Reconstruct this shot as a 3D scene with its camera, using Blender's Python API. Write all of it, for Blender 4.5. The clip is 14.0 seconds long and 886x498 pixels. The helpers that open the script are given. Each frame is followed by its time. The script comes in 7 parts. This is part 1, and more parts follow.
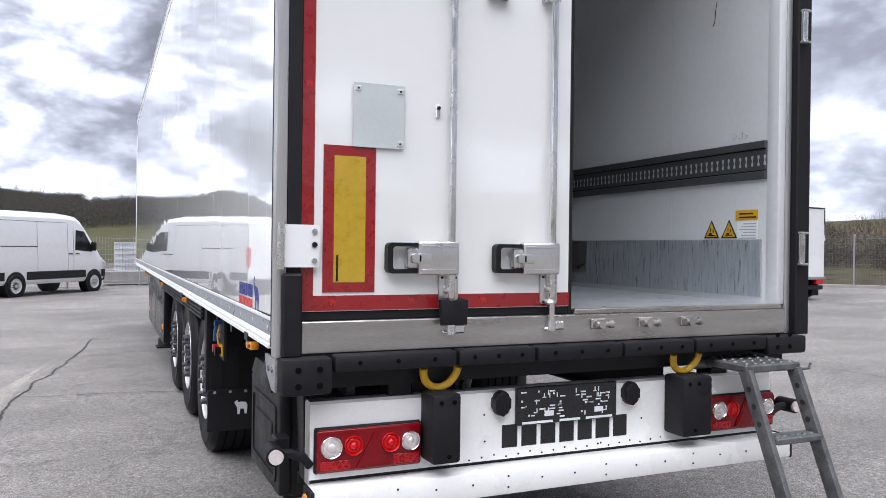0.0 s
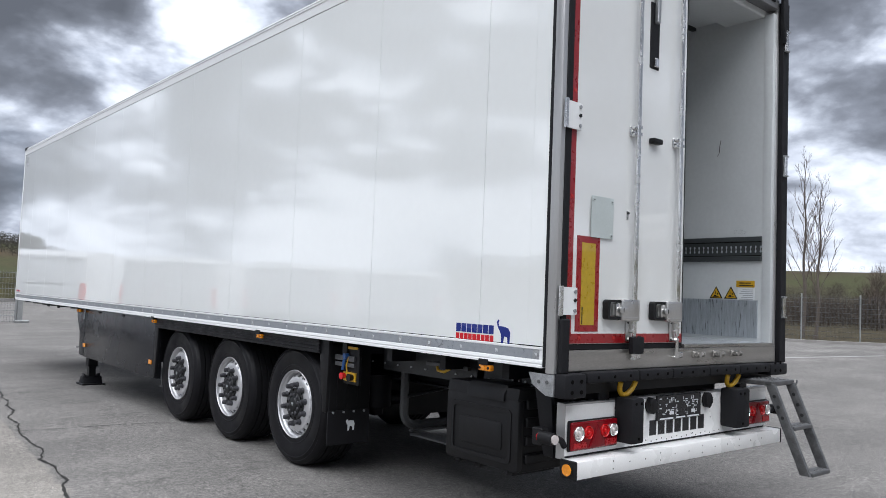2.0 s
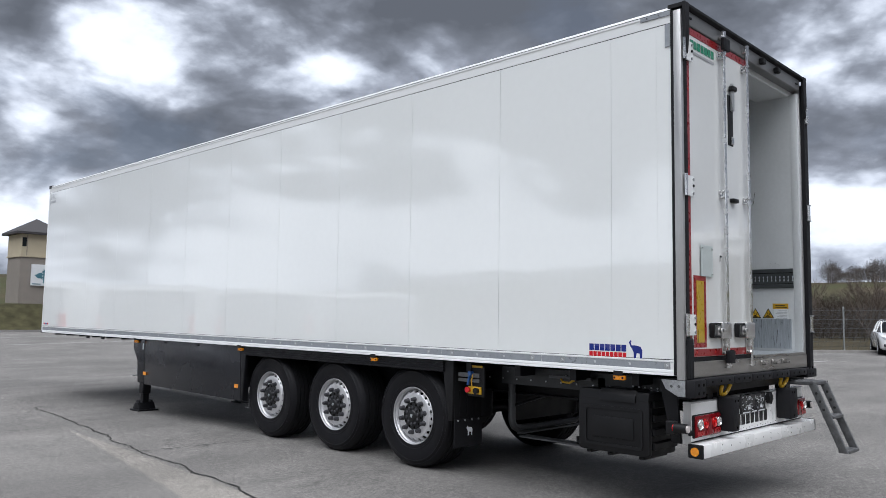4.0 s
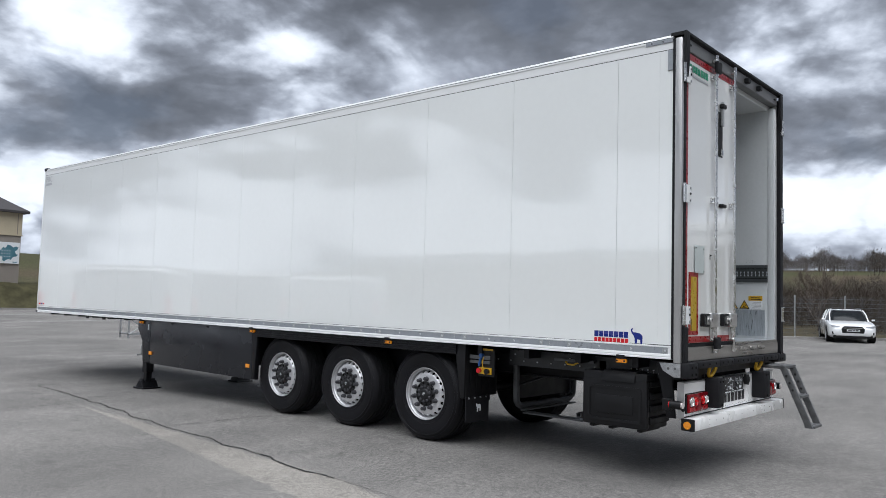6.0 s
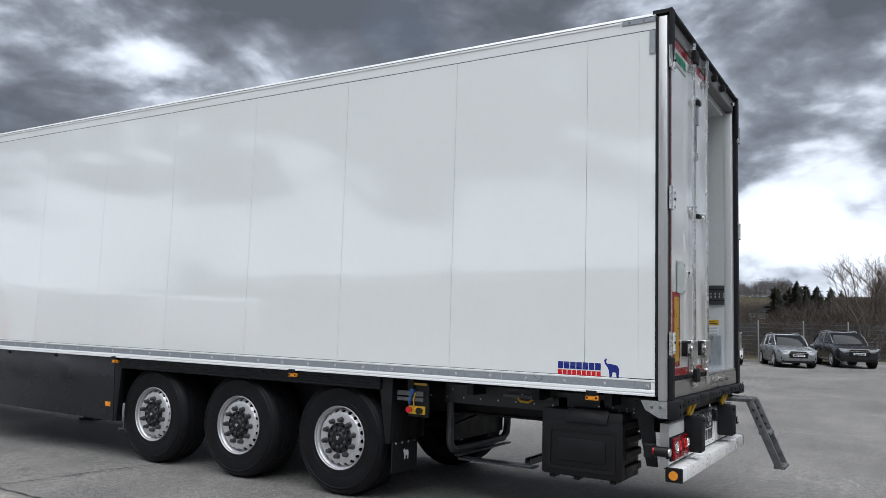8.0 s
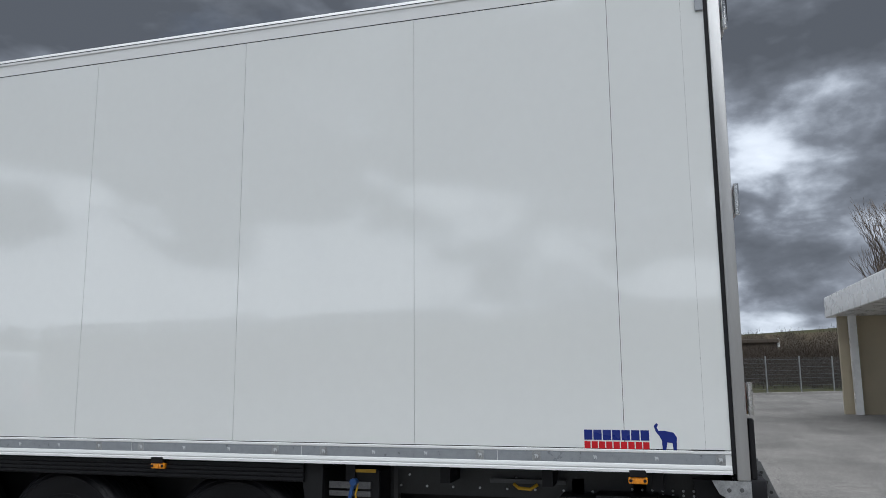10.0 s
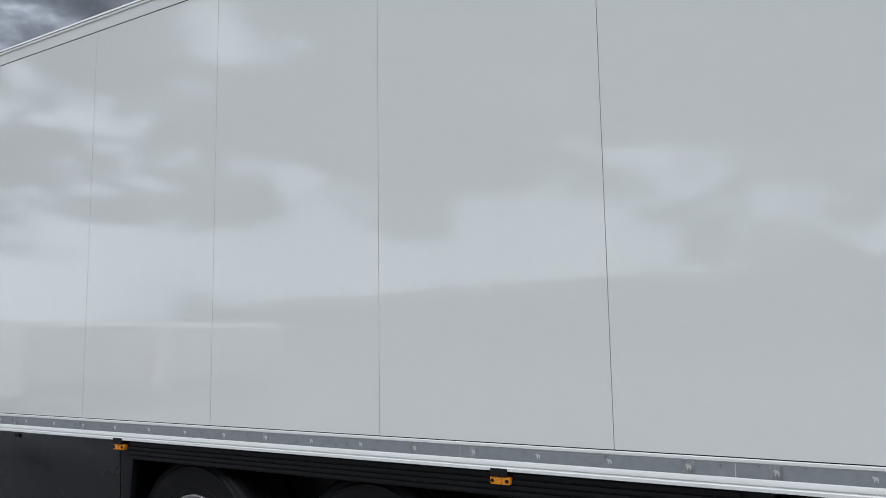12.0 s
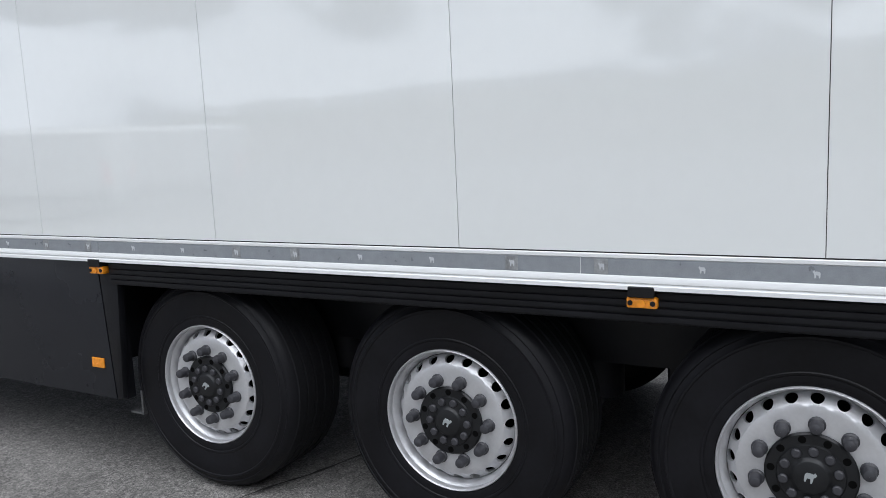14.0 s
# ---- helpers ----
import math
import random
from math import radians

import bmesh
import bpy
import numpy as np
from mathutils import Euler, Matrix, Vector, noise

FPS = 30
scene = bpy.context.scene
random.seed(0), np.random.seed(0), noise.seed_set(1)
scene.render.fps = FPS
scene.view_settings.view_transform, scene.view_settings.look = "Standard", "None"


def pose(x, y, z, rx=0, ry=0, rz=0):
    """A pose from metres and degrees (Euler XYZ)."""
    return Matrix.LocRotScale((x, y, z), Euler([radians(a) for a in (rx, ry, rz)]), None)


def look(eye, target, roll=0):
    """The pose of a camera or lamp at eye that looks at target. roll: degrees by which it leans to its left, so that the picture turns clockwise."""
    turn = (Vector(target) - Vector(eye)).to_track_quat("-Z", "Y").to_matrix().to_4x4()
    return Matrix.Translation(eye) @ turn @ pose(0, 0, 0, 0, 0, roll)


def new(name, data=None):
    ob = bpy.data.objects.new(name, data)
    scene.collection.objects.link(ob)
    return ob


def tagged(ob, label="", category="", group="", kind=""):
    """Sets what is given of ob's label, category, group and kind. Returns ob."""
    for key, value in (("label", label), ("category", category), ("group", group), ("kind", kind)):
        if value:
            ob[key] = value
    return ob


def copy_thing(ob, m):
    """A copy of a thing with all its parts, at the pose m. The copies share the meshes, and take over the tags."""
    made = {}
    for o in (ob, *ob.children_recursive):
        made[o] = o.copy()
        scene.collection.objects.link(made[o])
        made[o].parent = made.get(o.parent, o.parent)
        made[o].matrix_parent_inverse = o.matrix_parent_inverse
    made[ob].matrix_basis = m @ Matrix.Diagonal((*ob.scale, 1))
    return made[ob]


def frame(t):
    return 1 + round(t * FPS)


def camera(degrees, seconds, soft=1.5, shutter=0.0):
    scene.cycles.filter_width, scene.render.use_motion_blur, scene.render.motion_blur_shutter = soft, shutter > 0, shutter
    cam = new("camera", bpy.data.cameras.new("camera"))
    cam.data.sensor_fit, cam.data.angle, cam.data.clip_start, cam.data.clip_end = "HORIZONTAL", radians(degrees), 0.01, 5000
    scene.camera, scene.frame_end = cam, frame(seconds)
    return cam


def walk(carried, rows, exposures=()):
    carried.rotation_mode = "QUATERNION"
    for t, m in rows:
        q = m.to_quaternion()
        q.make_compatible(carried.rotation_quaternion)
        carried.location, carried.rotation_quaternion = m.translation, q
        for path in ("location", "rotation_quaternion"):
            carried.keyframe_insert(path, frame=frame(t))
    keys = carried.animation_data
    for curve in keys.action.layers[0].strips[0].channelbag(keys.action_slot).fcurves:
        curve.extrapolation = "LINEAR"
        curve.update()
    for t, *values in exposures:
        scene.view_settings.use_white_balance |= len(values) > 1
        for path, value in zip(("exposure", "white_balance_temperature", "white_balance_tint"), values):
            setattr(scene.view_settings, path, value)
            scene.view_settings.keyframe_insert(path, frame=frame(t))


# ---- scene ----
cam = camera(59.8, 14.0, 0.65)
PATH = [
    (0, (-0.59, -2.926, 1.53), (0.216, -1.096, 1.528), 0.7),
    (0.5, (-1.251, -2.989, 1.546), (-0.283, -1.239, 1.566), 2.3),
    (1, (-1.921, -3.058, 1.521), (-0.809, -1.397, 1.564), 2.9),
    (1.5, (-2.623, -2.987, 1.54), (-1.407, -1.401, 1.616), 2.7),
    (2, (-3.316, -2.994, 1.531), (-2.027, -1.469, 1.653), 2.3),
    (2.5, (-3.928, -2.872, 1.529), (-2.585, -1.399, 1.689), 1.7),
    (3, (-4.515, -2.815, 1.554), (-3.133, -1.38, 1.732), 1.0),
    (3.2, (-4.735, -2.784, 1.559), (-3.343, -1.36, 1.745), 0.9),
    (5.3, (-6.252, -2.973, 1.59), (-4.766, -1.641, 1.728), 1.3),
    (5.5, (-6.328, -2.971, 1.612), (-4.837, -1.645, 1.744), 1.5),
    (6, (-6.426, -2.915, 1.607), (-4.92, -1.606, 1.739), 1.6),
    (6.5, (-6.319, -2.719, 1.582), (-4.786, -1.441, 1.714), 1.6),
    (7, (-6.119, -2.441, 1.581), (-4.543, -1.218, 1.727), 1.8),
    (7.5, (-5.959, -1.987, 1.617), (-4.312, -0.862, 1.775), 1.8),
    (8, (-5.668, -1.591, 1.611), (-3.966, -0.561, 1.809), 1.7),
    (8.5, (-5.402, -1.134, 1.637), (-3.639, -0.222, 1.878), 1.2),
    (8.7, (-5.311, -0.928, 1.644), (-3.524, -0.068, 1.902), 0.9),
    (10.8, (-3.812, 0.921, 1.69), (-1.896, 1.398, 2.012), -0.6),
    (11, (-3.694, 1.075, 1.684), (-1.797, 1.626, 1.998), -0.7),
    (11.5, (-3.423, 1.487, 1.694), (-1.608, 2.274, 1.981), -0.9),
    (12, (-3.178, 1.845, 1.723), (-1.479, 2.871, 1.962), -0.9),
    (12.3, (-3.058, 2.056, 1.712), (-1.436, 3.208, 1.912), -1.2),
    (12.5, (-2.966, 2.198, 1.714), (-1.397, 3.426, 1.885), -1.4),
    (13, (-2.791, 2.519, 1.69), (-1.309, 3.857, 1.795), -1.6),
    (13.5, (-2.603, 2.742, 1.686), (-1.089, 4.05, 1.666), -2.3),
    (14, (-2.481, 2.859, 1.656), (-0.743, 3.809, 1.377), -2.6),
]
EXPOSURES = [(0.0, 1.22, 5880, 15), (0.7, 1.05, 5860, 13), (1.5, 0.84, 5830, 11), (3.0, 0.68, 5830, 11), (5.5, 0.60, 5830, 10), (8.5, 0.48, 5830, 9), (11.0, 0.22, 5790, 8), (12.5, 0.25, 5790, 8), (13.4, 0.32, 5785, 9), (14.0, 0.61, 5770, 10)]
walk(cam, [(t, look(eye, target, roll)) for t, eye, target, roll in PATH], EXPOSURES)

# ---- world, sun ----
world = bpy.data.worlds.new("overcast_sky")
scene.world = world
world.use_nodes = True
wt = world.node_tree
wt.nodes.clear()


def wnode(kind, **inputs):
    n = wt.nodes.new(kind)
    for k, v in inputs.items():
        n.inputs[k].default_value = v
    return n


def wmath(op, a, b=None, clamp=False):
    n = wt.nodes.new("ShaderNodeMath")
    n.operation, n.use_clamp = op, clamp
    for i, v in enumerate((a, b)):
        if v is None:
            continue
        if isinstance(v, (int, float)):
            n.inputs[i].default_value = v
        else:
            wt.links.new(v, n.inputs[i])
    return n.outputs[0]


SUN_ELEV, SUN_ROT = radians(52), radians(215)
sky = wt.nodes.new("ShaderNodeTexSky")
sky.sky_type, sky.sun_disc = "NISHITA", False
sky.sun_elevation, sky.sun_rotation = SUN_ELEV, SUN_ROT
sky_gain = wnode("ShaderNodeVectorMath")
sky_gain.operation = "SCALE"
sky_gain.inputs["Scale"].default_value = 0.11
wt.links.new(sky.outputs[0], sky_gain.inputs[0])
tc = wt.nodes.new("ShaderNodeTexCoord")
sep = wt.nodes.new("ShaderNodeSeparateXYZ")
wt.links.new(tc.outputs["Generated"], sep.inputs[0])
up = wmath("MAXIMUM", sep.outputs[2], 0.0)
den = wmath("ADD", up, 0.34)
comb = wt.nodes.new("ShaderNodeCombineXYZ")
wt.links.new(wmath("DIVIDE", sep.outputs[0], den), comb.inputs[0])
wt.links.new(wmath("DIVIDE", sep.outputs[1], den), comb.inputs[1])


def cloud_noise(scale, detail, rough, offset, warp):
    m = wnode("ShaderNodeMapping", Location=offset)
    wt.links.new(comb.outputs[0], m.inputs[0])
    n = wnode("ShaderNodeTexNoise", Scale=scale, Detail=detail, Roughness=rough, Distortion=warp)
    wt.links.new(m.outputs[0], n.inputs["Vector"])
    return n.outputs["Fac"]


ball = wt.nodes.new("ShaderNodeMapping")
ball.inputs["Scale"].default_value = (1, 1, 1.9)
wt.links.new(tc.outputs["Generated"], ball.inputs[0])


def puff_noise(scale, detail, rough, seed, warp):
    m = wnode("ShaderNodeMapping", Location=(seed, seed * 0.7, seed * 1.3))
    wt.links.new(ball.outputs[0], m.inputs[0])
    n = wnode("ShaderNodeTexNoise", Scale=scale, Detail=detail, Roughness=rough, Distortion=warp)
    wt.links.new(m.outputs[0], n.inputs["Vector"])
    return n.outputs["Fac"]


big = cloud_noise(1.3, 4.0, 0.5, (3.1, 1.7, 0), 0.2)
puffs = puff_noise(4.4, 9.0, 0.60, 2.7, 0.0)
billow = puff_noise(10.5, 6.0, 0.55, 7.3, 0.0)
wisps = puff_noise(1.7, 4.0, 0.5, 5.1, 0.0)
holes = puff_noise(3.0, 8.0, 0.55, 9.4, 0.0)
# rounded heaps with creases between them
stir = wnode("ShaderNodeTexNoise", Scale=4.0, Detail=4.0)
wt.links.new(ball.outputs[0], stir.inputs["Vector"])
swirl = wnode("ShaderNodeVectorMath")
swirl.operation = "MULTIPLY_ADD"
swirl.inputs[1].default_value = (0.2, 0.2, 0.2)
wt.links.new(stir.outputs["Color"], swirl.inputs[0])
wt.links.new(ball.outputs[0], swirl.inputs[2])
heap = wnode("ShaderNodeTexVoronoi", Scale=4.9, Detail=4.0, Roughness=0.52)
heap.feature = "SMOOTH_F1"
heap.inputs["Smoothness"].default_value = 0.55
wt.links.new(swirl.outputs[0], heap.inputs["Vector"])
heaps = wmath("SUBTRACT", 1.32, heap.outputs["Distance"])
shape = wmath("ADD", wmath("ADD", wmath("MULTIPLY", big, 0.18), wmath("MULTIPLY", puffs, 0.46)), wmath("ADD", wmath("MULTIPLY", wisps, 0.10), wmath("ADD", wmath("MULTIPLY", heaps, 0.36), wmath("MULTIPLY", wmath("SUBTRACT", billow, 0.5), 0.26))))
# the deck is thin and bright towards the horizon, thick and grey higher up
lift = wmath("ADD", wmath("MULTIPLY", wmath("SUBTRACT", 0.16, up), 0.40), wmath("MULTIPLY", wmath("SUBTRACT", sep.outputs[1], 0.35), 0.03))
yaw = wmath("ARCTAN2", wmath("MULTIPLY", sep.outputs[0], -1.0), sep.outputs[1])
elev = wmath("ARCSINE", sep.outputs[2])
# single cloud masses and bright breaks: bearing, height, half width, half height (degrees), strength
for by, be, bw, bh, amp in ((-26, 11.5, 10, 2.4, -0.072), (-27, 16, 10, 2.3, 0.025), (-37.5, 19.3, 3.4, 1.8, -0.05), (-39, 16.0, 3.6, 2.0, -0.07), (-43.5, 16.5, 5.0, 1.9, 0.05),
                            (-42, 23, 16, 3.4, -0.05), (-20, 7, 9, 2.0, 0.05), (-77, 17, 9, 4.0, -0.03), (-90, 18.5, 10, 4, -0.025), (-87, 12.6, 3.5, 1.2, 0.05),
                            (-79, 6.4, 12, 3.6, 0.165), (-18, 17, 8, 4, 0.01), (-34, 20, 12, 5, 0.02), (-95, 6.5, 8, 3.2, 0.06), (20, 12, 14, 5, 0.03), (3, 6.6, 13, 2.8, -0.16), (7, 13, 12, 4.5, 0.06), (-82, 7, 5, 2.6, 0.08), (-50, 8, 8, 3, -0.05), (60, 17, 9, 5, -0.05), (75, 12, 10, 3, 0.06), (96, 22, 12, 6, -0.05), (44, 24, 9, 5, 0.05), (58, 5.0, 26, 3.2, 0.17), (108, 5.6, 30, 3.4, 0.17)):
    du = wmath("MULTIPLY", wmath("SUBTRACT", yaw, radians(by)), 1 / radians(bw))
    dv = wmath("MULTIPLY", wmath("SUBTRACT", elev, radians(be)), 1 / radians(bh))
    bell = wmath("EXPONENT", wmath("MULTIPLY", wmath("ADD", wmath("MULTIPLY", du, du), wmath("MULTIPLY", dv, dv)), -1.0))
    lift = wmath("ADD", lift, wmath("MULTIPLY", bell, amp))
tone = wmath("ADD", wmath("MULTIPLY", wmath("SUBTRACT", shape, 0.5), 1.0), wmath("ADD", lift, 0.513))
# thin even veil in two quarters of the sky, broken heaps in a third
even = 1.0
for by, be, bw, bh, amp in ((8, 13, 17, 14, -0.52), (-50, 12, 7, 9, -0.6), (82, 15, 60, 14, 2.5), (-88, 7, 12, 6, 0.3)):
    du = wmath("MULTIPLY", wmath("SUBTRACT", yaw, radians(by)), 1 / radians(bw))
    dv = wmath("MULTIPLY", wmath("SUBTRACT", elev, radians(be)), 1 / radians(bh))
    bell = wmath("EXPONENT", wmath("MULTIPLY", wmath("ADD", wmath("MULTIPLY", du, du), wmath("MULTIPLY", dv, dv)), -1.0))
    even = wmath("ADD", wmath("MULTIPLY", bell, amp), even)
tone = wmath("ADD", wmath("MULTIPLY", wmath("SUBTRACT", tone, 0.532), even), 0.532)
ramp = wt.nodes.new("ShaderNodeValToRGB")
wt.links.new(tone, ramp.inputs[0])
cr = ramp.color_ramp
cr.elements[0].position, cr.elements[0].color = 0.30, (0.090, 0.094, 0.103, 1)
cr.elements[1].position, cr.elements[1].color = 0.80, (0.88, 0.88, 0.88, 1)
for pos, col in ((0.40, (0.130, 0.135, 0.147, 1)), (0.465, (0.19, 0.197, 0.214, 1)), (0.52, (0.31, 0.32, 0.342, 1)), (0.565, (0.47, 0.48, 0.502, 1)), (0.625, (0.66, 0.668, 0.685, 1))):
    e = cr.elements.new(pos)
    e.color = col
mix = wt.nodes.new("ShaderNodeMix")
mix.data_type = "RGBA"
gap = wnode("ShaderNodeMapRange")
gap.inputs["From Min"].default_value, gap.inputs["From Max"].default_value = 0.60, 0.68
gap.inputs["To Max"].default_value = 0.06
wt.links.new(holes, gap.inputs[0])
wt.links.new(gap.outputs[0], mix.inputs["Factor"])
wt.links.new(ramp.outputs[0], mix.inputs["A"])
wt.links.new(sky_gain.outputs[0], mix.inputs["B"])
bg = wnode("ShaderNodeBackground", Strength=1.0)
wt.links.new(mix.outputs["Result"], bg.inputs[0])
wout = wt.nodes.new("ShaderNodeOutputWorld")
wt.links.new(bg.outputs[0], wout.inputs[0])

sun = new("sun", bpy.data.lights.new("sun", "SUN"))
sun.data.energy, sun.data.angle, sun.data.color = 3.3, radians(88), (1.0, 0.96, 0.90)
sun.matrix_world = look((0, 0, 30), (0.27 * 30, 0.18 * 30, 0))

# ---- materials ----
def mat(name, color, rough=0.5, metal=0.0, var=0.12, scale=6.0, fine=90.0, bump=0.15, spec=0.5, coat=0.0, rvar=0.1, trans=0.0, second=None, emit=0.0, axis=None):
    """A surface with colour variation at two scales, uneven gloss and fine relief."""
    m = bpy.data.materials.new(name)
    m.use_nodes = True
    nt = m.node_tree
    p = nt.nodes["Principled BSDF"]
    p.inputs["Metallic"].default_value = metal
    p.inputs["Specular IOR Level"].default_value = spec
    p.inputs["Coat Weight"].default_value = coat
    p.inputs["Coat Roughness"].default_value = 0.015
    p.inputs["Transmission Weight"].default_value = trans
    t = nt.nodes.new("ShaderNodeTexCoord")
    mp = nt.nodes.new("ShaderNodeMapping")
    nt.links.new(t.outputs["Object"], mp.inputs[0])
    if axis:
        mp.inputs["Scale"].default_value = axis
    a = nt.nodes.new("ShaderNodeTexNoise")
    a.inputs["Scale"].default_value, a.inputs["Detail"].default_value = scale, 6
    b = nt.nodes.new("ShaderNodeTexNoise")
    b.inputs["Scale"].default_value, b.inputs["Detail"].default_value = fine, 4
    nt.links.new(mp.outputs[0], a.inputs["Vector"])
    nt.links.new(mp.outputs[0], b.inputs["Vector"])
    add = nt.nodes.new("ShaderNodeMath")
    add.operation = "MULTIPLY_ADD"
    add.inputs[1].default_value = 0.6
    nt.links.new(a.outputs["Fac"], add.inputs[0])
    half = nt.nodes.new("ShaderNodeMath")
    half.operation = "MULTIPLY"
    half.inputs[1].default_value = 0.4
    nt.links.new(b.outputs["Fac"], half.inputs[0])
    nt.links.new(half.outputs[0], add.inputs[2])
    r = nt.nodes.new("ShaderNodeValToRGB")
    r.color_ramp.elements[0].position, r.color_ramp.elements[1].position = 0.34, 0.66
    lo = second or tuple(c * (1 - var) for c in color)
    hi = tuple(min(1.0, c * (1 + var)) for c in color) if not second else color
    r.color_ramp.elements[0].color, r.color_ramp.elements[1].color = (*lo, 1), (*hi, 1)
    nt.links.new(add.outputs[0], r.inputs[0])
    nt.links.new(r.outputs[0], p.inputs["Base Color"])
    mr = nt.nodes.new("ShaderNodeMapRange")
    mr.inputs["From Min"].default_value, mr.inputs["From Max"].default_value = 0.3, 0.7
    mr.inputs["To Min"].default_value, mr.inputs["To Max"].default_value = max(0.02, rough - rvar), min(1, rough + rvar)
    nt.links.new(a.outputs["Fac"], mr.inputs[0])
    nt.links.new(mr.outputs[0], p.inputs["Roughness"])
    if bump:
        bp = nt.nodes.new("ShaderNodeBump")
        bp.inputs["Strength"].default_value, bp.inputs["Distance"].default_value = bump, 0.002
        nt.links.new(b.outputs["Fac"], bp.inputs["Height"])
        nt.links.new(bp.outputs[0], p.inputs["Normal"])
    if emit:
        p.inputs["Emission Color"].default_value, p.inputs["Emission Strength"].default_value = (*color, 1), emit
    return m


def panel_paint(name, color, rough, wave):
    """Smooth gloss sheet with a faint long-wave unevenness, as on a sandwich panel."""
    m = mat(name, color, rough, var=0.015, scale=0.8, fine=14, bump=0, rvar=0.01, spec=0.45, coat=0.9)
    nt = m.node_tree
    p = nt.nodes["Principled BSDF"]
    p.inputs["Coat IOR"].default_value = 1.65
    t = nt.nodes.new("ShaderNodeTexCoord")
    n = nt.nodes.new("ShaderNodeTexNoise")
    n.inputs["Scale"].default_value, n.inputs["Detail"].default_value = 1.7, 2
    nt.links.new(t.outputs["Object"], n.inputs["Vector"])
    bp = nt.nodes.new("ShaderNodeBump")
    bp.inputs["Strength"].default_value, bp.inputs["Distance"].default_value = 1.0, wave
    nt.links.new(n.outputs["Fac"], bp.inputs["Height"])
    nt.links.new(bp.outputs[0], p.inputs["Normal"])
    nt.links.new(bp.outputs[0], p.inputs["Coat Normal"])
    return m


M_PANEL = panel_paint("white_side_panel", (0.80, 0.82, 0.812), 0.03, 0.0014)
M_DOOR = panel_paint("white_door_panel", (0.76, 0.77, 0.76), 0.08, 0.001)
M_WHITE = mat("white_paint", (0.80, 0.80, 0.79), 0.3, var=0.05, scale=3, bump=0.05)
M_INNER = mat("interior_white", (0.60, 0.62, 0.625), 0.38, var=0.05, scale=2, fine=30, bump=0.08)
M_ALU = mat("aluminium", (0.50, 0.50, 0.50), 0.36, 0.65, var=0.08, scale=4, axis=(6, 6, 0.4))
M_RAILW = mat("white_aluminium_rail", (0.78, 0.79, 0.79), 0.30, 0.0, var=0.01, scale=3, rvar=0.0, bump=0.0)
# header steel, with the shade it lies in put into the darker grey
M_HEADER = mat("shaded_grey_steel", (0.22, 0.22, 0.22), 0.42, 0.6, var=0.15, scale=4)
M_STEEL = mat("stainless_steel", (0.44, 0.425, 0.405), 0.33, 0.9, var=0.20, scale=3, fine=60, axis=(0.5, 3, 6))
M_CHROME = mat("bright_steel", (0.74, 0.74, 0.735), 0.21, 1.0, var=0.03, scale=12)
M_LEVER = mat("polished_steel", (0.68, 0.67, 0.655), 0.32, 1.0, var=0.08, scale=5, fine=70)
M_GALV = mat("galvanised_steel", (0.40, 0.41, 0.42), 0.45, 0.75, var=0.3, scale=25, fine=140, bump=0.3)
M_ZINC = mat("galvanised_sheet", (0.60, 0.63, 0.66), 0.36, 0.6, var=0.24, scale=7, fine=60, axis=(1, 6, 0.5))
M_KICK = mat("streaked_galvanised_sheet", (0.56, 0.60, 0.64), 0.34, 0.5, scale=7, fine=60, second=(0.30, 0.33, 0.35), axis=(1, 13, 1.3))
M_COVER = mat("pale_sheet_metal", (0.56, 0.61, 0.60), 0.4, 0.2, var=0.05)
M_RAILG = mat("grey_green_rail", (0.060, 0.066, 0.068), 0.45, 0.2, var=0.15)
# darker copy of the galvanised steel, with shade put into its colour
M_STEP = mat("shaded_galvanised_steel", (0.14, 0.142, 0.145), 0.5, 0.6, var=0.35, scale=18, fine=120, bump=0.3)
M_PLATE = mat("grey_plate", (0.45, 0.48, 0.49), 0.42, 0.4, var=0.05)
M_BLACK = mat("black_plastic", (0.0065, 0.0065, 0.0075), 0.5, spec=0.3, var=0.3, scale=9, fine=120, bump=0.25)
M_RUBBER = mat("black_rubber", (0.0075, 0.0075, 0.0095), 0.62, spec=0.3, var=0.3, scale=14, fine=150, bump=0.3)
M_TREAD = mat("worn_tread_rubber", (0.0105, 0.0105, 0.0122), 0.8, spec=0.25, var=0.3, scale=9, fine=90, bump=0.4)
M_BAR = mat("grey_painted_bar", (0.075, 0.078, 0.082), 0.45, 0.2, var=0.2, scale=8)
M_TYRE = mat("tyre_rubber", (0.0050, 0.0049, 0.0066), 0.52, spec=0.24, var=0.45, scale=5, fine=60, bump=0.25, rvar=0.14)
M_CHASSIS = mat("dark_chassis_paint", (0.0058, 0.006, 0.0078), 0.45, spec=0.28, var=0.3, scale=8, bump=0.2)
M_FRAME = mat("grey_black_frame", (0.026, 0.028, 0.03), 0.4, 0.2, var=0.25, scale=8)
M_SKIRT = mat("anthracite_skirt", (0.0165, 0.0175, 0.0215), 0.24, spec=0.35, var=0.12, scale=1.5, fine=40, bump=0.05)
M_RED = mat("red_reflective_tape", (0.25, 0.007, 0.010), 0.32, var=0.12, scale=30, fine=200, bump=0.15, coat=0.4)
M_REDDK = mat("dark_red_mark", (0.42, 0.018, 0.015), 0.4, var=0.1)
M_AMBERBOARD = mat("yellow_reflective_board", (0.44, 0.29, 0.012), 0.34, var=0.12, scale=40, fine=250, bump=0.25, coat=0.4)
M_SILVER = mat("silver_reflective_tape", (0.30, 0.32, 0.345), 0.36, 0.25, var=0.10, scale=30, fine=260, bump=0.3)
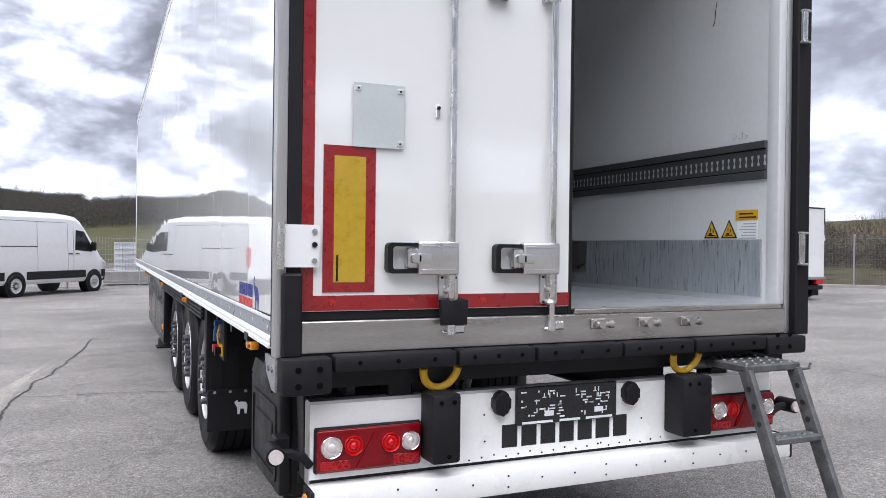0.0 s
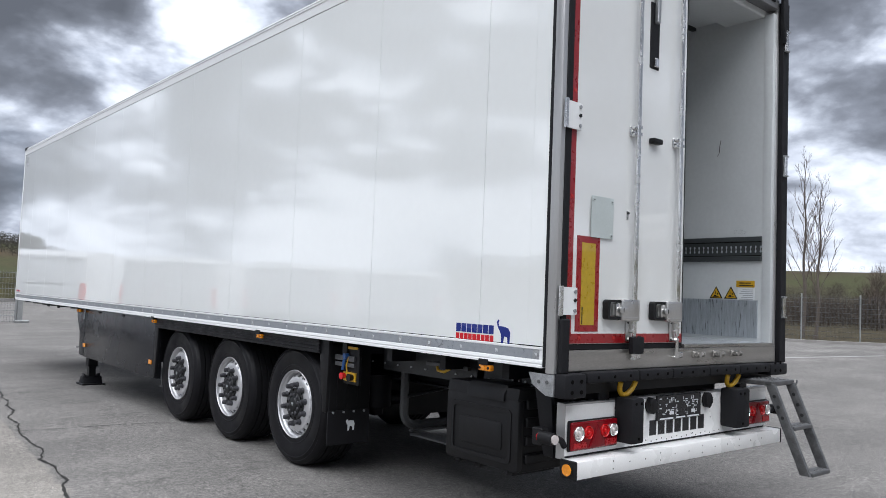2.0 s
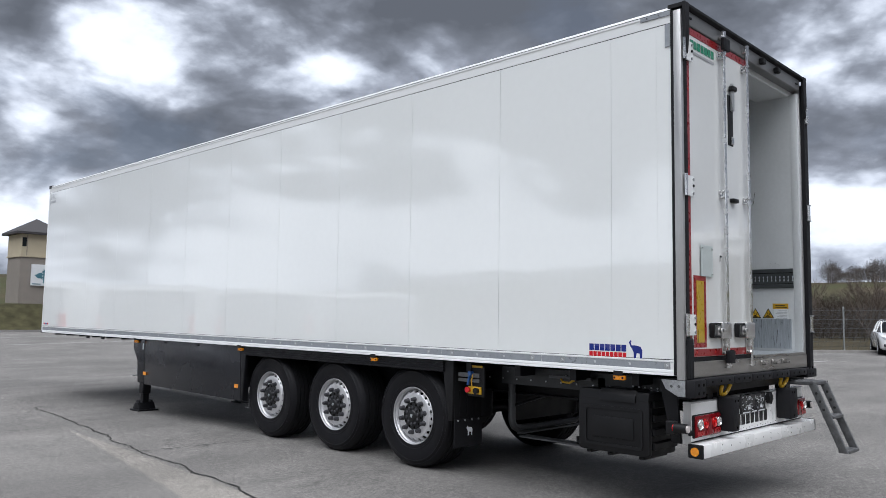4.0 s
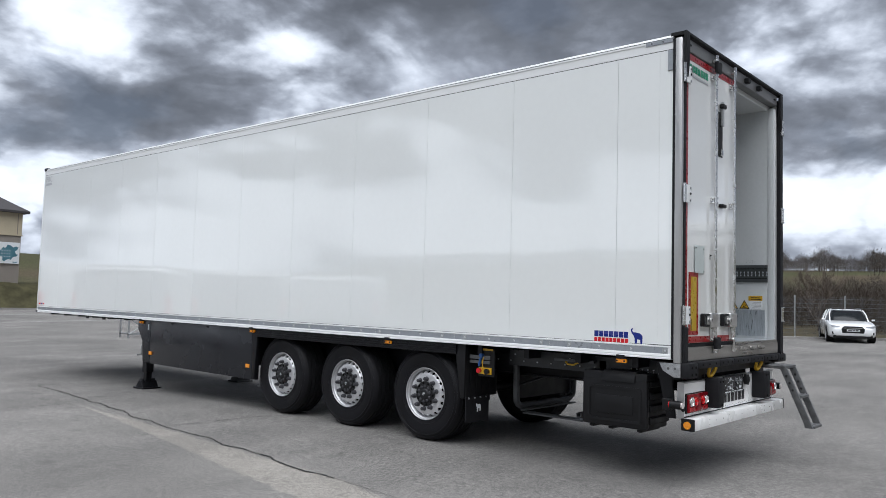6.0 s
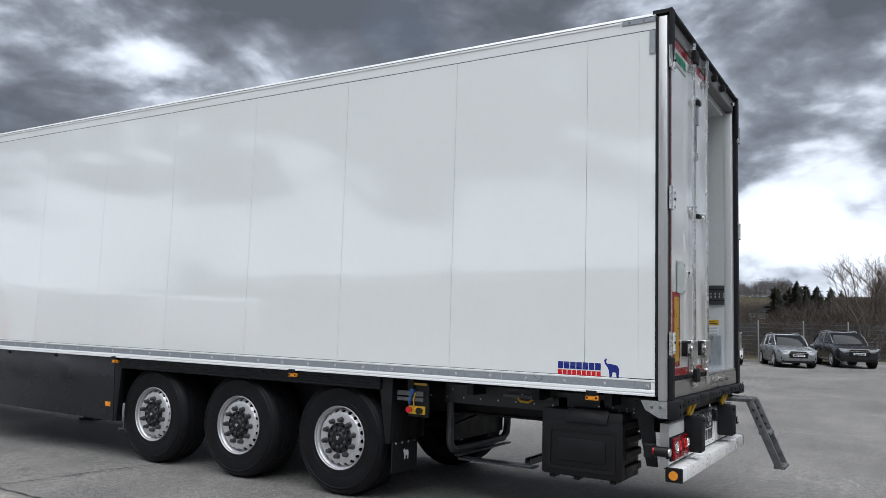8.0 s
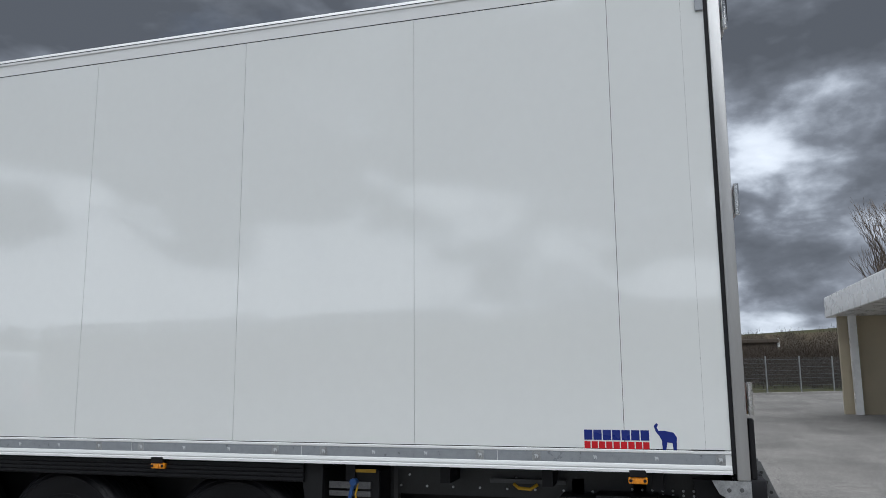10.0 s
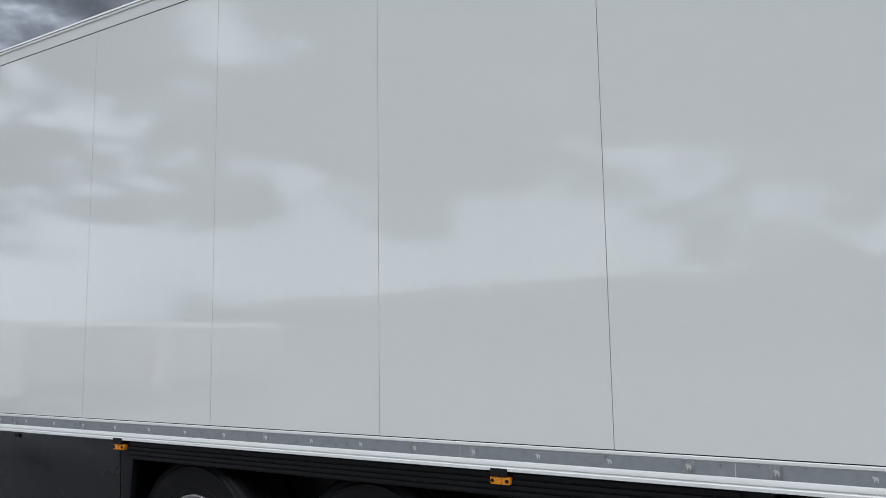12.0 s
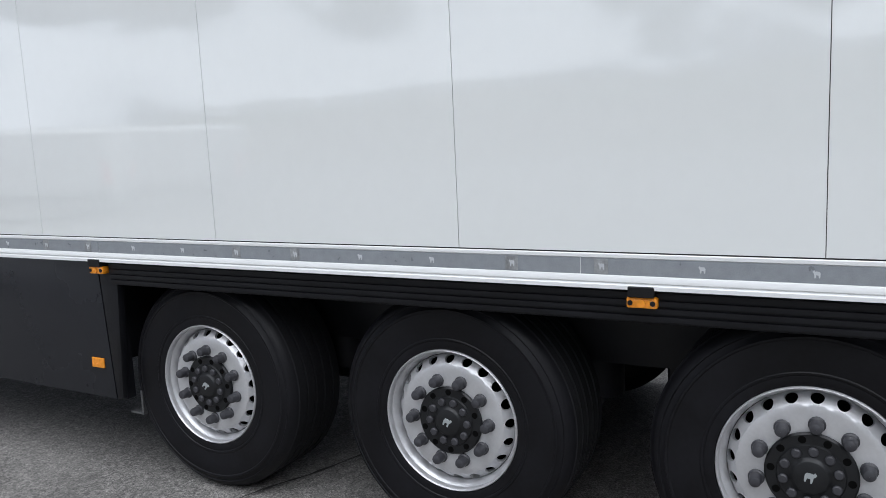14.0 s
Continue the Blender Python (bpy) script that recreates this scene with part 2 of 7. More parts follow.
M_SILVERDOT = mat("pale_mark", (0.58, 0.60, 0.62), 0.4, var=0.06)
M_ORANGE = mat("amber_lens", (0.85, 0.30, 0.012), 0.2, var=0.15, scale=60, coat=0.5, bump=0.3)
M_REDLENS = mat("red_lens", (0.17, 0.002, 0.006), 0.16, spec=0.3, var=0.12, scale=25, fine=160, coat=0.12, bump=0.1)
M_REFLEX = mat("red_prism_reflector", (0.30, 0.006, 0.010), 0.3, spec=0.3, var=0.7, scale=90, fine=240, coat=0.1, bump=0.8)
M_REDLENS2 = mat("bright_red_lens", (0.52, 0.006, 0.008), 0.12, spec=0.3, var=0.15, scale=60, coat=0.2, bump=0.3)
M_CLEARLENS = mat("clear_lens", (0.74, 0.68, 0.66), 0.12, 0.35, var=0.12, scale=60, coat=0.5, bump=0.3)
M_YELLOW = mat("yellow_paint", (0.56, 0.33, 0.015), 0.4, var=0.15, scale=15)
M_BLUE = mat("blue_print", (0.012, 0.025, 0.20), 0.25, var=0.05)
M_BLUEPL = mat("blue_plastic", (0.02, 0.075, 0.24), 0.35)
M_REDPRINT = mat("red_print", (0.55, 0.012, 0.02), 0.25, var=0.05)
M_BLACKPRINT = mat("black_print", (0.012, 0.012, 0.014), 0.3, var=0.1)
M_GREEN = mat("green_print", (0.02, 0.22, 0.12), 0.3, var=0.06)
M_RIM = mat("silver_rim", (0.62, 0.62, 0.635), 0.40, 0.55, var=0.06, scale=14, rvar=0.06)
M_NUT = mat("grey_nut_cap", (0.042, 0.042, 0.048), 0.45, var=0.15)
M_HUB = mat("dark_hub", (0.011, 0.0115, 0.013), 0.45, 0.2, var=0.2, scale=20)
M_GAP = mat("dark_joint", (0.05, 0.05, 0.05), 0.8, var=0.1)
# near-black that paints in the shade of recesses, slots and creases
M_HOLE = mat("recess_shade_black", (0.002, 0.002, 0.002), 0.9, spec=0.1, var=0.1)
M_PAPER = mat("white_label", (0.72, 0.74, 0.76), 0.4, var=0.04)
M_GREYPRINT = mat("grey_print", (0.35, 0.36, 0.38), 0.5, var=0.05)
M_GLASS = mat("dark_car_glass", (0.014, 0.016, 0.018), 0.08, var=0.1, rvar=0.02, bump=0, spec=0.14)


def ground_mat(name, dark, light, stain, patch_scale, fine, rough=0.85, strip=False):
    m = bpy.data.materials.new(name)
    m.use_nodes = True
    nt = m.node_tree
    p = nt.nodes["Principled BSDF"]
    p.inputs["Roughness"].default_value = rough
    t = nt.nodes.new("ShaderNodeTexCoord")

    def tex(scale, detail, rg=0.55, vec=None, kind="ShaderNodeTexNoise", dist=0.0):
        n = nt.nodes.new(kind)
        n.inputs["Scale"].default_value = scale
        if kind == "ShaderNodeTexNoise":
            n.inputs["Detail"].default_value, n.inputs["Roughness"].default_value, n.inputs["Distortion"].default_value = detail, rg, dist
        nt.links.new(vec or t.outputs["Object"], n.inputs["Vector"])
        return n

    def ramp2(src, p0, c0, p1, c1):
        r = nt.nodes.new("ShaderNodeValToRGB")
        r.color_ramp.elements[0].position, r.color_ramp.elements[0].color = p0, (*c0, 1)
        r.color_ramp.elements[1].position, r.color_ramp.elements[1].color = p1, (*c1, 1)
        nt.links.new(src, r.inputs[0])
        top = max(*c0, *c1)
        if top <= 1.0:
            return r.outputs[0]
        for e, c_ in zip(r.color_ramp.elements, (c0, c1)):
            e.color = (*(v / top for v in c_), 1)
        g = nt.nodes.new("ShaderNodeVectorMath")
        g.operation = "SCALE"
        g.inputs["Scale"].default_value = top
        nt.links.new(r.outputs[0], g.inputs[0])
        return g.outputs[0]

    def mixc(kind, fac, a, b):
        x = nt.nodes.new("ShaderNodeMix")
        x.data_type, x.blend_type = "RGBA", kind
        x.inputs["Factor"].default_value = fac
        nt.links.new(a, x.inputs["A"])
        nt.links.new(b, x.inputs["B"])
        return x.outputs["Result"]

    base = ramp2(tex(patch_scale, 8, 0.6).outputs["Fac"], 0.33, dark, 0.68, light)
    mp = nt.nodes.new("ShaderNodeMapping")
    mp.inputs["Rotation"].default_value, mp.inputs["Scale"].default_value = (0, 0, -0.06), (0.24, 1.15, 1)
    nt.links.new(t.outputs["Object"], mp.inputs[0])
    streak = ramp2(tex(1.0, 6, 0.6, mp.outputs[0], dist=0.3).outputs["Fac"], 0.36, (0.74, 0.74, 0.745), 0.58, (1.08, 1.08, 1.07))
    c = mixc("MULTIPLY", 0.55, base, streak)
    spots = ramp2(tex(2.6, 5, 0.65).outputs["Fac"], 0.30, stain, 0.42, (1, 1, 1))
    c = mixc("MULTIPLY", 0.6, c, spots)
    if strip:
        sp = nt.nodes.new("ShaderNodeSeparateXYZ")
        nt.links.new(t.outputs["Object"], sp.inputs[0])

        def mth(op, a, b_):
            n = nt.nodes.new("ShaderNodeMath")
            n.operation = op
            for i, v in enumerate((a, b_)):
                if isinstance(v, (int, float)):
                    n.inputs[i].default_value = v
                else:
                    nt.links.new(v, n.inputs[i])
            return n.outputs[0]

        # a strip of coarser pale chippings beside the long crack
        along = mth("SUBTRACT", sp.outputs[1], 2.0)
        d = mth("ABSOLUTE", mth("SUBTRACT", sp.outputs[0], mth("SUBTRACT", mth("MULTIPLY", along, 0.115), 2.03)), 0.0)
        d = mth("DIVIDE", d, mth("MAXIMUM", mth("MINIMUM", mth("SUBTRACT", 0.33, mth("MULTIPLY", along, 0.052)), mth("MULTIPLY", mth("ADD", along, 1.8), 0.16)), 0.004))
        d = mth("ADD", d, mth("MULTIPLY", mth("SUBTRACT", tex(4.0, 6, 0.65).outputs["Fac"], 0.5), 0.9))
        band = ramp2(mth("MULTIPLY", d, 0.5), 0.45, (1.40, 1.37, 1.31), 0.56, (1, 1, 1))
        c = mixc("MULTIPLY", 1.0, c, band)
    lumps = ramp2(tex(fine * 0.3, 5, 0.7).outputs["Fac"], 0.36, (0.64, 0.64, 0.64), 0.64, (1.28, 1.28, 1.27))
    c = mixc("MULTIPLY", 0.9, c, lumps)
    grains = tex(fine, 3, 0.7)
    grain = ramp2(grains.outputs["Fac"], 0.36, (0.32, 0.32, 0.32), 0.66, (1.72, 1.71, 1.69))
    c = mixc("MULTIPLY", 0.9, c, grain)
    grit = ramp2(tex(fine * 2.6, 2, 0.6).outputs["Fac"], 0.36, (0.48, 0.48, 0.48), 0.66, (1.60, 1.59, 1.57))
    c = mixc("MULTIPLY", 0.8, c, grit)
    nt.links.new(c, p.inputs["Base Color"])
    bp = nt.nodes.new("ShaderNodeBump")
    bp.inputs["Strength"].default_value, bp.inputs["Distance"].default_value = 0.5, 0.004
    nt.links.new(grains.outputs["Fac"], bp.inputs["Height"])
    nt.links.new(bp.outputs[0], p.inputs["Normal"])
    return m


M_YARD = ground_mat("worn_yard_paving", (0.130, 0.125, 0.121), (0.214, 0.206, 0.199), (0.6, 0.6, 0.6), 0.35, 85, strip=True)
M_KERB = mat("concrete_kerb", (0.26, 0.25, 0.24), 0.85, var=0.2, scale=3, bump=0.4)
M_CRACK = mat("tarry_crack", (0.016, 0.015, 0.014), 0.8, var=0.3, scale=10)
M_LINE = mat("worn_white_line", (0.48, 0.48, 0.47), 0.8, var=0.25, scale=12)

# ---- mesh helpers ----
def finish(bm, name, material, smooth=35):
    me = bpy.data.meshes.new(name)
    bmesh.ops.recalc_face_normals(bm, faces=bm.faces[:])
    bm.to_mesh(me)
    bm.free()
    me.materials.append(material)
    if smooth:
        me.shade_smooth()
        me.set_sharp_from_angle(angle=radians(smooth))
    return me


def part(name, bm, material, parent, label="", smooth=35):
    ob = new(name, finish(bm, name, material, smooth))
    ob.parent = parent
    return tagged(ob, label)


def thing(name, label, category, group="", kind=""):
    return tagged(new(name), label, category, group, kind)


def box(bm, x0, y0, z0, x1, y1, z1, bevel=0.0, seg=1):
    vs = [bm.verts.new((x, y, z)) for x in (x0, x1) for y in (y0, y1) for z in (z0, z1)]
    fs = [bm.faces.new([vs[i] for i in q]) for q in ((0, 1, 3, 2), (4, 6, 7, 5), (0, 4, 5, 1), (2, 3, 7, 6), (0, 2, 6, 4), (1, 5, 7, 3))]
    if bevel:
        es = list({e for f in fs for e in f.edges})
        bmesh.ops.bevel(bm, geom=es, offset=bevel, segments=seg, affect="EDGES", profile=0.5)
    return vs


def bx(*a, **k):
    bm = bmesh.new()
    box(bm, *a, **k)
    return bm


def ring_join(bm, r1, r2):
    n = len(r1)
    for i in range(n):
        j = (i + 1) % n
        bm.faces.new((r1[i], r1[j], r2[j], r2[i]))


def frame_of(d):
    d = Vector(d).normalized()
    u = d.orthogonal().normalized()
    return d, u, d.cross(u)


def cyl(bm, p0, p1, r0, r1=None, seg=16, caps=True):
    p0, p1 = Vector(p0), Vector(p1)
    r1 = r0 if r1 is None else r1
    d, u, v = frame_of(p1 - p0)
    rings = []
    for p, r in ((p0, r0), (p1, r1)):
        rings.append([bm.verts.new(p + (u * math.cos(2 * math.pi * i / seg) + v * math.sin(2 * math.pi * i / seg)) * r) for i in range(seg)])
    ring_join(bm, *rings)
    if caps:
        bm.faces.new(rings[0])
        bm.faces.new(rings[1])


def cy(*a, **k):
    bm = bmesh.new()
    cyl(bm, *a, **k)
    return bm


def tube(bm, pts, r, seg=10):
    pts = [Vector(p) for p in pts]
    prev, u = None, None
    for i, p in enumerate(pts):
        d = ((pts[min(i + 1, len(pts) - 1)]) - pts[max(i - 1, 0)]).normalized()
        u = d.orthogonal().normalized() if u is None else (u - d * u.dot(d)).normalized()
        v = d.cross(u)
        ring = [bm.verts.new(p + (u * math.cos(2 * math.pi * k / seg) + v * math.sin(2 * math.pi * k / seg)) * r) for k in range(seg)]
        if prev:
            ring_join(bm, prev, ring)
        else:
            bm.faces.new(ring)
        prev = ring
    bm.faces.new(prev)


def lathe(bm, profile, centre, seg=48, axis="x", closed=False):
    """profile: (radius, offset along the axis)."""
    c = Vector(centre)
    rings = []
    for r, h in profile:
        ring = []
        for i in range(seg):
            a = 2 * math.pi * i / seg
            q = (h, r * math.cos(a), r * math.sin(a)) if axis == "x" else (r * math.cos(a), h, r * math.sin(a)) if axis == "y" else (r * math.cos(a), r * math.sin(a), h)
            ring.append(bm.verts.new(c + Vector(q)))
        if rings:
            ring_join(bm, rings[-1], ring)
        rings.append(ring)
    if closed:
        ring_join(bm, rings[-1], rings[0])
    return rings


def prism(bm, pts, axis, a0, a1, bevel=0.0):
    """A polygon of 2D points, extruded along an axis from a0 to a1."""
    def at(p, a):
        return {"x": (a, p[0], p[1]), "y": (p[0], a, p[1]), "z": (p[0], p[1], a)}[axis]
    r0 = [bm.verts.new(at(p, a0)) for p in pts]
    r1 = [bm.verts.new(at(p, a1)) for p in pts]
    f = [bm.faces.new(r0), bm.faces.new(r1)]
    ring_join(bm, r0, r1)
    if bevel:
        es = list({e for g in f for e in g.edges})
        bmesh.ops.bevel(bm, geom=es, offset=bevel, segments=2, affect="EDGES", profile=0.5)


def pr(*a, **k):
    bm = bmesh.new()
    prism(bm, *a, **k)
    return bm


def round_rect(x0, y0, x1, y1, r, n=4):
    pts = []
    for cx, cy_, a0 in ((x1 - r, y1 - r, 0), (x0 + r, y1 - r, 90), (x0 + r, y0 + r, 180), (x1 - r, y0 + r, 270)):
        for i in range(n + 1):
            a = radians(a0 + 90 * i / n)
            pts.append((cx + r * math.cos(a), cy_ + r * math.sin(a)))
    return pts


def flat(pts, to3, depth):
    """A thin print: a polygon lifted by depth along to3's third argument."""
    bm = bmesh.new()
    r0 = [bm.verts.new(to3(*p, 0.0)) for p in pts]
    r1 = [bm.verts.new(to3(*p, depth)) for p in pts]
    bm.faces.new(r1)
    ring_join(bm, r0, r1)
    return bm


def words(text, size, material, parent, m, name="lettering"):
    cu = bpy.data.curves.new(name, "FONT")
    cu.body, cu.size, cu.extrude = text, size, 0.001
    tmp = new(name, cu)
    bpy.context.view_layer.update()
    me = bpy.data.meshes.new_from_object(tmp.evaluated_get(bpy.context.evaluated_depsgraph_get()))
    bpy.data.objects.remove(tmp)
    me.materials.clear()
    me.materials.append(material)
    ob = new(name, me)
    ob.parent, ob.matrix_local = parent, m
    return ob


# ---- the yard ----
def rise(x, y):
    """The paving climbs gently towards the far side and falls off beyond the trailer's nose, with a shallow dip under its front."""
    fade = max(0.0, min(1.0, (12.0 - x) / 10.0))
    fall = max(0.0, min(1.0, -x / 1.5))
    return 0.025 + 0.0095 * max(0.0, min(x, 60.0) - 4.0) - 0.0065 * fade * max(0.0, min(y, 31.0) - 9.0) - 0.06 * math.exp(-(((y - 10.5) / 3.0) ** 2)) - 0.06 * fall * fall * (3 - 2 * fall)


def sheet(name, x0, x1, y0, y1, step, fn, material, dz=0.0, skirt=0.3):
    nx, ny = max(1, round((x1 - x0) / step)), max(1, round((y1 - y0) / step))
    bm = bmesh.new()
    g = [[bm.verts.new((x0 + (x1 - x0) * i / nx, y0 + (y1 - y0) * j / ny, 0)) for j in range(ny + 1)] for i in range(nx + 1)]
    for row in g:
        for v in row:
            v.co.z = fn(v.co.x, v.co.y) + dz
    for i in range(nx):
        for j in range(ny):
            bm.faces.new((g[i][j], g[i + 1][j], g[i + 1][j + 1], g[i][j + 1]))
    rim = [g[i][0] for i in range(nx + 1)] + [g[nx][j] for j in range(1, ny + 1)] + [g[i][ny] for i in range(nx - 1, -1, -1)] + [g[0][j] for j in range(ny - 1, 0, -1)]
    low = [bm.verts.new((v.co.x, v.co.y, v.co.z - skirt)) for v in rim]
    ring_join(bm, rim, low)
    return new(name, finish(bm, name, material))


# ================= the trailer =================
trailer = thing("semi_trailer", "long white refrigerated box semi-trailer with one rear door open", "semi-trailer")
L, W, TOP, FLOOR = 13.44, 2.58, 4.035, 1.27
SEAMS = [-0.02, 0.125] + [0.541 + 1.2012 * k for k in range(11)] + [L]

# box core: walls, roof, floor and front with a hollow inside
core = bmesh.new()
box(core, 0.004, 0.0, 1.16, 0.060, L, 3.98)
part("left_wall", core, M_GAP, trailer)
core = bmesh.new()
box(core, 2.50, 0.0, 1.16, W, L, 3.98, 0.004)
part("right_wall", core, M_INNER, trailer, "white insulated side wall")
part("front_wall", bx(0.06, L - 0.08, 1.16, 2.50, L, 3.98), M_INNER, trailer)
part("left_lining", bx(0.060, 0.0, FLOOR, 0.085, L - 0.08, 3.93), M_INNER, trailer)
part("roof", bx(0.02, 0.02, 3.925, W - 0.02, L, TOP - 0.005, bevel=0.02), M_INNER, trailer, "white insulated roof")
part("cargo_floor", bx(0.085, -0.06, 1.17, 2.50, L - 0.08, FLOOR), M_ZINC, trailer, "worn aluminium cargo floor")
for a, b in zip(SEAMS[:-1], SEAMS[1:]):
    part("side_panel", bx(-0.006, a + (0.0004 if a == 0.125 else 0.0014), 1.2668, 0.004, b - (0.0004 if b == 0.125 else 0.0014), 3.9025), M_PANEL, trailer, smooth=0)
# roof edge profile
prof = [(0.03, 3.9075), (-0.008, 3.9075), (-0.010, 3.985), (-0.016, 3.988), (-0.016, 4.012), (-0.004, 4.034), (0.05, TOP + 0.004)]
part("roof_rail", pr(prof, "y", 0.0, L), M_RAILW, trailer, "white aluminium roof edge rail")
for y0, y1, z0, z1 in ((0.0, 0.26, 3.968, 4.006), (0.0, 0.045, 3.715, 3.9)):
    part("corner_cover", bx(-0.012 - 0.006, y0, z0, -0.008, y1, z1, bevel=0.002), M_SILVER, trailer)
for y in (0.09, 0.2):
    part("cover_rivet", cy((-0.022, y, 3.987), (-0.016, y, 3.987), 0.009, seg=10), M_CHROME, trailer)
part("rail_joint", bx(-0.0068, 0.0, 3.9026, 0.0, L, 3.9074), M_BLACK, trailer, smooth=0)
part("rail_joint", bx(-0.0176, 0.0, 4.0055, -0.012, L, 4.0095), M_FRAME, trailer, smooth=0)
part("rail_joint", bx(-0.0068, 0.0, 1.2626, 0.0, L, 1.2664), M_BLACK, trailer, smooth=0)
# bottom edge: rail, tape band with pale marks, lower lip
rail = [(0.05, 1.2625), (-0.006, 1.2625), (-0.010, 1.259), (-0.010, 1.248), (-0.006, 1.245), (-0.006, 1.190), (-0.012, 1.187), (-0.016, 1.176), (-0.016, 1.168), (-0.011, 1.163), (-0.018, 1.157), (-0.018, 1.144), (0.05, 1.14)]
part("bottom_rail", pr(rail, "y", 0.0, L), M_RAILW, trailer, "white aluminium lower edge rail")
for k in range(11):
    a, b = 0.03 + k * 1.219, min(0.03 + (k + 1) * 1.219 - 0.004, L - 0.03)
    part("reflective_tape", bx(-0.0085, a, 1.1905, -0.0062, b, 1.2445), M_SILVER, trailer, smooth=0)


def mark(u, v, s, to3, flip=1):
    """A small plain four-legged blot."""
    pts = [(-0.5, 0.42), (-0.28, 0.62), (-0.2, 0.42), (0.05, 0.46), (0.42, 0.40), (0.52, 0.1), (0.46, -0.5), (0.3, -0.5), (0.26, -0.12), (-0.02, -0.08), (-0.1, -0.5), (-0.26, -0.5), (-0.28, 0.05), (-0.4, 0.2)]
    return flat([(u + flip * p[0] * s, v + p[1] * s) for p in pts], to3, 0.0012)


marks_y = [0.055 + 0.3235 * k for k in range(41)]
for k, y in enumerate(marks_y):
    if k % 4 in (0, 3):
        part("tape_patch", bx(-0.0091, y - 0.024, 1.192, -0.0084, y + 0.024, 1.243), M_GALV, trailer, smooth=0)
    bm = mark(y, 1.217, 0.021, lambda u, v, d: (-0.0092 - d, u, v), -1)
    part("tape_mark", bm, M_SILVERDOT, trailer, smooth=0)
# front edge post and small front plates
part("front_post", bx(-0.012, L - 0.002, 1.15, 0.2, L + 0.035, 4.02, bevel=0.012, seg=2), M_RAILW, trailer)
part("front_cap", bx(-0.02, L - 0.09, 3.985, 0.1, L + 0.045, 4.055, bevel=0.012), M_BLACK, trailer, "black front corner cap")
part("front_cap", bx(-0.02, L - 0.03, 1.135, 0.1, L + 0.045, 1.18, bevel=0.008), M_BLACK, trailer)
face_left = Matrix(((0, 0, -1, 0), (-1, 0, 0, 0), (0, 1, 0, 0), (0, 0, 0, 1)))
words("FRC", 0.155, M_GREYPRINT, trailer, Matrix.Translation((-0.0075, L - 0.07, 3.76)) @ face_left)
part("date_bar", bx(-0.0085, L - 0.33, 3.69, -0.0064, L - 0.07, 3.735), M_GREYPRINT, trailer, smooth=0)
part("frame_bar", bx(-0.0085, L - 0.055, 3.66, -0.0064, L - 0.035, 3.885), M_GREYPRINT, trailer, smooth=0)
for k in range(3):
    part("maker_badge", bx(-0.0085, L - 0.32 + k * 0.09, 1.30, -0.0064, L - 0.245 + k * 0.09, 1.33), (M_REDPRINT, M_BLUE, M_REDPRINT)[k], trailer, smooth=0)

# maker's badge on the side: plain blocks in two colours and a plain figure
def slanted(u0, u1, v0, v1, to3):
    return flat([(u0, v0), (u1, v0), (u1, v1), (u0, v1)], to3, 0.0012)


side3 = lambda u, v, d: (-0.0062 - d, u, v)
for n, z0, z1, m_ in ((7, 1.310, 1.364, M_BLUE), (9, 1.264, 1.302, M_REDPRINT)):
    w = 0.352 / n
    for k in range(n):
        bm = slanted(0.757 - k * w, 0.757 - (k + 1) * w + 0.006, z0, z1, side3)
        part("badge_block", bm, m_, trailer, smooth=0)
body = [(u, v + 0.011) for u, v in ((0.375, 1.345), (0.385, 1.375), (0.372, 1.392), (0.362, 1.385), (0.370, 1.368), (0.362, 1.352), (0.33, 1.352), (0.285, 1.343), (0.268, 1.318), (0.272, 1.248), (0.288, 1.248), (0.292, 1.288), (0.318, 1.292), (0.326, 1.248), (0.343, 1.248), (0.346, 1.30), (0.358, 1.325))]
part("badge_figure", flat(body, side3, 0.0012), M_BLUE, trailer, smooth=0)
part("rail_slot", bx(-0.0105, 0.03, 1.2645, -0.006, 0.2, 1.268), M_BLACK, trailer, smooth=0)

# rear frame
YD = -0.08
part("corner_post", bx(-0.012, -0.088, 1.115, 0.030, -0.022, 4.0, bevel=0.007, seg=2), M_ALU, trailer, "brushed aluminium corner post")
part("post_seal", bx(-0.0105, -0.022, 1.15, 0.02, -0.0005, 4.0), M_RUBBER, trailer)
part("corner_post", bx(2.546, -0.075, 1.115, 2.581, -0.002, 4.0, bevel=0.007, seg=2), M_ALU, trailer)
part("opening_jamb", bx(2.4965, -0.07, FLOOR, 2.5455, 0.004, 3.88, bevel=0.006, seg=2), M_INNER, trailer)
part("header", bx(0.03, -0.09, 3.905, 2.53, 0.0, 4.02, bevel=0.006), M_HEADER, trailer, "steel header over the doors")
part("header_gutter", pr([(-0.09, 4.02), (-0.125, 4.03), (-0.125, 4.05), (0.02, 4.052), (0.02, 4.02)], "x", -0.012, 2.60), M_BLACK, trailer)
part("ceiling_trim", bx(0.085, 0.0, 3.86, 2.5, 0.35, 3.924, bevel=0.01), M_INNER, trailer)
part("ceiling_bar", bx(0.085, 0.62, 3.90, 2.5, 0.66, 3.9245), M_FRAME, trailer)
for x in (0.0, 2.56):
    part("corner_bumper", pr([(x - 0.016, 4.052), (x + 0.055, 4.052), (x + 0.055, 3.82), (x + 0.03, 3.64), (x + 0.004, 3.64), (x - 0.016 if x else x - 0.005, 3.82)], "y", -0.13, -0.101, bevel=0.005), M_RUBBER, trailer, "black rubber corner buffer")
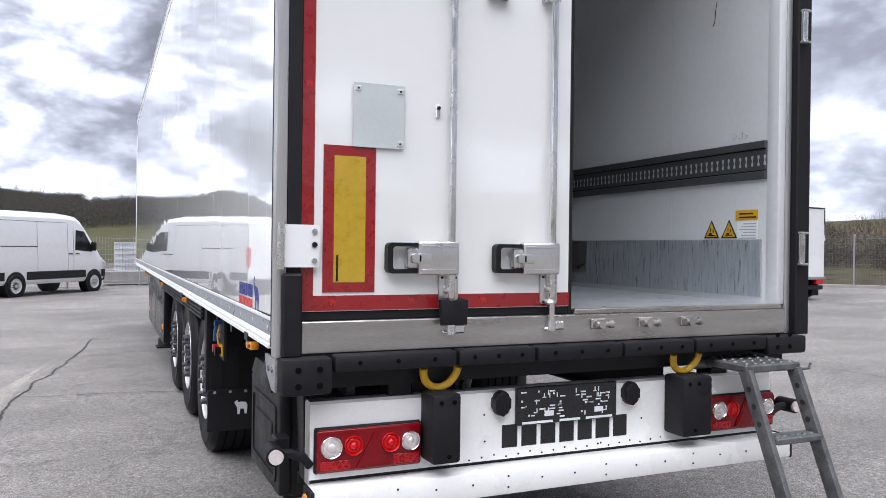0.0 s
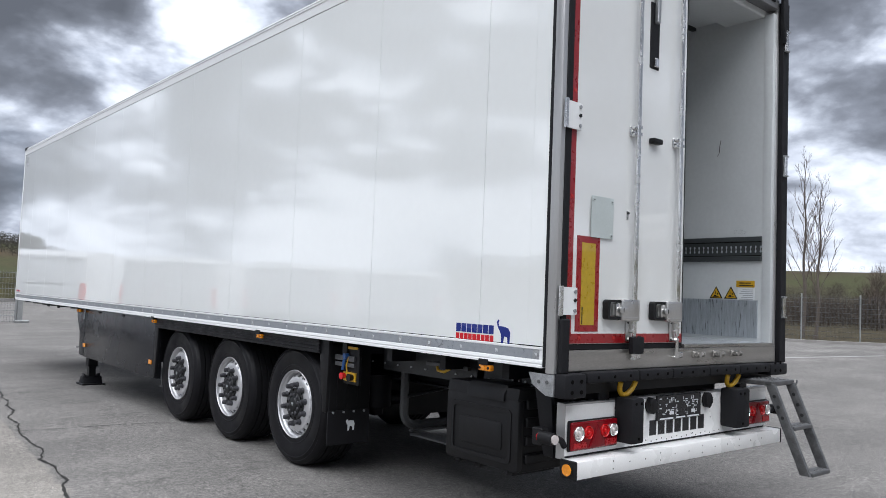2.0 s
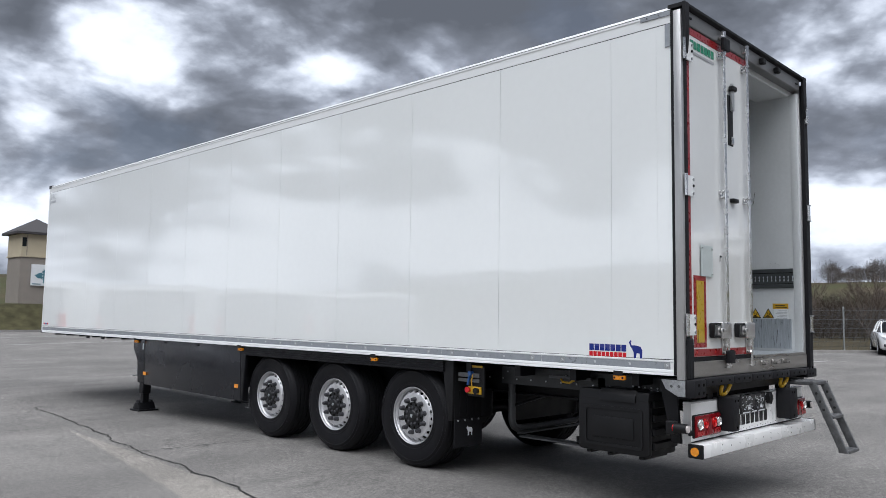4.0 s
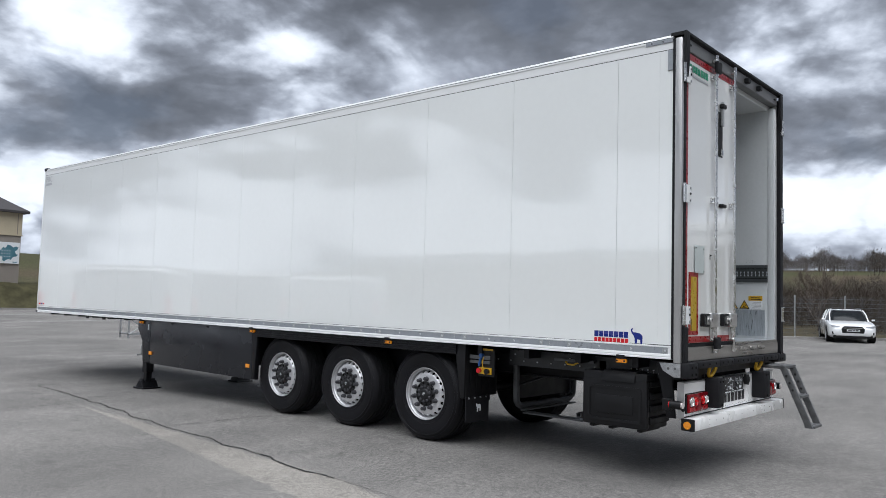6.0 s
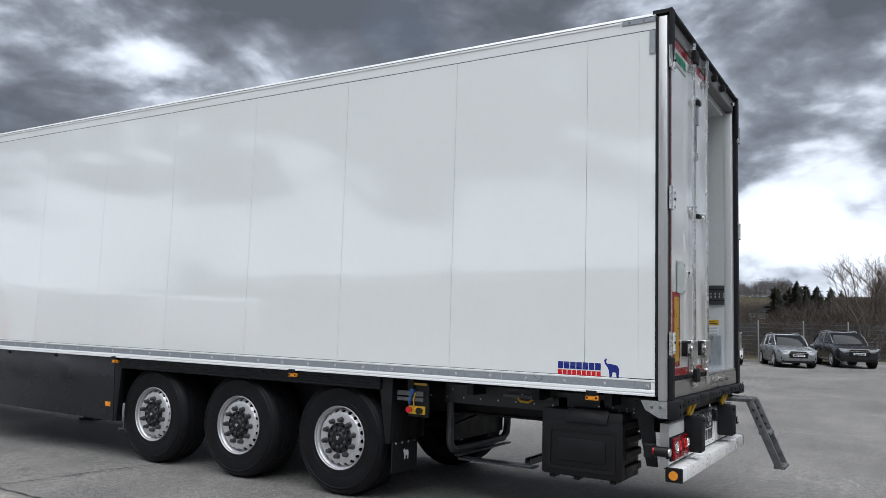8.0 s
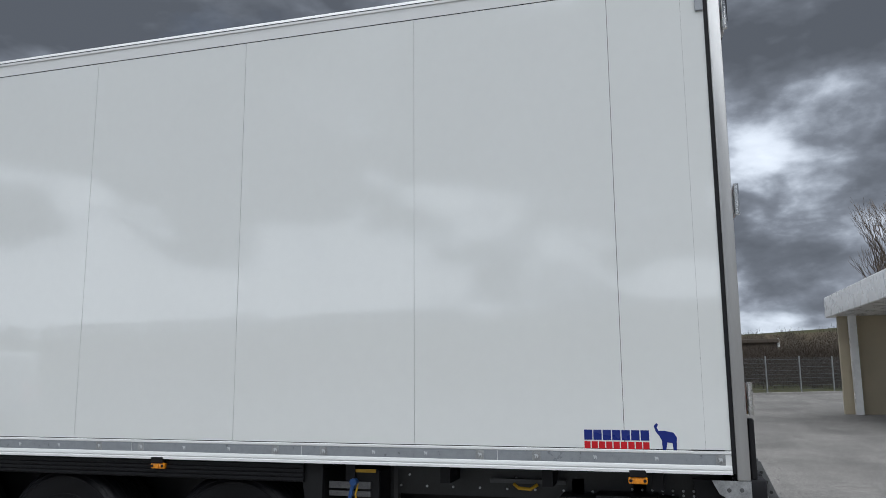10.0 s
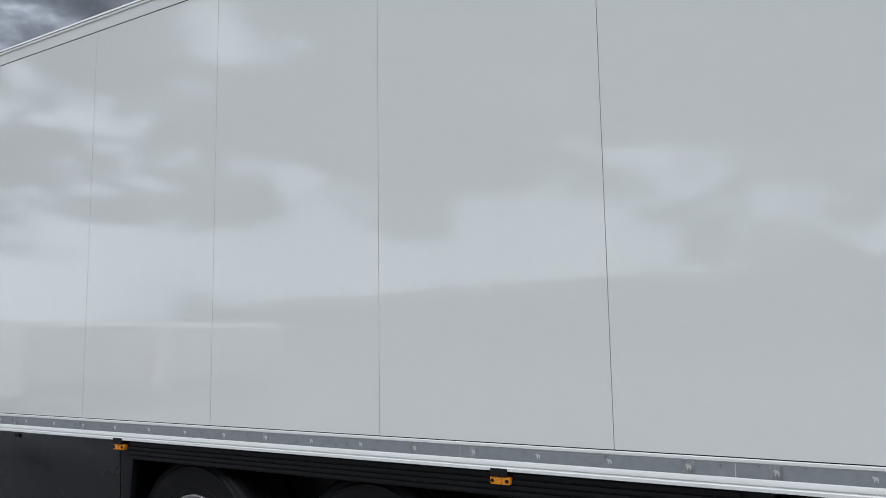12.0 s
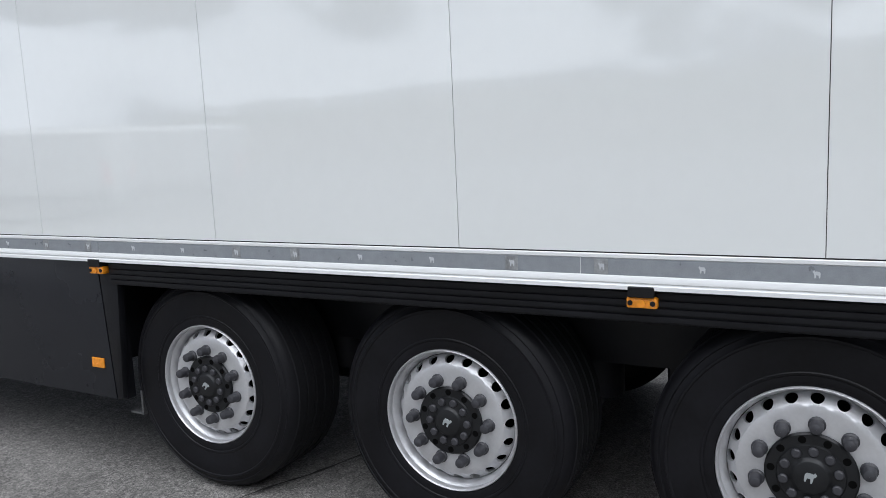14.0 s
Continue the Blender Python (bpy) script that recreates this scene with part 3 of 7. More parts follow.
for x in (0.11, 2.42):
    part("drain_hook", bx(x, -0.10, 3.955, x + 0.05, -0.088, 3.968), M_BLACK, trailer)

part("corner_guard", bx(0.008, -0.122, 1.118, 0.083, -0.0905, 1.43, bevel=0.008), M_RUBBER, trailer, "black rubber corner guard")
# closed left door
part("door_leaf", bx(0.083, YD, 1.285, 1.262, -0.005, 3.895, bevel=0.002), M_DOOR, trailer, "closed white rear door")
for q in ((0.031, -0.090, 1.13, 0.083, -0.01, 3.9), (1.262, YD + 0.004, 1.25, 1.283, -0.01, 3.9)):
    part("door_seal", bx(*q, bevel=0.004), M_RUBBER, trailer)
for z0, z1 in ((1.25, 1.285), (3.895, 3.905)):
    part("door_seal", bx(0.083, YD + 0.006, z0, 1.262, -0.01, z1, bevel=0.004), M_RUBBER, trailer)
part("red_tape", bx(0.083, YD - 0.003, 1.345, 0.131, YD - 0.0002, 3.835), M_RED, trailer, "red reflective tape", smooth=0)
part("red_tape", bx(0.083, YD - 0.003, 1.288, 1.262, YD - 0.0002, 1.345), M_RED, trailer, smooth=0)
part("red_tape", bx(0.083, YD - 0.003, 3.835, 1.262, YD - 0.0002, 3.892), M_RED, trailer, smooth=0)
rear3 = lambda u, v, d: (u, YD - 0.0032 - d, v)
for x, z in [(0.206 + 0.32 * k, 1.318) for k in range(4)] + [(0.107, 2.14 + 0.62 * k) for k in range(3)]:
    bm = mark(x, z, 0.026, rear3)
    part("tape_mark", bm, M_REDDK, trailer, smooth=0)
# marker board: red border, yellow field, thin pale edge
part("marker_board", bx(0.166, YD - 0.004, 1.357, 0.373, YD - 0.0002, 1.917), M_RED, trailer, "red-edged yellow rear marker board", smooth=0)
part("marker_field", bx(0.208, YD - 0.0055, 1.395, 0.333, YD - 0.0038, 1.878), M_AMBERBOARD, trailer, smooth=0)
part("board_print", bx(0.218, YD - 0.0062, 1.40, 0.226, YD - 0.0052, 1.50), M_BLACKPRINT, trailer, smooth=0)
# grey plate with corner screws
part("cover_plate", bx(0.277, YD - 0.012, 1.915, 0.487, YD - 0.009, 2.165, bevel=0.001), M_COVER, trailer, "grey sheet-metal cover plate")
for x, z in ((0.296, 2.14), (0.468, 2.14), (0.468, 1.935)):
    part("plate_clip", bx(x - 0.013, YD - 0.016, z - 0.01, x + 0.013, YD - 0.011, z + 0.01, bevel=0.002), M_COVER, trailer)
    part("plate_screw", cy((x, YD - 0.019, z), (x, YD - 0.012, z), 0.004, seg=8), M_BLACK, trailer)
# dealer's badge, plain green blocks
for k in range(7):
    bm = slanted(0.155 + 0.062 * k, 0.155 + 0.062 * (k + 1) - 0.012, 3.735, 3.80, rear3)
    part("badge_block", bm, M_GREEN, trailer, smooth=0)
bm = slanted(0.20, 0.58, 3.69, 3.712, rear3)
part("badge_line", bm, M_GREYPRINT, trailer, smooth=0)
# small round lock on the door
part("lock_plate", bx(0.623, YD - 0.01, 2.05, 0.642, YD, 2.105, bevel=0.003), M_CHROME, trailer)
part("lock_pin", cy((0.632, YD - 0.02, 2.09), (0.632, YD, 2.09), 0.007, seg=10), M_BLACK, trailer)
# black grip and long recessed catch
part("door_grip", bx(0.845, -0.125, 2.565, 0.945, YD, 2.60, bevel=0.008, seg=2), M_BLACK, trailer, "small black door grip")
part("catch_recess", bx(0.835, YD - 0.006, 3.06, 0.935, YD + 0.01, 3.50, bevel=0.004), M_BLACK, trailer)
part("catch_arm", bx(0.872, -0.115, 3.36, 0.905, YD - 0.006, 3.60, bevel=0.005), M_GALV, trailer)
part("catch_knob", bx(0.845, -0.13, 3.53, 0.93, YD - 0.006, 3.575, bevel=0.008), M_BLACK, trailer)
part("catch_foot", bx(0.87, -0.105, 3.07, 0.91, YD - 0.006, 3.13, bevel=0.005), M_CHROME, trailer)
# hinges
for z in (1.532, 2.605, 3.68):
    part("hinge_leaf", pr(round_rect(0.010, z - 0.079, 0.148, z + 0.079, 0.008), "y", -0.108, -0.098), M_RAILW, trailer, "white door hinge")
    part("hinge_pin", cy((0.004, -0.112, z - 0.085), (0.004, -0.112, z + 0.085), 0.014, seg=14), M_CHROME, trailer)
    for dz in (-0.055, 0.005, 0.055):
        part("hinge_bolt", cy((0.128, -0.116, z + dz), (0.128, -0.108, z + dz), 0.011, seg=6), M_BLACK if dz == 0.005 else M_GALV, trailer)


def lock_rod(x, bumper):
    part("lock_rod", cy((x, -0.118, 1.33), (x, -0.118, 3.97), 0.0155, seg=16), M_CHROME, trailer, "bright steel locking rod")
    for z in (2.61, 3.79):
        bm = bmesh.new()
        box(bm, x - 0.050, -0.092, z - 0.030, x + 0.016, YD - 0.001, z + 0.030, 0.004)
        for dz in (-0.022, 0.022):
            cyl(bm, (x, -0.118, z + dz - 0.009), (x, -0.118, z + dz + 0.009), 0.024, seg=18)
            box(bm, x - 0.040, -0.120, z + dz - 0.008, x - 0.004, -0.090, z + dz + 0.008, 0.003)
        cyl(bm, (x - 0.038, -0.105, z), (x - 0.038, -0.092, z), 0.008, seg=8)
        part("rod_bracket", bm, M_CHROME, trailer)
    # bearing plate with its two clamps and bolts
    bm = bmesh.new()
    box(bm, x - 0.043, -0.093, 1.298, x + 0.043, YD - 0.001, 1.428, 0.008, 2)
    lathe(bm, [(0.001, -0.07), (0.024, -0.066), (0.027, -0.058), (0.024, -0.050), (0.019, -0.044), (0.019, -0.014), (0.025, -0.008), (0.026, 0.0), (0.025, 0.008), (0.019, 0.014), (0.019, 0.044), (0.024, 0.050), (0.027, 0.058), (0.024, 0.066), (0.001, 0.07)], (x, -0.104, 1.363), 20, axis="z")
    part("rod_bearing", bm, M_LEVER, trailer, "bright steel rod bearing")
    for dx in (-0.030, 0.030):
        for z in (1.306, 1.412):
            part("bearing_bolt", cy((x + dx, -0.097, z), (x + dx, -0.092, z), 0.0055, seg=8), M_HUB, trailer)
    # cam at the foot of the rod, gripping the keeper
    bm = bmesh.new()
    cyl(bm, (x, -0.115, 1.19), (x, -0.115, 1.30), 0.0145, seg=14)
    cyl(bm, (x, -0.115, 1.186), (x, -0.115, 1.228), 0.021, seg=16)
    box(bm, x + 0.010, -0.132, 1.190, x + 0.058, -0.101, 1.226, 0.005)
    box(bm, x - 0.036, -0.124, 1.188, x + 0.0, -0.101, 1.200, 0.003)
    part("rod_cam", bm, M_CHROME, trailer)
    bm = bmesh.new()
    cyl(bm, (x, -0.12, 3.91), (x, -0.12, 4.0), 0.02, seg=12)
    box(bm, x - 0.035, -0.13, 3.93, x + 0.035, -0.09, 3.96, 0.006)
    part("rod_cam", bm, M_CHROME, trailer)
    if bumper:
        for z in (1.225, 3.83):
            part("rod_stop", pr([(x - 0.052, z), (x + 0.058, z), (x + 0.062, z + 0.10), (x + 0.028, z + 0.108), (x + 0.014, z + 0.088), (x - 0.014, z + 0.088), (x - 0.026, z + 0.108), (x - 0.060, z + 0.10)], "y", -0.155, -0.121, bevel=0.007), M_RUBBER, trailer, "black rubber door stop")
    # folding handle: open black loop with a pressed steel lever
    grip = bmesh.new()
    o = round_rect(x - 0.274, 1.430, x - 0.135, 1.550, 0.02)
    i = round_rect(x - 0.252, 1.446, x - 0.142, 1.535, 0.012)
    rings = [[grip.verts.new((p[0], y, p[1])) for p in pts] for pts, y in ((o, -0.088), (o, -0.128), (i, -0.128), (i, -0.088))]
    for k in range(4):
        ring_join(grip, rings[k], rings[(k + 1) % 4])
    part("handle_loop", grip, M_BLACK, trailer, "black plastic handle loop")
    bm = bmesh.new()
    box(bm, x - 0.150, -0.144, 1.424, x + 0.024, -0.088, 1.556, 0.010, 3)
    prism(bm, round_rect(x - 0.190, 1.450, x - 0.145, 1.530, 0.010), "y", -0.122, -0.095, bevel=0.005)
    for z in (1.440, 1.534):
        prism(bm, round_rect(x - 0.142, z, x + 0.004, z + 0.008, 0.003), "y", -0.1475, -0.143, bevel=0.002)
    part("handle_lever", bm, M_LEVER, trailer, "pressed steel handle lever")
    bm = bmesh.new()
    prism(bm, round_rect(x - 0.182, 1.470, x - 0.096, 1.508, 0.014), "y", -0.1485, -0.120, bevel=0.005)
    part("lever_boss", bm, M_LEVER, trailer)
    part("lever_slot", pr(round_rect(x - 0.150, 1.476, x - 0.143, 1.502, 0.003), "y", -0.1492, -0.1480), M_HOLE, trailer)


lock_rod(0.685, True)
lock_rod(1.155, False)

# sill with its studs
part("sill", bx(0.084, -0.10, 1.128, 2.52, -0.005, 1.249, bevel=0.004), M_STEEL, trailer, "scuffed stainless steel sill")
part("sill_lip", bx(1.285, -0.098, 1.2495, 2.50, -0.058, 1.273, bevel=0.004), M_STEEL, trailer)
for x in (1.41, 1.665, 1.905):
    bm = bmesh.new()
    box(bm, x - 0.045, -0.112, 1.184, x + 0.030, -0.0995, 1.230, 0.004)
    cyl(bm, (x - 0.040, -0.132, 1.207), (x + 0.045, -0.132, 1.207), 0.014, seg=12)
    cyl(bm, (x - 0.012, -0.148, 1.207), (x - 0.012, -0.10, 1.207), 0.019, seg=14)
    cyl(bm, (x + 0.033, -0.132, 1.207), (x + 0.048, -0.132, 1.207), 0.019, seg=12)
    part("sill_keeper", bm, M_STEEL, trailer, "bright steel door keeper")
# header keepers over the open half
for x in (1.50, 1.85):
    part("header_keeper", bx(x, -0.14, 3.93, x + 0.06, -0.089, 3.985, bevel=0.008), M_BLACK, trailer)

# open right door, folded back along the wall
part("open_door", bx(2.610, -0.03, 1.27, 2.668, 1.16, 3.90, bevel=0.004), M_DOOR, trailer, "open white rear door folded back")
part("open_door_seal", bx(2.5815, -0.112, 1.12, 2.672, -0.031, 3.98, bevel=0.006), M_RUBBER, trailer)
for z in (1.55, 2.66, 3.66):
    part("hinge_pin", cy((2.604, -0.124, z - 0.078), (2.604, -0.124, z + 0.078), 0.017, seg=16), M_CHROME, trailer, "bright steel hinge pin")
    part("hinge_leaf", bx(2.618, -0.126, z - 0.072, 2.630, -0.1125, z + 0.072, bevel=0.003), M_RAILW, trailer)
    for dz in (-0.084, 0.072):
        part("hinge_knuckle", bx(2.586, -0.140, z + dz, 2.636, -0.1125, z + dz + 0.012, bevel=0.003), M_GALV, trailer)

# inside: slotted lashing rail, kick plate, labels
part("lashing_rail", bx(2.486, 0.0, 1.905, 2.4998, L - 0.1, 2.101, bevel=0.003), M_RAILG, trailer, "dark slotted lashing rail")
for z0, z1 in ((1.906, 1.944), (2.062, 2.100)):
    part("rail_edge", bx(2.476, 0.0, z0, 2.486, L - 0.1, z1, bevel=0.003), M_RAILG, trailer)
# dark strips paint the shade in the rail's two creases
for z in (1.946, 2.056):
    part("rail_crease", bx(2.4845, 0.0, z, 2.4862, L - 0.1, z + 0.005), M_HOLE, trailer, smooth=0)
slot = bmesh.new()
prism(slot, [(0.0068 * u, 2.0 + 0.027 * v) for u, v in ((-.7, -1), (.7, -1), (1, -.75), (.9, -.45), (.35, -.2), (.35, .2), (.9, .45), (1, .75), (.7, 1), (-.7, 1), (-1, .75), (-.9, .45), (-.35, .2), (-.35, -.2), (-.9, -.45), (-1, -.75))], "x", 2.4845, 2.4872)
slot = finish(slot, "rail_slot", M_ZINC, 0)
for k in range(56):
    ob = new("rail_slot", slot)
    ob.parent, ob.location = trailer, (0, 0.006 + 0.0413 * k, 0)
part("kick_plate", bx(2.488, 0.03, FLOOR + 0.03, 2.4998, L - 0.1, 1.595), M_KICK, trailer, "scratched galvanised kick plate")
part("patch_plate", bx(2.482, 1.57, 1.375, 2.4875, 1.84, 1.588, bevel=0.002), M_STEEL, trailer, "stained steel patch plate")
part("wall_joint", bx(2.4985, 0.7235, 1.6, 2.4999, 0.7265, 3.92), M_COVER, trailer, smooth=0)
for y in (0.258, 0.388):
    bm = bmesh.new()
    prism(bm, [(y - 0.058, 1.603), (y + 0.058, 1.603), (y, 1.703)], "x", 2.497, 2.4995)
    part("warning_triangle", bm, M_BLACKPRINT, trailer, "black-edged yellow warning triangle", smooth=0)
    bm = bmesh.new()
    prism(bm, [(y - 0.045, 1.610), (y + 0.045, 1.610), (y, 1.689)], "x", 2.496, 2.4975)
    part("triangle_field", bm, M_YELLOW, trailer, smooth=0)
    for u, v in (((-0.026, 1.616), (0.026, 1.622)), ((-0.004, 1.622), (0.016, 1.632)), ((-0.018, 1.634), (-0.010, 1.650)), ((0.002, 1.640), (0.008, 1.660))):
        part("triangle_sign", bx(2.495, y + u[0], u[1], 2.4965, y + v[0], v[1]), M_BLACKPRINT, trailer, smooth=0)
part("yellow_label", bx(2.497, 0.058, 1.697, 2.4995, 0.212, 1.750), M_YELLOW, trailer, smooth=0)
for k, z in enumerate((1.708, 1.727)):
    part("label_print", bx(2.4962, 0.07 + 0.02 * k, z, 2.4972, 0.185, z + 0.008), M_BLACKPRINT, trailer, smooth=0)
part("paper_label", bx(2.497, 0.060, 1.590, 2.4995, 0.2, 1.693), M_PAPER, trailer, smooth=0)
for k in range(6):
    z = 1.600 + 0.015 * k
    part("label_print", bx(2.4962, 0.07, z, 2.4972, 0.185 - 0.015 * (k % 3), z + 0.005), M_GREYPRINT, trailer, smooth=0)
bm = bmesh.new()
tube(bm, [(2.499, 0.40, 2.78), (2.499, 0.385, 2.80), (2.499, 0.378, 2.87), (2.499, 0.37, 2.91)], 0.0025, 5)
part("scuff", bm, M_BLACKPRINT, trailer)
random.seed(4)
for k in range(3):
    bm = bmesh.new()
    y, z = 0.16 + 0.03 * k, 2.14
    tube(bm, [(2.4995, y + random.uniform(-.03, .03), z + random.uniform(-.02, .03)) for _ in range(4)], 0.0015, 4)
    part("scuff", bm, M_GREYPRINT, trailer)

# rubber bumper row under the sill
xs = [0.192, 0.70, 1.06, 1.50, 1.90, 2.34]
for a, b in zip(xs[:-1], xs[1:]):
    part("rubber_buffer", bx(a + 0.004, -0.165, 1.063, b - 0.004, -0.06, 1.127, bevel=0.014, seg=2), M_RUBBER, trailer, "black rubber loading buffer")
    for k in range(3):
        x = a + (b - a) * (0.2 + 0.3 * k)
        part("buffer_bolt", cy((x, -0.168, 1.097), (x, -0.163, 1.097), 0.009, seg=8), M_HOLE, trailer)
for x0, x1, z0 in ((0.0, 0.19, 0.985), (2.345, 2.60, 1.035)):
    part("corner_buffer", bx(x0, -0.165, z0, x1, -0.02, 1.122, bevel=0.014, seg=2), M_RUBBER, trailer)
    for dx in (0.06, 0.14):
        for dz in (0.035, 0.095):
            part("buffer_bolt", cy((x0 + dx, -0.168, z0 + dz), (x0 + dx, -0.163, z0 + dz), 0.012, seg=8), M_HOLE, trailer)
part("rear_crossmember", bx(0.03, -0.06, 0.99, 2.55, 0.03, 1.062), M_CHASSIS, trailer)
part("rear_crossmember", bx(0.03, -0.10, 1.10, 2.55, -0.001, 1.127), M_CHASSIS, trailer)
part("corner_plate", pr([(-0.088, 1.113), (0.105, 1.113), (0.07, 1.045), (-0.03, 0.992), (-0.088, 0.992)], "x", -0.010, 0.0), M_GALV, trailer, "pale galvanised gusset face")
for y, z in ((-0.040, 1.068), (0.022, 1.066)):
    part("gusset_bolt", cy((-0.014, y, z), (-0.008, y, z), 0.011, seg=12), M_STEP, trailer)
for x in (0.645, 1.889):
    bm = bmesh.new()
    pts = [(x + 0.075 * math.cos(a), -0.115 - 0.03 * math.sin(a) * -1, 1.055 - 0.085 * math.sin(a)) for a in [math.pi * k / 10 for k in range(11)]]
    tube(bm, pts, 0.016, 10)
    part("lashing_eye", bm, M_YELLOW, trailer, "yellow steel lashing eye")

# white lamp panel and under-run beam
part("lamp_panel", bx(0.131, -0.062, 0.645, 2.465, -0.056, 0.935), M_WHITE, trailer, "white steel lamp panel", smooth=0)
# added dark strip standing for the shade in the slit above the beam
part("panel_gap", bx(0.14, -0.052, 0.631, 2.45, -0.046, 0.66), M_CHASSIS, trailer)
part("panel_flange", bx(0.129, -0.063, 0.93, 2.467, 0.0, 0.942), M_ALU, trailer)
part("panel_flange", bx(0.127, -0.063, 0.625, 0.1305, 0.0, 0.935), M_ALU, trailer)
random.seed(11)
for k in range(26):
    x = 0.80 + 0.058 * k if k < 18 else random.uniform(0.78, 1.75)
    z = 0.655 + 0.006 * (k % 3) if k < 18 else random.uniform(0.66, 0.88)
    part("panel_hole", cy((x, -0.0635, z), (x, -0.0615, z), 0.0045, seg=8), M_BLACKPRINT, trailer)
part("underrun_beam", bx(0.125, -0.165, 0.530, 2.497, -0.045, 0.630, bevel=0.006, seg=2), M_WHITE, trailer, "white steel under-run beam")
for k in range(12):
    x = 0.45 + 0.16 * k
    for dz in ((0.03, 0.075) if k % 3 == 0 else (0.055,)):
        part("beam_hole", cy((x, -0.1665, 0.53 + dz), (x, -0.1645, 0.53 + dz), 0.0045, seg=8), M_BLACKPRINT, trailer)
part("beam_cap", bx(0.112, -0.168, 0.527, 0.1255, -0.042, 0.633, bevel=0.006), M_BLACK, trailer)
part("beam_cap", bx(2.4965, -0.168, 0.527, 2.51, -0.042, 0.633, bevel=0.006), M_BLACK, trailer)
part("beam_marker", cy((0.102, -0.103, 0.578), (0.114, -0.103, 0.578), 0.033, seg=20), M_ORANGE, trailer, "round amber side reflector")
part("beam_marker_rim", cy((0.107, -0.103, 0.578), (0.1135, -0.103, 0.578), 0.039, seg=20), M_BLACK, trailer)
for x in (0.45, 2.1):
    part("beam_bracket", bx(x, -0.05, 0.56, x + 0.1, 0.06, 1.0, bevel=0.006), M_CHASSIS, trailer)
for k in range(7):
    x = 0.952 + 0.0945 * k
    bm = slanted(x, x + 0.074, 0.692, 0.788, lambda u, v, d: (u, -0.0622 - d, v))
    part("maker_block", bm, M_BLACKPRINT, trailer, "plain black block of the maker's lettering" if k == 0 else "", smooth=0)
# number plate carrier with its pattern of small cut-outs
part("plate_carrier", bx(1.012, -0.080, 0.782, 1.525, -0.0625, 0.943, bevel=0.004), M_BLACKPRINT, trailer, "black number-plate carrier")
random.seed(23)
for half in (1.03, 1.285):
    for k in range(34):
        x, z = half + random.uniform(0, 0.2), 0.806 + 0.0125 * random.randint(0, 9)
        w, h = random.choice(((0.018, 0.005), (0.005, 0.02), (0.008, 0.008), (0.026, 0.006)))
        part("carrier_slot", bx(x, -0.0812, z, x + w, -0.0798, z + h), M_PAPER, trailer, smooth=0)
    part("carrier_window", bx(half + 0.12, -0.0815, 0.815, half + 0.165, -0.0797, 0.838), M_PAPER, trailer, smooth=0)
for x0, x1 in ((1.04, 1.19), (1.225, 1.33), (1.36, 1.5)):
    part("carrier_bar", bx(x0, -0.0812, 0.787, x1, -0.0798, 0.797), M_PAPER, trailer, smooth=0)
for x in (0.935, 1.595):
    bm = bmesh.new()
    prism(bm, round_rect(x - 0.036, 0.835, x + 0.036, 0.938, 0.032, 6), "y", -0.108, -0.063, bevel=0.014)
    part("plate_lamp", bm, M_BLACK, trailer, "black number-plate lamp")
for x0, x1 in ((0.578, 0.700), (1.80, 1.97)):
    part("dock_buffer", bx(x0, -0.20, 0.69, x1, -0.064, 0.962, bevel=0.014, seg=2), M_RUBBER, trailer, "black rubber dock buffer")
    for dx in (0.035, 0.09):
        part("buffer_bolt", cy((x0 + dx, -0.204, 0.93), (x0 + dx, -0.199, 0.93), 0.009, seg=8), M_HOLE, trailer)
    part("buffer_bolt", cy((x0 + 0.07, -0.204, 0.72), (x0 + 0.07, -0.199, 0.72), 0.009, seg=8), M_HOLE, trailer)


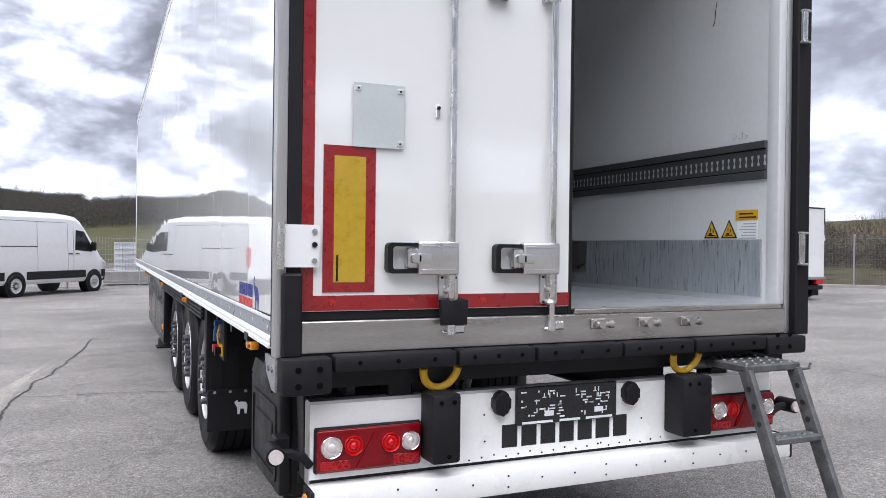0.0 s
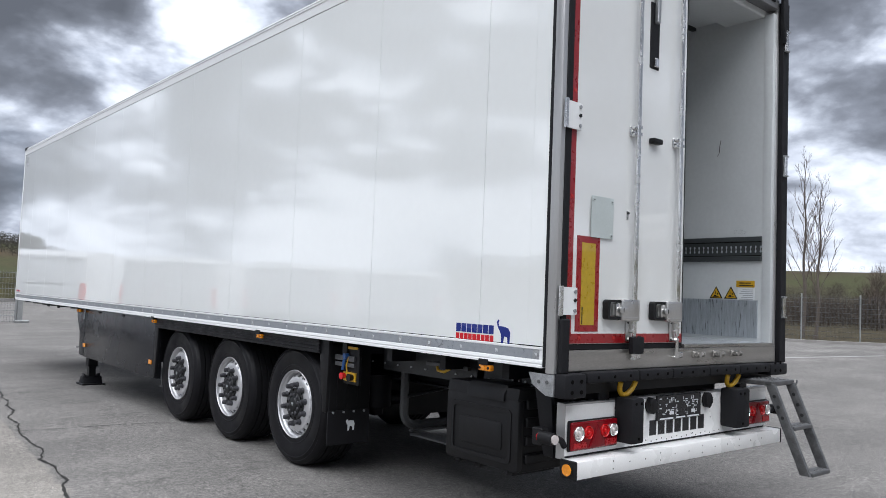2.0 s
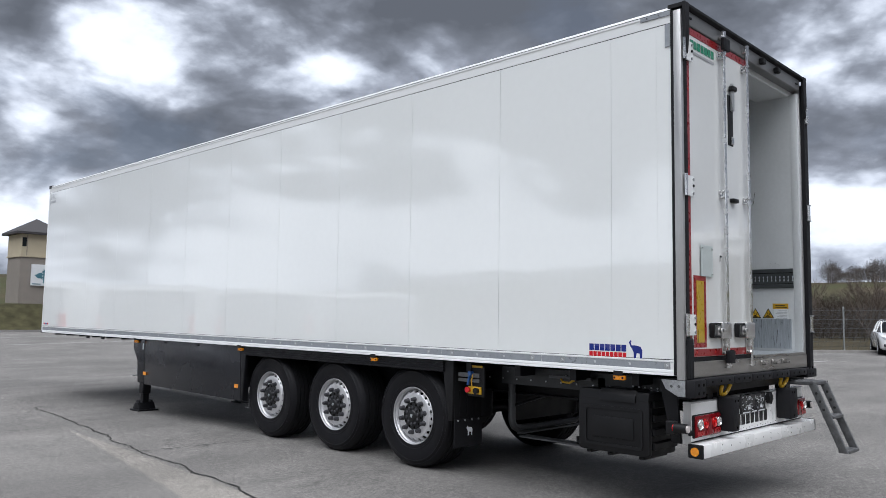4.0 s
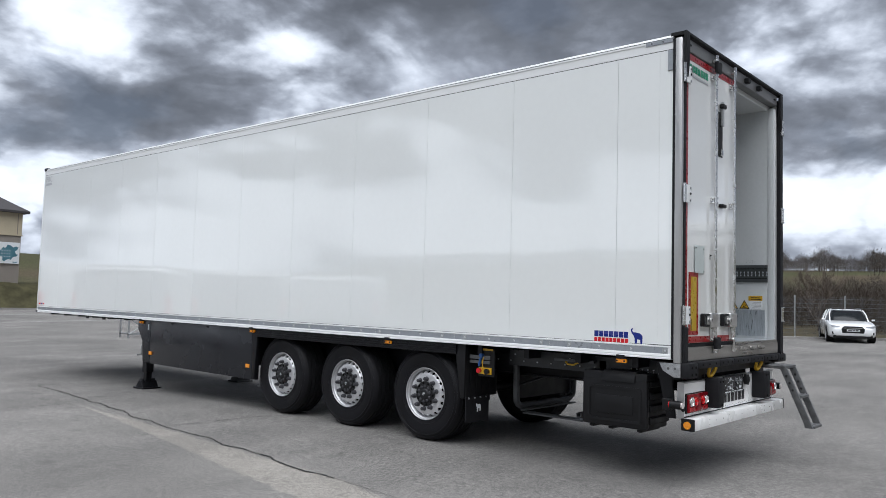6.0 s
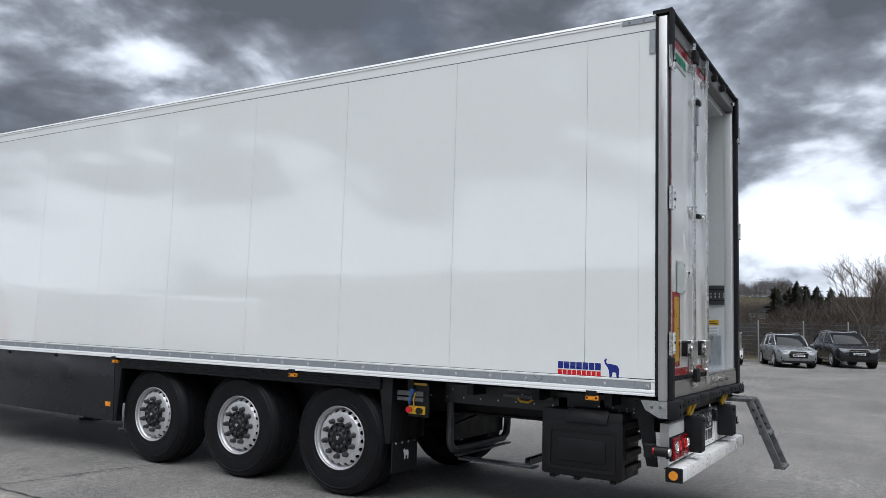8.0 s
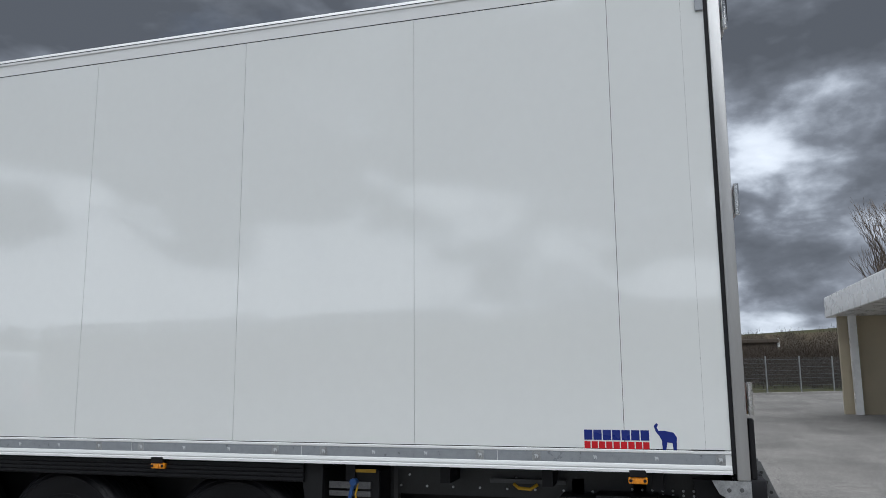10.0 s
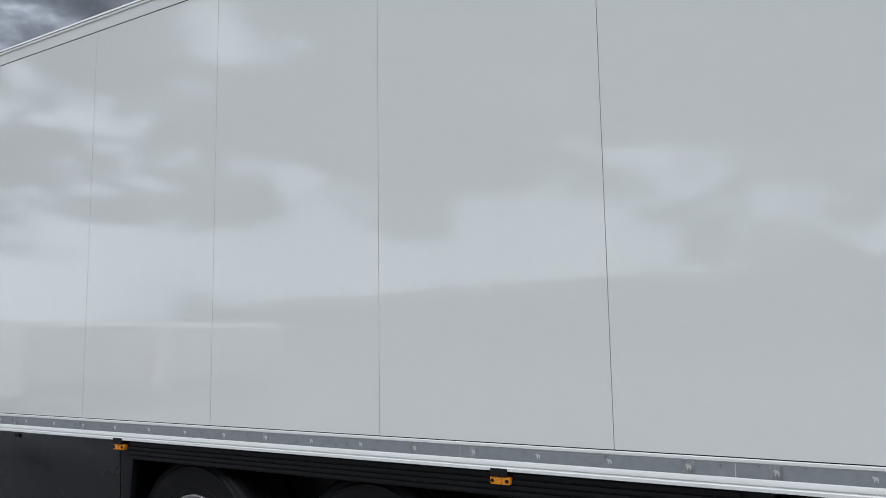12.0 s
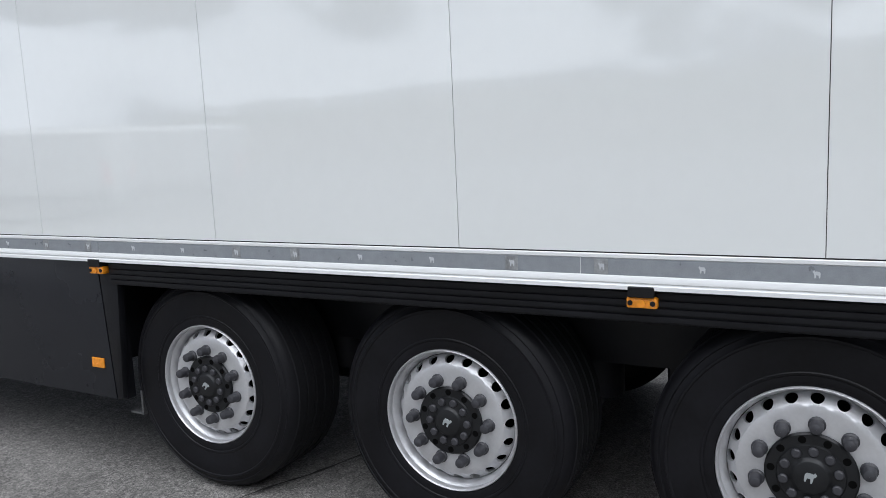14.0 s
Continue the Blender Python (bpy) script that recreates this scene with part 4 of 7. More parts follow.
def tail_lamp(x0, x1, sgn):
    lamp = tagged(new("tail_lamp"), "red multi-chamber tail lamp")
    lamp.parent = trailer
    z0, z1, w = 0.675, 0.838, x1 - x0
    part("lamp_bezel", bx(x0 - 0.006, -0.080, z0 - 0.006, x1 + 0.006, -0.0622, z1 + 0.006, bevel=0.006), M_BLACK, lamp)
    part("lamp_body", bx(x0, -0.100, z0, x1, -0.078, z1, bevel=0.010, seg=3), M_REDLENS, lamp)
    for u, m_, r in ((0.13, M_CLEARLENS, 0.043), (0.335, M_REDLENS2, 0.038), (0.69, M_REDLENS2, 0.038), (0.885, M_CLEARLENS, 0.039)):
        x, z = x0 + w * u, z0 + 0.098
        bm = bmesh.new()
        lathe(bm, [(r, -0.098), (r, -0.109), (r * 0.94, -0.112), (r * 0.86, -0.109), (r * 0.80, -0.102)], (x, 0, z), 28, "y")
        part("lens_ring", bm, m_ if m_ is M_REDLENS2 else M_CHROME, lamp)
        bm = bmesh.new()
        lathe(bm, [(r * 0.82, -0.102), (r * 0.70, -0.106), (r * 0.55, -0.1075), (r * 0.38, -0.1045), (r * 0.34, -0.112), (r * 0.2, -0.117), (0.0005, -0.118)], (x, 0, z), 28, "y")
        part("lamp_lens", bm, m_, lamp)
    tri = [(x0 + w * 0.36, z0 + 0.012), (x0 + w * 0.685, z0 + 0.012), (x0 + w * 0.535, z1 - 0.014)]
    part("triangle_rim", pr(tri, "y", -0.1075, -0.097, bevel=0.003), M_REDLENS, lamp)
    cx, cz = sum(q[0] for q in tri) / 3, sum(q[1] for q in tri) / 3
    part("triangle_reflector", pr([(cx + (a - cx) * 0.84, cz + (b - cz) * 0.84) for a, b in tri], "y", -0.1115, -0.105, bevel=0.002), M_REDLENS, lamp, "dark red triangular reflector")
    for u0, u1, h in ((0.72, 0.97, 0.05), (0.03, 0.31, 0.045)):
        part("lamp_reflector", bx(x0 + w * u0, -0.1035, z0 + 0.012, x0 + w * u1, -0.099, z0 + h, bevel=0.002), M_REFLEX, lamp)


tail_lamp(0.150, 0.572, 1)
tail_lamp(2.05, 2.455, -1)
# outrigger marker lamps on rubber arms
for s, x in ((-1, 0.135), (1, 2.46)):
    bm = bmesh.new()
    tube(bm, [(x, -0.055, 0.70), (x + s * 0.03, -0.06, 0.735), (x + s * 0.075, -0.06, 0.755), (x + s * 0.13, -0.06, 0.757)], 0.018, 10)
    part("marker_arm", bm, M_RUBBER, trailer, "black rubber lamp arm")
    part("marker_head", cy((x + s * 0.14, -0.10, 0.757), (x + s * 0.14, 0.0, 0.757), 0.036, seg=18), M_BLACK, trailer)
    part("marker_lens", cy((x + s * 0.14, -0.112, 0.757), (x + s * 0.14, -0.10, 0.757), 0.027, seg=18), M_CLEARLENS, trailer)
    part("marker_lens", cy((x + s * 0.14, 0.0, 0.757), (x + s * 0.14, 0.012, 0.757), 0.027, seg=18), M_REDLENS2, trailer)
    part("marker_holder", bx(x + s * 0.09 - 0.03, 0.01, 0.70, x + s * 0.09 + 0.03, 0.09, 0.80, bevel=0.006), M_BLACK, trailer)

# fold-down access steps
steps = tagged(new("access_steps"), "fold-down galvanised access steps")
steps.parent = trailer
part("step_platform", bx(2.05, -0.32, 0.985, 2.385, -0.02, 1.02, bevel=0.006), M_STEP, steps)
for k in range(6):
    for j in range(4):
        x, y = 2.085 + 0.053 * k, -0.285 + 0.07 * j
        part("tread_rib", cy((x, y, 1.019), (x, y, 1.026), 0.014, 0.009, seg=10), M_STEP, steps)
for x in (2.05, 2.345):
    top, foot = Vector((x, -0.285, 1.0)), Vector((x + 0.012, -0.555, 0.405))
    bm = bmesh.new()
    prism(bm, [(-0.335, 1.0), (-0.265, 1.0), (-0.52, 0.405), (-0.59, 0.405)], "x", x, x + 0.03, bevel=0.004)
    part("step_rail", bm, M_STEP, steps)
    for k in range(3):
        t_ = 0.14 + 0.12 * k
        p = Vector((x, -0.30, 1.0)).lerp(Vector((x, -0.555, 0.405)), t_)
        part("rail_hole", cy((x - 0.002, p.y, p.z), (x + 0.032, p.y, p.z), 0.013, seg=12), M_FRAME, steps)
for y, z in ((-0.42, 0.715), (-0.545, 0.42)):
    part("step_tread", bx(2.08, y - 0.055, z - 0.02, 2.345, y + 0.045, z + 0.008, bevel=0.005), M_STEP, steps)
    for k in range(6):
        part("tread_rib", cy((2.11 + 0.041 * k, y - 0.02, z + 0.007), (2.11 + 0.041 * k, y - 0.02, z + 0.014), 0.012, 0.008, seg=8), M_STEP, steps)
part("step_hinge", cy((1.98, -0.04, 0.995), (2.10, -0.04, 0.995), 0.028, seg=14), M_STEP, steps)
bm = bmesh.new()
tube(bm, [(2.37, -0.29, 0.99), (2.42, -0.30, 0.985), (2.46, -0.30, 0.985), (2.47, -0.30, 1.01)], 0.006, 8)
part("step_pull", bm, M_STEP, steps)

# ---- running gear ----
for x in (0.72, 1.80):
    bm = bmesh.new()
    box(bm, x, 0.02, 1.105, x + 0.12, L - 0.5, 1.12)
    box(bm, x, 0.02, 0.80, x + 0.12, 9.4, 0.815)
    box(bm, x + 0.052, 0.02, 0.81, x + 0.068, 9.4, 1.11)
    part("chassis_beam", bm, M_CHASSIS, trailer, "black steel chassis beam")
    part("chassis_neck", bx(x + 0.03, 9.4, 1.075, x + 0.09, L - 0.5, 1.106), M_CHASSIS, trailer)
for k in range(22):
    y = 0.35 + 0.6 * k
    part("cross_member", bx(0.08, y, 1.04 if y < 9.4 else 1.105, 2.5, y + 0.06, 1.138), M_CHASSIS, trailer)
part("under_floor", bx(0.05, 0.0, 1.139, 2.53, L, 1.159), M_CHASSIS, trailer)
# perforated outer beam with its rows of holes
part("outer_beam", bx(0.30, 0.03, 0.94, 0.335, 1.95, 1.10), M_FRAME, trailer)
random.seed(8)
for k in range(40):
    y = 0.08 + 0.056 * k
    for z in ((0.985, 1.01) if k < 9 else (0.99,) if k % 3 == 0 else (1.055,) if k % 4 == 0 else ()):
        part("beam_rivet", cy((0.292, y, z), (0.301, y, z), 0.0075, seg=8), M_GALV, trailer)

wheel = tagged(new("wheel"), "black tyre on a silver ten-stud steel rim")
wheel.parent = trailer
R, WX = 0.520, 0.385
tyre = bmesh.new()
tp = [(0.288, 0.016), (0.296, 0.004), (0.310, 0.0), (0.328, 0.002), (0.331, -0.001), (0.338, -0.002), (0.342, 0.0005), (0.385, -0.006), (0.425, -0.008), (0.446, -0.006), (0.450, -0.009), (0.457, -0.009), (0.461, -0.004), (0.478, 0.004), (0.482, 0.001), (0.490, 0.005), (0.500, 0.014), (0.510, 0.027), (0.516, 0.040)]
lathe(tyre, tp, (0, 0, 0), 80)
lathe(tyre, [(0.516, WX - 0.035), (0.49, WX - 0.01), (0.43, WX + 0.004), (0.33, WX - 0.004), (0.288, WX - 0.02)], (0, 0, 0), 80)
part("tyre", tyre, M_TYRE, wheel)
tread = bmesh.new()
tp = [(0.516, 0.040)]
for k in range(5):
    a = 0.044 + 0.0635 * k
    tp += [(R, a + 0.001), (R, a + 0.049), (R - 0.019, a + 0.0505), (R - 0.019, a + 0.0605)]
lathe(tread, tp[:-2] + [(0.516, WX - 0.035)], (0, 0, 0), 80)
part("tread", tread, M_TREAD, wheel, "worn grooved tread")
rim = bmesh.new()
lathe(rim, [(0.288, 0.018), (0.2935, 0.008), (0.2925, 0.001), (0.2885, -0.002), (0.2845, 0.001), (0.2830, 0.010), (0.2825, 0.026), (0.276, 0.031), (0.270, 0.040), (0.2665, 0.048), (0.2650, 0.056), (0.2635, 0.070)], (0, 0, 0), 80)
lathe(rim, [(0.2290, 0.022), (0.219, 0.019), (0.210, 0.018), (0.130, 0.018)], (0, 0, 0), 80)
# steep shoulder from the disc back to the barrel, pierced by oval vents
SEGV = 20


def shoulder(a, v, sink=0.0):
    r = 0.2290 + 0.033 * v + 0.004 * math.sin(math.pi * v) - sink * 0.5
    d = 0.0220 + 0.0420 * v + sink
    return (d, r * math.cos(a), r * math.sin(a))


NV = 20
for k in range(SEGV):
    mid_a, half_a = 2 * math.pi * (k + 0.5) / SEGV, math.pi / SEGV
    outer_, inner_, deep_ = [], [], []
    for q in range(NV):
        ph = 2 * math.pi * (q + 0.5) / NV
        c, s_ = math.cos(ph), math.sin(ph)
        m_ = max(abs(c), abs(s_))
        outer_.append(rim.verts.new(shoulder(mid_a + half_a * c / m_, 0.5 + 0.5 * s_ / m_)))
        inner_.append(rim.verts.new(shoulder(mid_a + half_a * 0.54 * c, 0.48 + 0.41 * s_)))
        deep_.append(rim.verts.new(shoulder(mid_a + half_a * 0.54 * c, 0.48 + 0.41 * s_, 0.014)))
    ring_join(rim, outer_, inner_)
    ring_join(rim, inner_, deep_)
    for cx_, cy_ in ((-1, -1), (1, -1), (1, 1), (-1, 1)):
        corner = rim.verts.new(shoulder(mid_a + half_a * cx_, 0.5 + 0.5 * cy_))
        near = sorted(range(NV), key=lambda q: (outer_[q].co - corner.co).length)[:2]
        if abs(near[0] - near[1]) in (1, NV - 1):
            rim.faces.new((corner, outer_[near[0]], outer_[near[1]]))
bmesh.ops.remove_doubles(rim, verts=rim.verts[:], dist=0.0002)
part("rim", rim, M_RIM, wheel, "silver steel rim with oval vents", smooth=50)
# drum coloured near-black, so the vents show painted-in shade
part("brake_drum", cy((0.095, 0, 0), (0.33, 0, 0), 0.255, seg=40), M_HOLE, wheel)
hub = bmesh.new()
lathe(hub, [(0.139, 0.0182), (0.1395, 0.0085), (0.134, 0.0035), (0.104, 0.0025), (0.100, -0.0035), (0.066, -0.0045), (0.058, -0.0085), (0.054, -0.0145), (0.050, -0.0165), (0.0, -0.0175)], (0, 0, 0), 48)
part("hub", hub, M_HUB, wheel, "near-black hub")
for k in range(10):
    a = 2 * math.pi * (k + 0.3) / 10
    c, s_ = math.cos(a), math.sin(a)
    bm = bmesh.new()
    lathe(bm, [(0.0265, 0.0182), (0.0265, 0.0105), (0.0215, 0.0065), (0.0205, -0.0225), (0.0175, -0.0305), (0.010, -0.034), (0.0005, -0.0345)], (0, 0.1675 * c, 0.1675 * s_), 14)
    part("nut_cap", bm, M_NUT, wheel, smooth=30)
    bm = bmesh.new()
    lathe(bm, [(0.0155, -0.004), (0.0155, -0.0115), (0.012, -0.0155), (0.0005, -0.016)], (0, 0.083 * c, 0.083 * s_), 12)
    part("hub_bolt", bm, M_NUT, wheel)
    a += 0.314
    # flat dark disc painting the shade of a recess in the hub
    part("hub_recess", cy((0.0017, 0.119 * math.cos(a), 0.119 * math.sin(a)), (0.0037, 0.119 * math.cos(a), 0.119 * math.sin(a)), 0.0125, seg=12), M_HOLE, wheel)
bm = mark(0, 0, 0.034, lambda u, v, d: (-0.0177 - d, u, v))
part("hub_mark", bm, M_PLATE, wheel, smooth=0)
AXLES = (2.975, 4.28, 5.588)
HUBZ = 0.545
for k, y in enumerate(AXLES):
    spin = (12, 25, 40)[k]
    w1 = copy_thing(wheel, pose(0.105, y, HUBZ, spin, 0, 0))
    w2 = copy_thing(wheel, pose(W - 0.105, y, HUBZ, spin, 0, 180))
    part("axle", cy((0.3, y, HUBZ), (2.28, y, HUBZ), 0.065, seg=16), M_CHASSIS, trailer)
    for x in (0.62, 1.84):
        part("air_bag", cy((x + 0.06, y - 0.42, 0.55), (x + 0.06, y - 0.42, 0.83), 0.13, seg=20), M_RUBBER, trailer)
        part("trailing_arm", bx(x + 0.02, y - 0.45, 0.47, x + 0.12, y + 0.42, 0.55, bevel=0.01), M_CHASSIS, trailer)
        part("hanger_bracket", bx(x + 0.0, y + 0.36, 0.45, x + 0.15, y + 0.56, 0.82, bevel=0.01), M_CHASSIS, trailer)
for o in (*wheel.children_recursive, wheel):
    bpy.data.objects.remove(o)
# mud wing between the wheels and the floor: ribbed black valance
bm = bmesh.new()
vp = [(0.02, 1.141), (0.02, 1.135)]
for k in range(4):
    z = 1.130 - 0.026 * k
    vp += [(0.012, z), (0.012, z - 0.016), (0.022, z - 0.018), (0.022, z - 0.024)]
vp += [(0.03, 1.025), (0.06, 1.025), (0.06, 1.141)]
prism(bm, vp, "y", 2.46, 6.09)
part("wheel_valance", bm, M_CHASSIS, trailer, "ribbed black valance above the wheels")
part("inner_wing", bx(0.06, 2.5, 1.085, 0.53, 6.3, 1.1), M_CHASSIS, trailer)
part("wing_liner", bx(0.53, 2.5, 0.72, 0.545, 6.3, 1.1), M_CHASSIS, trailer)
# rear mudguard with its flap
part("mudguard", pr([(2.34, 1.14), (2.49, 1.14), (2.475, 1.03), (2.40, 0.56), (2.35, 0.56)], "x", 0.035, 0.075, bevel=0.006), M_BLACK, trailer, "black plastic mudguard")
part("mudguard_panel", bx(0.06, 2.345, 0.555, 0.46, 2.375, 1.10, bevel=0.006), M_BLACK, trailer)
for k in range(3):
    part("mudguard_rib", bx(0.13 + 0.1 * k, 2.335, 0.60, 0.145 + 0.1 * k, 2.346, 0.85), M_BLACK, trailer)
part("mud_flap", bx(0.045, 2.325, 0.30, 0.45, 2.337, 0.575, bevel=0.003), M_RUBBER, trailer, "black rubber mud flap with a pale mark")
bm = mark(0.26, 0.45, 0.085, lambda u, v, d: (u, 2.3245 - d, v))
part("flap_mark", bm, M_PAPER, trailer, smooth=0)
for k in range(4):
    part("flap_bolt", cy((0.09 + 0.1 * k, 2.316, 0.56), (0.09 + 0.1 * k, 2.326, 0.56), 0.01, seg=6), M_GALV, trailer)
# brake and air-suspension controls
part("control_rail", bx(0.085, 2.05, 0.99, 0.10, 2.32, 1.03), M_STEP, trailer)
part("control_rail", bx(0.085, 2.05, 0.945, 0.10, 2.32, 0.975), M_STEP, trailer)
part("control_panel", bx(0.10, 2.0, 0.81, 0.125, 2.21, 1.10, bevel=0.004), M_BLACK, trailer)
part("control_plate", bx(0.092, 2.03, 0.835, 0.0995, 2.20, 0.905), M_YELLOW, trailer, "yellow plate with push knobs")
part("control_plate", bx(0.092, 2.02, 1.085, 0.0995, 2.17, 1.105), M_YELLOW, trailer)
part("red_knob", cy((0.055, 2.18, 0.872), (0.095, 2.18, 0.872), 0.027, 0.02, seg=16), M_REDPRINT, trailer, "red push knob")
part("black_knob", cy((0.055, 2.075, 0.868), (0.095, 2.075, 0.868), 0.03, 0.022, seg=16), M_BLACK, trailer, "black push knob")
bm = bmesh.new()
tube(bm, [(0.085, 2.155, 1.03), (0.07, 2.165, 0.99), (0.07, 2.18, 0.92)], 0.013, 8)
cyl(bm, (0.06, 2.155, 1.03), (0.1, 2.155, 1.03), 0.022, seg=12)
part("blue_lever", bm, M_BLUEPL, trailer, "blue shift lever")
bm = bmesh.new()
tube(bm, [(0.09, 2.13, 1.02), (0.08, 2.145, 0.96), (0.085, 2.14, 0.90)], 0.006, 6)
part("yellow_hose", bm, M_YELLOW, trailer)
# open pallet-cage frame of bent bars
y = 2.08
bm = bmesh.new()
pts = [(0.62, y, 1.08), (0.62, y, 0.62)] + [(0.73 - 0.11 * math.cos(a), y, 0.57 - 0.11 * math.sin(a)) for a in [math.pi / 2 * k / 5 for k in range(6)]] + [(1.0, y, 0.458), (1.72, y, 0.465), (1.80, y, 0.51), (1.82, y, 0.60), (1.82, y, 1.08)]
tube(bm, pts, 0.037, 8)
part("cage_bar", bm, M_BAR, trailer, "bent grey steel cage bar")
part("cage_flange", bx(0.66, y - 0.080, 0.412, 1.75, y - 0.030, 0.430, bevel=0.004), M_BAR, trailer)
# added black sheet that stands for the shade behind the bars
part("cage_back", bx(0.66, y + 0.045, 0.53, 1.80, y + 0.060, 1.07), M_BLACK, trailer, "black sheet added for the shade inside the cage")
bm = bmesh.new()
box(bm, 0.62, 1.255, 0.425, 1.8, 1.315, 0.440, 0.004)
box(bm, 0.62, 1.255, 0.432, 1.8, 1.265, 0.48, 0.003)
box(bm, 0.62, 1.305, 0.432, 1.8, 1.315, 0.48, 0.003)
part("cage_channel", bm, M_BAR, trailer, "grey steel channel")
part("cage_post", bx(1.78, 1.26, 0.44, 1.84, 1.32, 1.08, bevel=0.01), M_BAR, trailer)
part("cage_plate", bx(0.62, 1.24, 0.392, 0.76, 1.99, 0.408, bevel=0.003), M_BAR, trailer, "flat grey floor plate")
bm = bmesh.new()
tube(bm, [(0.63, 2.05, 0.70), (1.1, 2.05, 0.755), (1.80, 2.05, 0.85)], 0.016, 8)
part("cage_brace", bm, M_FRAME, trailer)
bm = bmesh.new()
tube(bm, [(0.22, 1.2, 1.03), (0.20, 1.17, 1.01), (0.20, 1.10, 1.005), (0.22, 1.06, 1.03)], 0.010, 8)
part("lashing_eye", bm, M_YELLOW, trailer)
part("tank_bar", bx(0.24, 0.9, 1.03, 0.27, 1.35, 1.055), M_BAR, trailer)
# plastic tool box
tb = tagged(new("tool_box"), "black plastic tool box with a panelled lid")
tb.parent = trailer
part("box_body", bx(0.13, 0.285, 0.475, 0.56, 0.905, 0.955, bevel=0.02, seg=2), M_BLACK, tb)
bm = bmesh.new()
prism(bm, round_rect(0.265, 0.485, 0.925, 0.925, 0.03), "x", 0.085, 0.135, bevel=0.012)
part("box_lid", bm, M_BLACK, tb)
o, i_ = round_rect(0.32, 0.53, 0.87, 0.855, 0.03), round_rect(0.345, 0.555, 0.845, 0.83, 0.025)
bm = bmesh.new()
r4 = [[bm.verts.new((x, p[0], p[1])) for p in q] for q, x in ((o, 0.088), (o, 0.078), (i_, 0.078), (i_, 0.088))]
for k in range(3):
    ring_join(bm, r4[k], r4[k + 1])
part("lid_frame", bm, M_BLACK, tb)
part("lid_panel", pr(round_rect(0.40, 0.60, 0.79, 0.77, 0.015), "x", 0.078, 0.09, bevel=0.005), M_BLACK, tb)
part("box_shoulder", pr([(0.085, 0.93), (0.10, 0.985), (0.56, 0.985), (0.56, 0.925), (0.085, 0.915)], "y", 0.27, 0.92, bevel=0.006), M_BLACK, tb)
part("box_latch", pr([(0.07, 0.90), (0.07, 0.945), (0.11, 0.998), (0.30, 0.998), (0.30, 0.90)], "y", 0.38, 0.72, bevel=0.008), M_BLACK, tb, "moulded lid latch")
for z in (0.53, 0.64, 0.75, 0.86):
    part("box_rib", bx(0.16, 0.262, z, 0.55, 0.29, z + 0.06, bevel=0.008), M_BLACK, tb)
for y in (0.33, 0.62, 0.82):
    part("box_foot", bx(0.12, y, 0.455, 0.5, y + 0.05, 0.48, bevel=0.005), M_BLACK, tb)
part("box_hanger", bx(0.3, 0.45, 0.985, 0.36, 0.52, 1.06), M_CHASSIS, trailer)
part("box_hanger", bx(0.3, 0.80, 0.985, 0.36, 0.87, 1.06), M_CHASSIS, trailer)
part("wing_bracket", pr([(0.06, 1.10), (0.20, 1.10), (0.10, 0.62), (0.02, 0.62)], "x", 0.13, 0.16, bevel=0.005), M_CHASSIS, trailer)

# side markers
def side_marker(y, z=1.10, x=-0.012):
    sm = tagged(new("side_marker"), "amber side marker lamp")
    sm.parent = trailer
    part("marker_body", bx(x, y - 0.051, z - 0.019, x + 0.04, y + 0.051, z + 0.019, bevel=0.008, seg=2), M_ORANGE, sm)
    part("marker_bracket", bx(x - 0.010, y - 0.043, z + 0.0195, x + 0.05, y + 0.043, z + 0.056, bevel=0.003), M_BLACK, sm)
    for d in (-0.037, 0.037):
        part("marker_screw", cy((x - 0.003, y + d, z), (x + 0.002, y + d, z), 0.009, seg=8), M_BLACK, sm)
    part("marker_bulb", cy((x - 0.006, y, z), (x, y, z), 0.014, seg=12), M_ORANGE, sm)


for y in (0.480, 3.480, 6.160, 9.25):
    side_marker(y)
# skirt: one long board, a narrow front board, small reflectors
part("side_skirt", pr([(6.205, 1.135), (6.160, 0.428), (8.965, 0.445), (8.99, 1.135)], "x", 0.03, 0.055, bevel=0.003), M_SKIRT, trailer, "anthracite side skirt board")
part("side_skirt", pr([(9.000, 1.135), (8.978, 0.455), (9.20, 0.46), (9.235, 0.80), (9.40, 1.0), (9.40, 1.135)], "x", 0.03, 0.055, bevel=0.003), M_SKIRT, trailer)
part("skirt_edge", pr([(6.055, 1.135), (6.192, 1.135), (6.147, 0.43), (6.105, 0.44)], "x", 0.026, 0.07, bevel=0.004), M_CHASSIS, trailer)
part("skirt_return", bx(0.05, 6.10, 0.43, 0.10, 6.135, 1.12), M_CHASSIS, trailer)
part("skirt_foot", bx(0.10, 6.055, 0.335, 0.135, 6.067, 0.46), M_STEP, trailer, "galvanised skirt bracket")
part("skirt_foot", bx(0.10, 6.067, 0.335, 0.135, 6.15, 0.345), M_STEP, trailer)
part("wing_front", bx(0.10, 6.14, 0.62, 0.55, 6.155, 1.10), M_CHASSIS, trailer)
part("wing_front", bx(0.545, 5.95, 0.35, 0.56, 6.3, 1.10), M_CHASSIS, trailer)
for y in (6.265, 8.955):
    part("skirt_reflector", bx(0.02, y - 0.045, 0.585, 0.031, y + 0.045, 0.637, bevel=0.003), M_ORANGE, trailer, "amber skirt reflector")
for y in (7.3, 8.3):
    part("skirt_hook", bx(0.018, y, 1.10, 0.03, y + 0.05, 1.125), M_BLACK, trailer)
part("skirt_grip", bx(0.022, 9.03, 0.98, 0.031, 9.06, 1.08), M_PLATE, trailer)
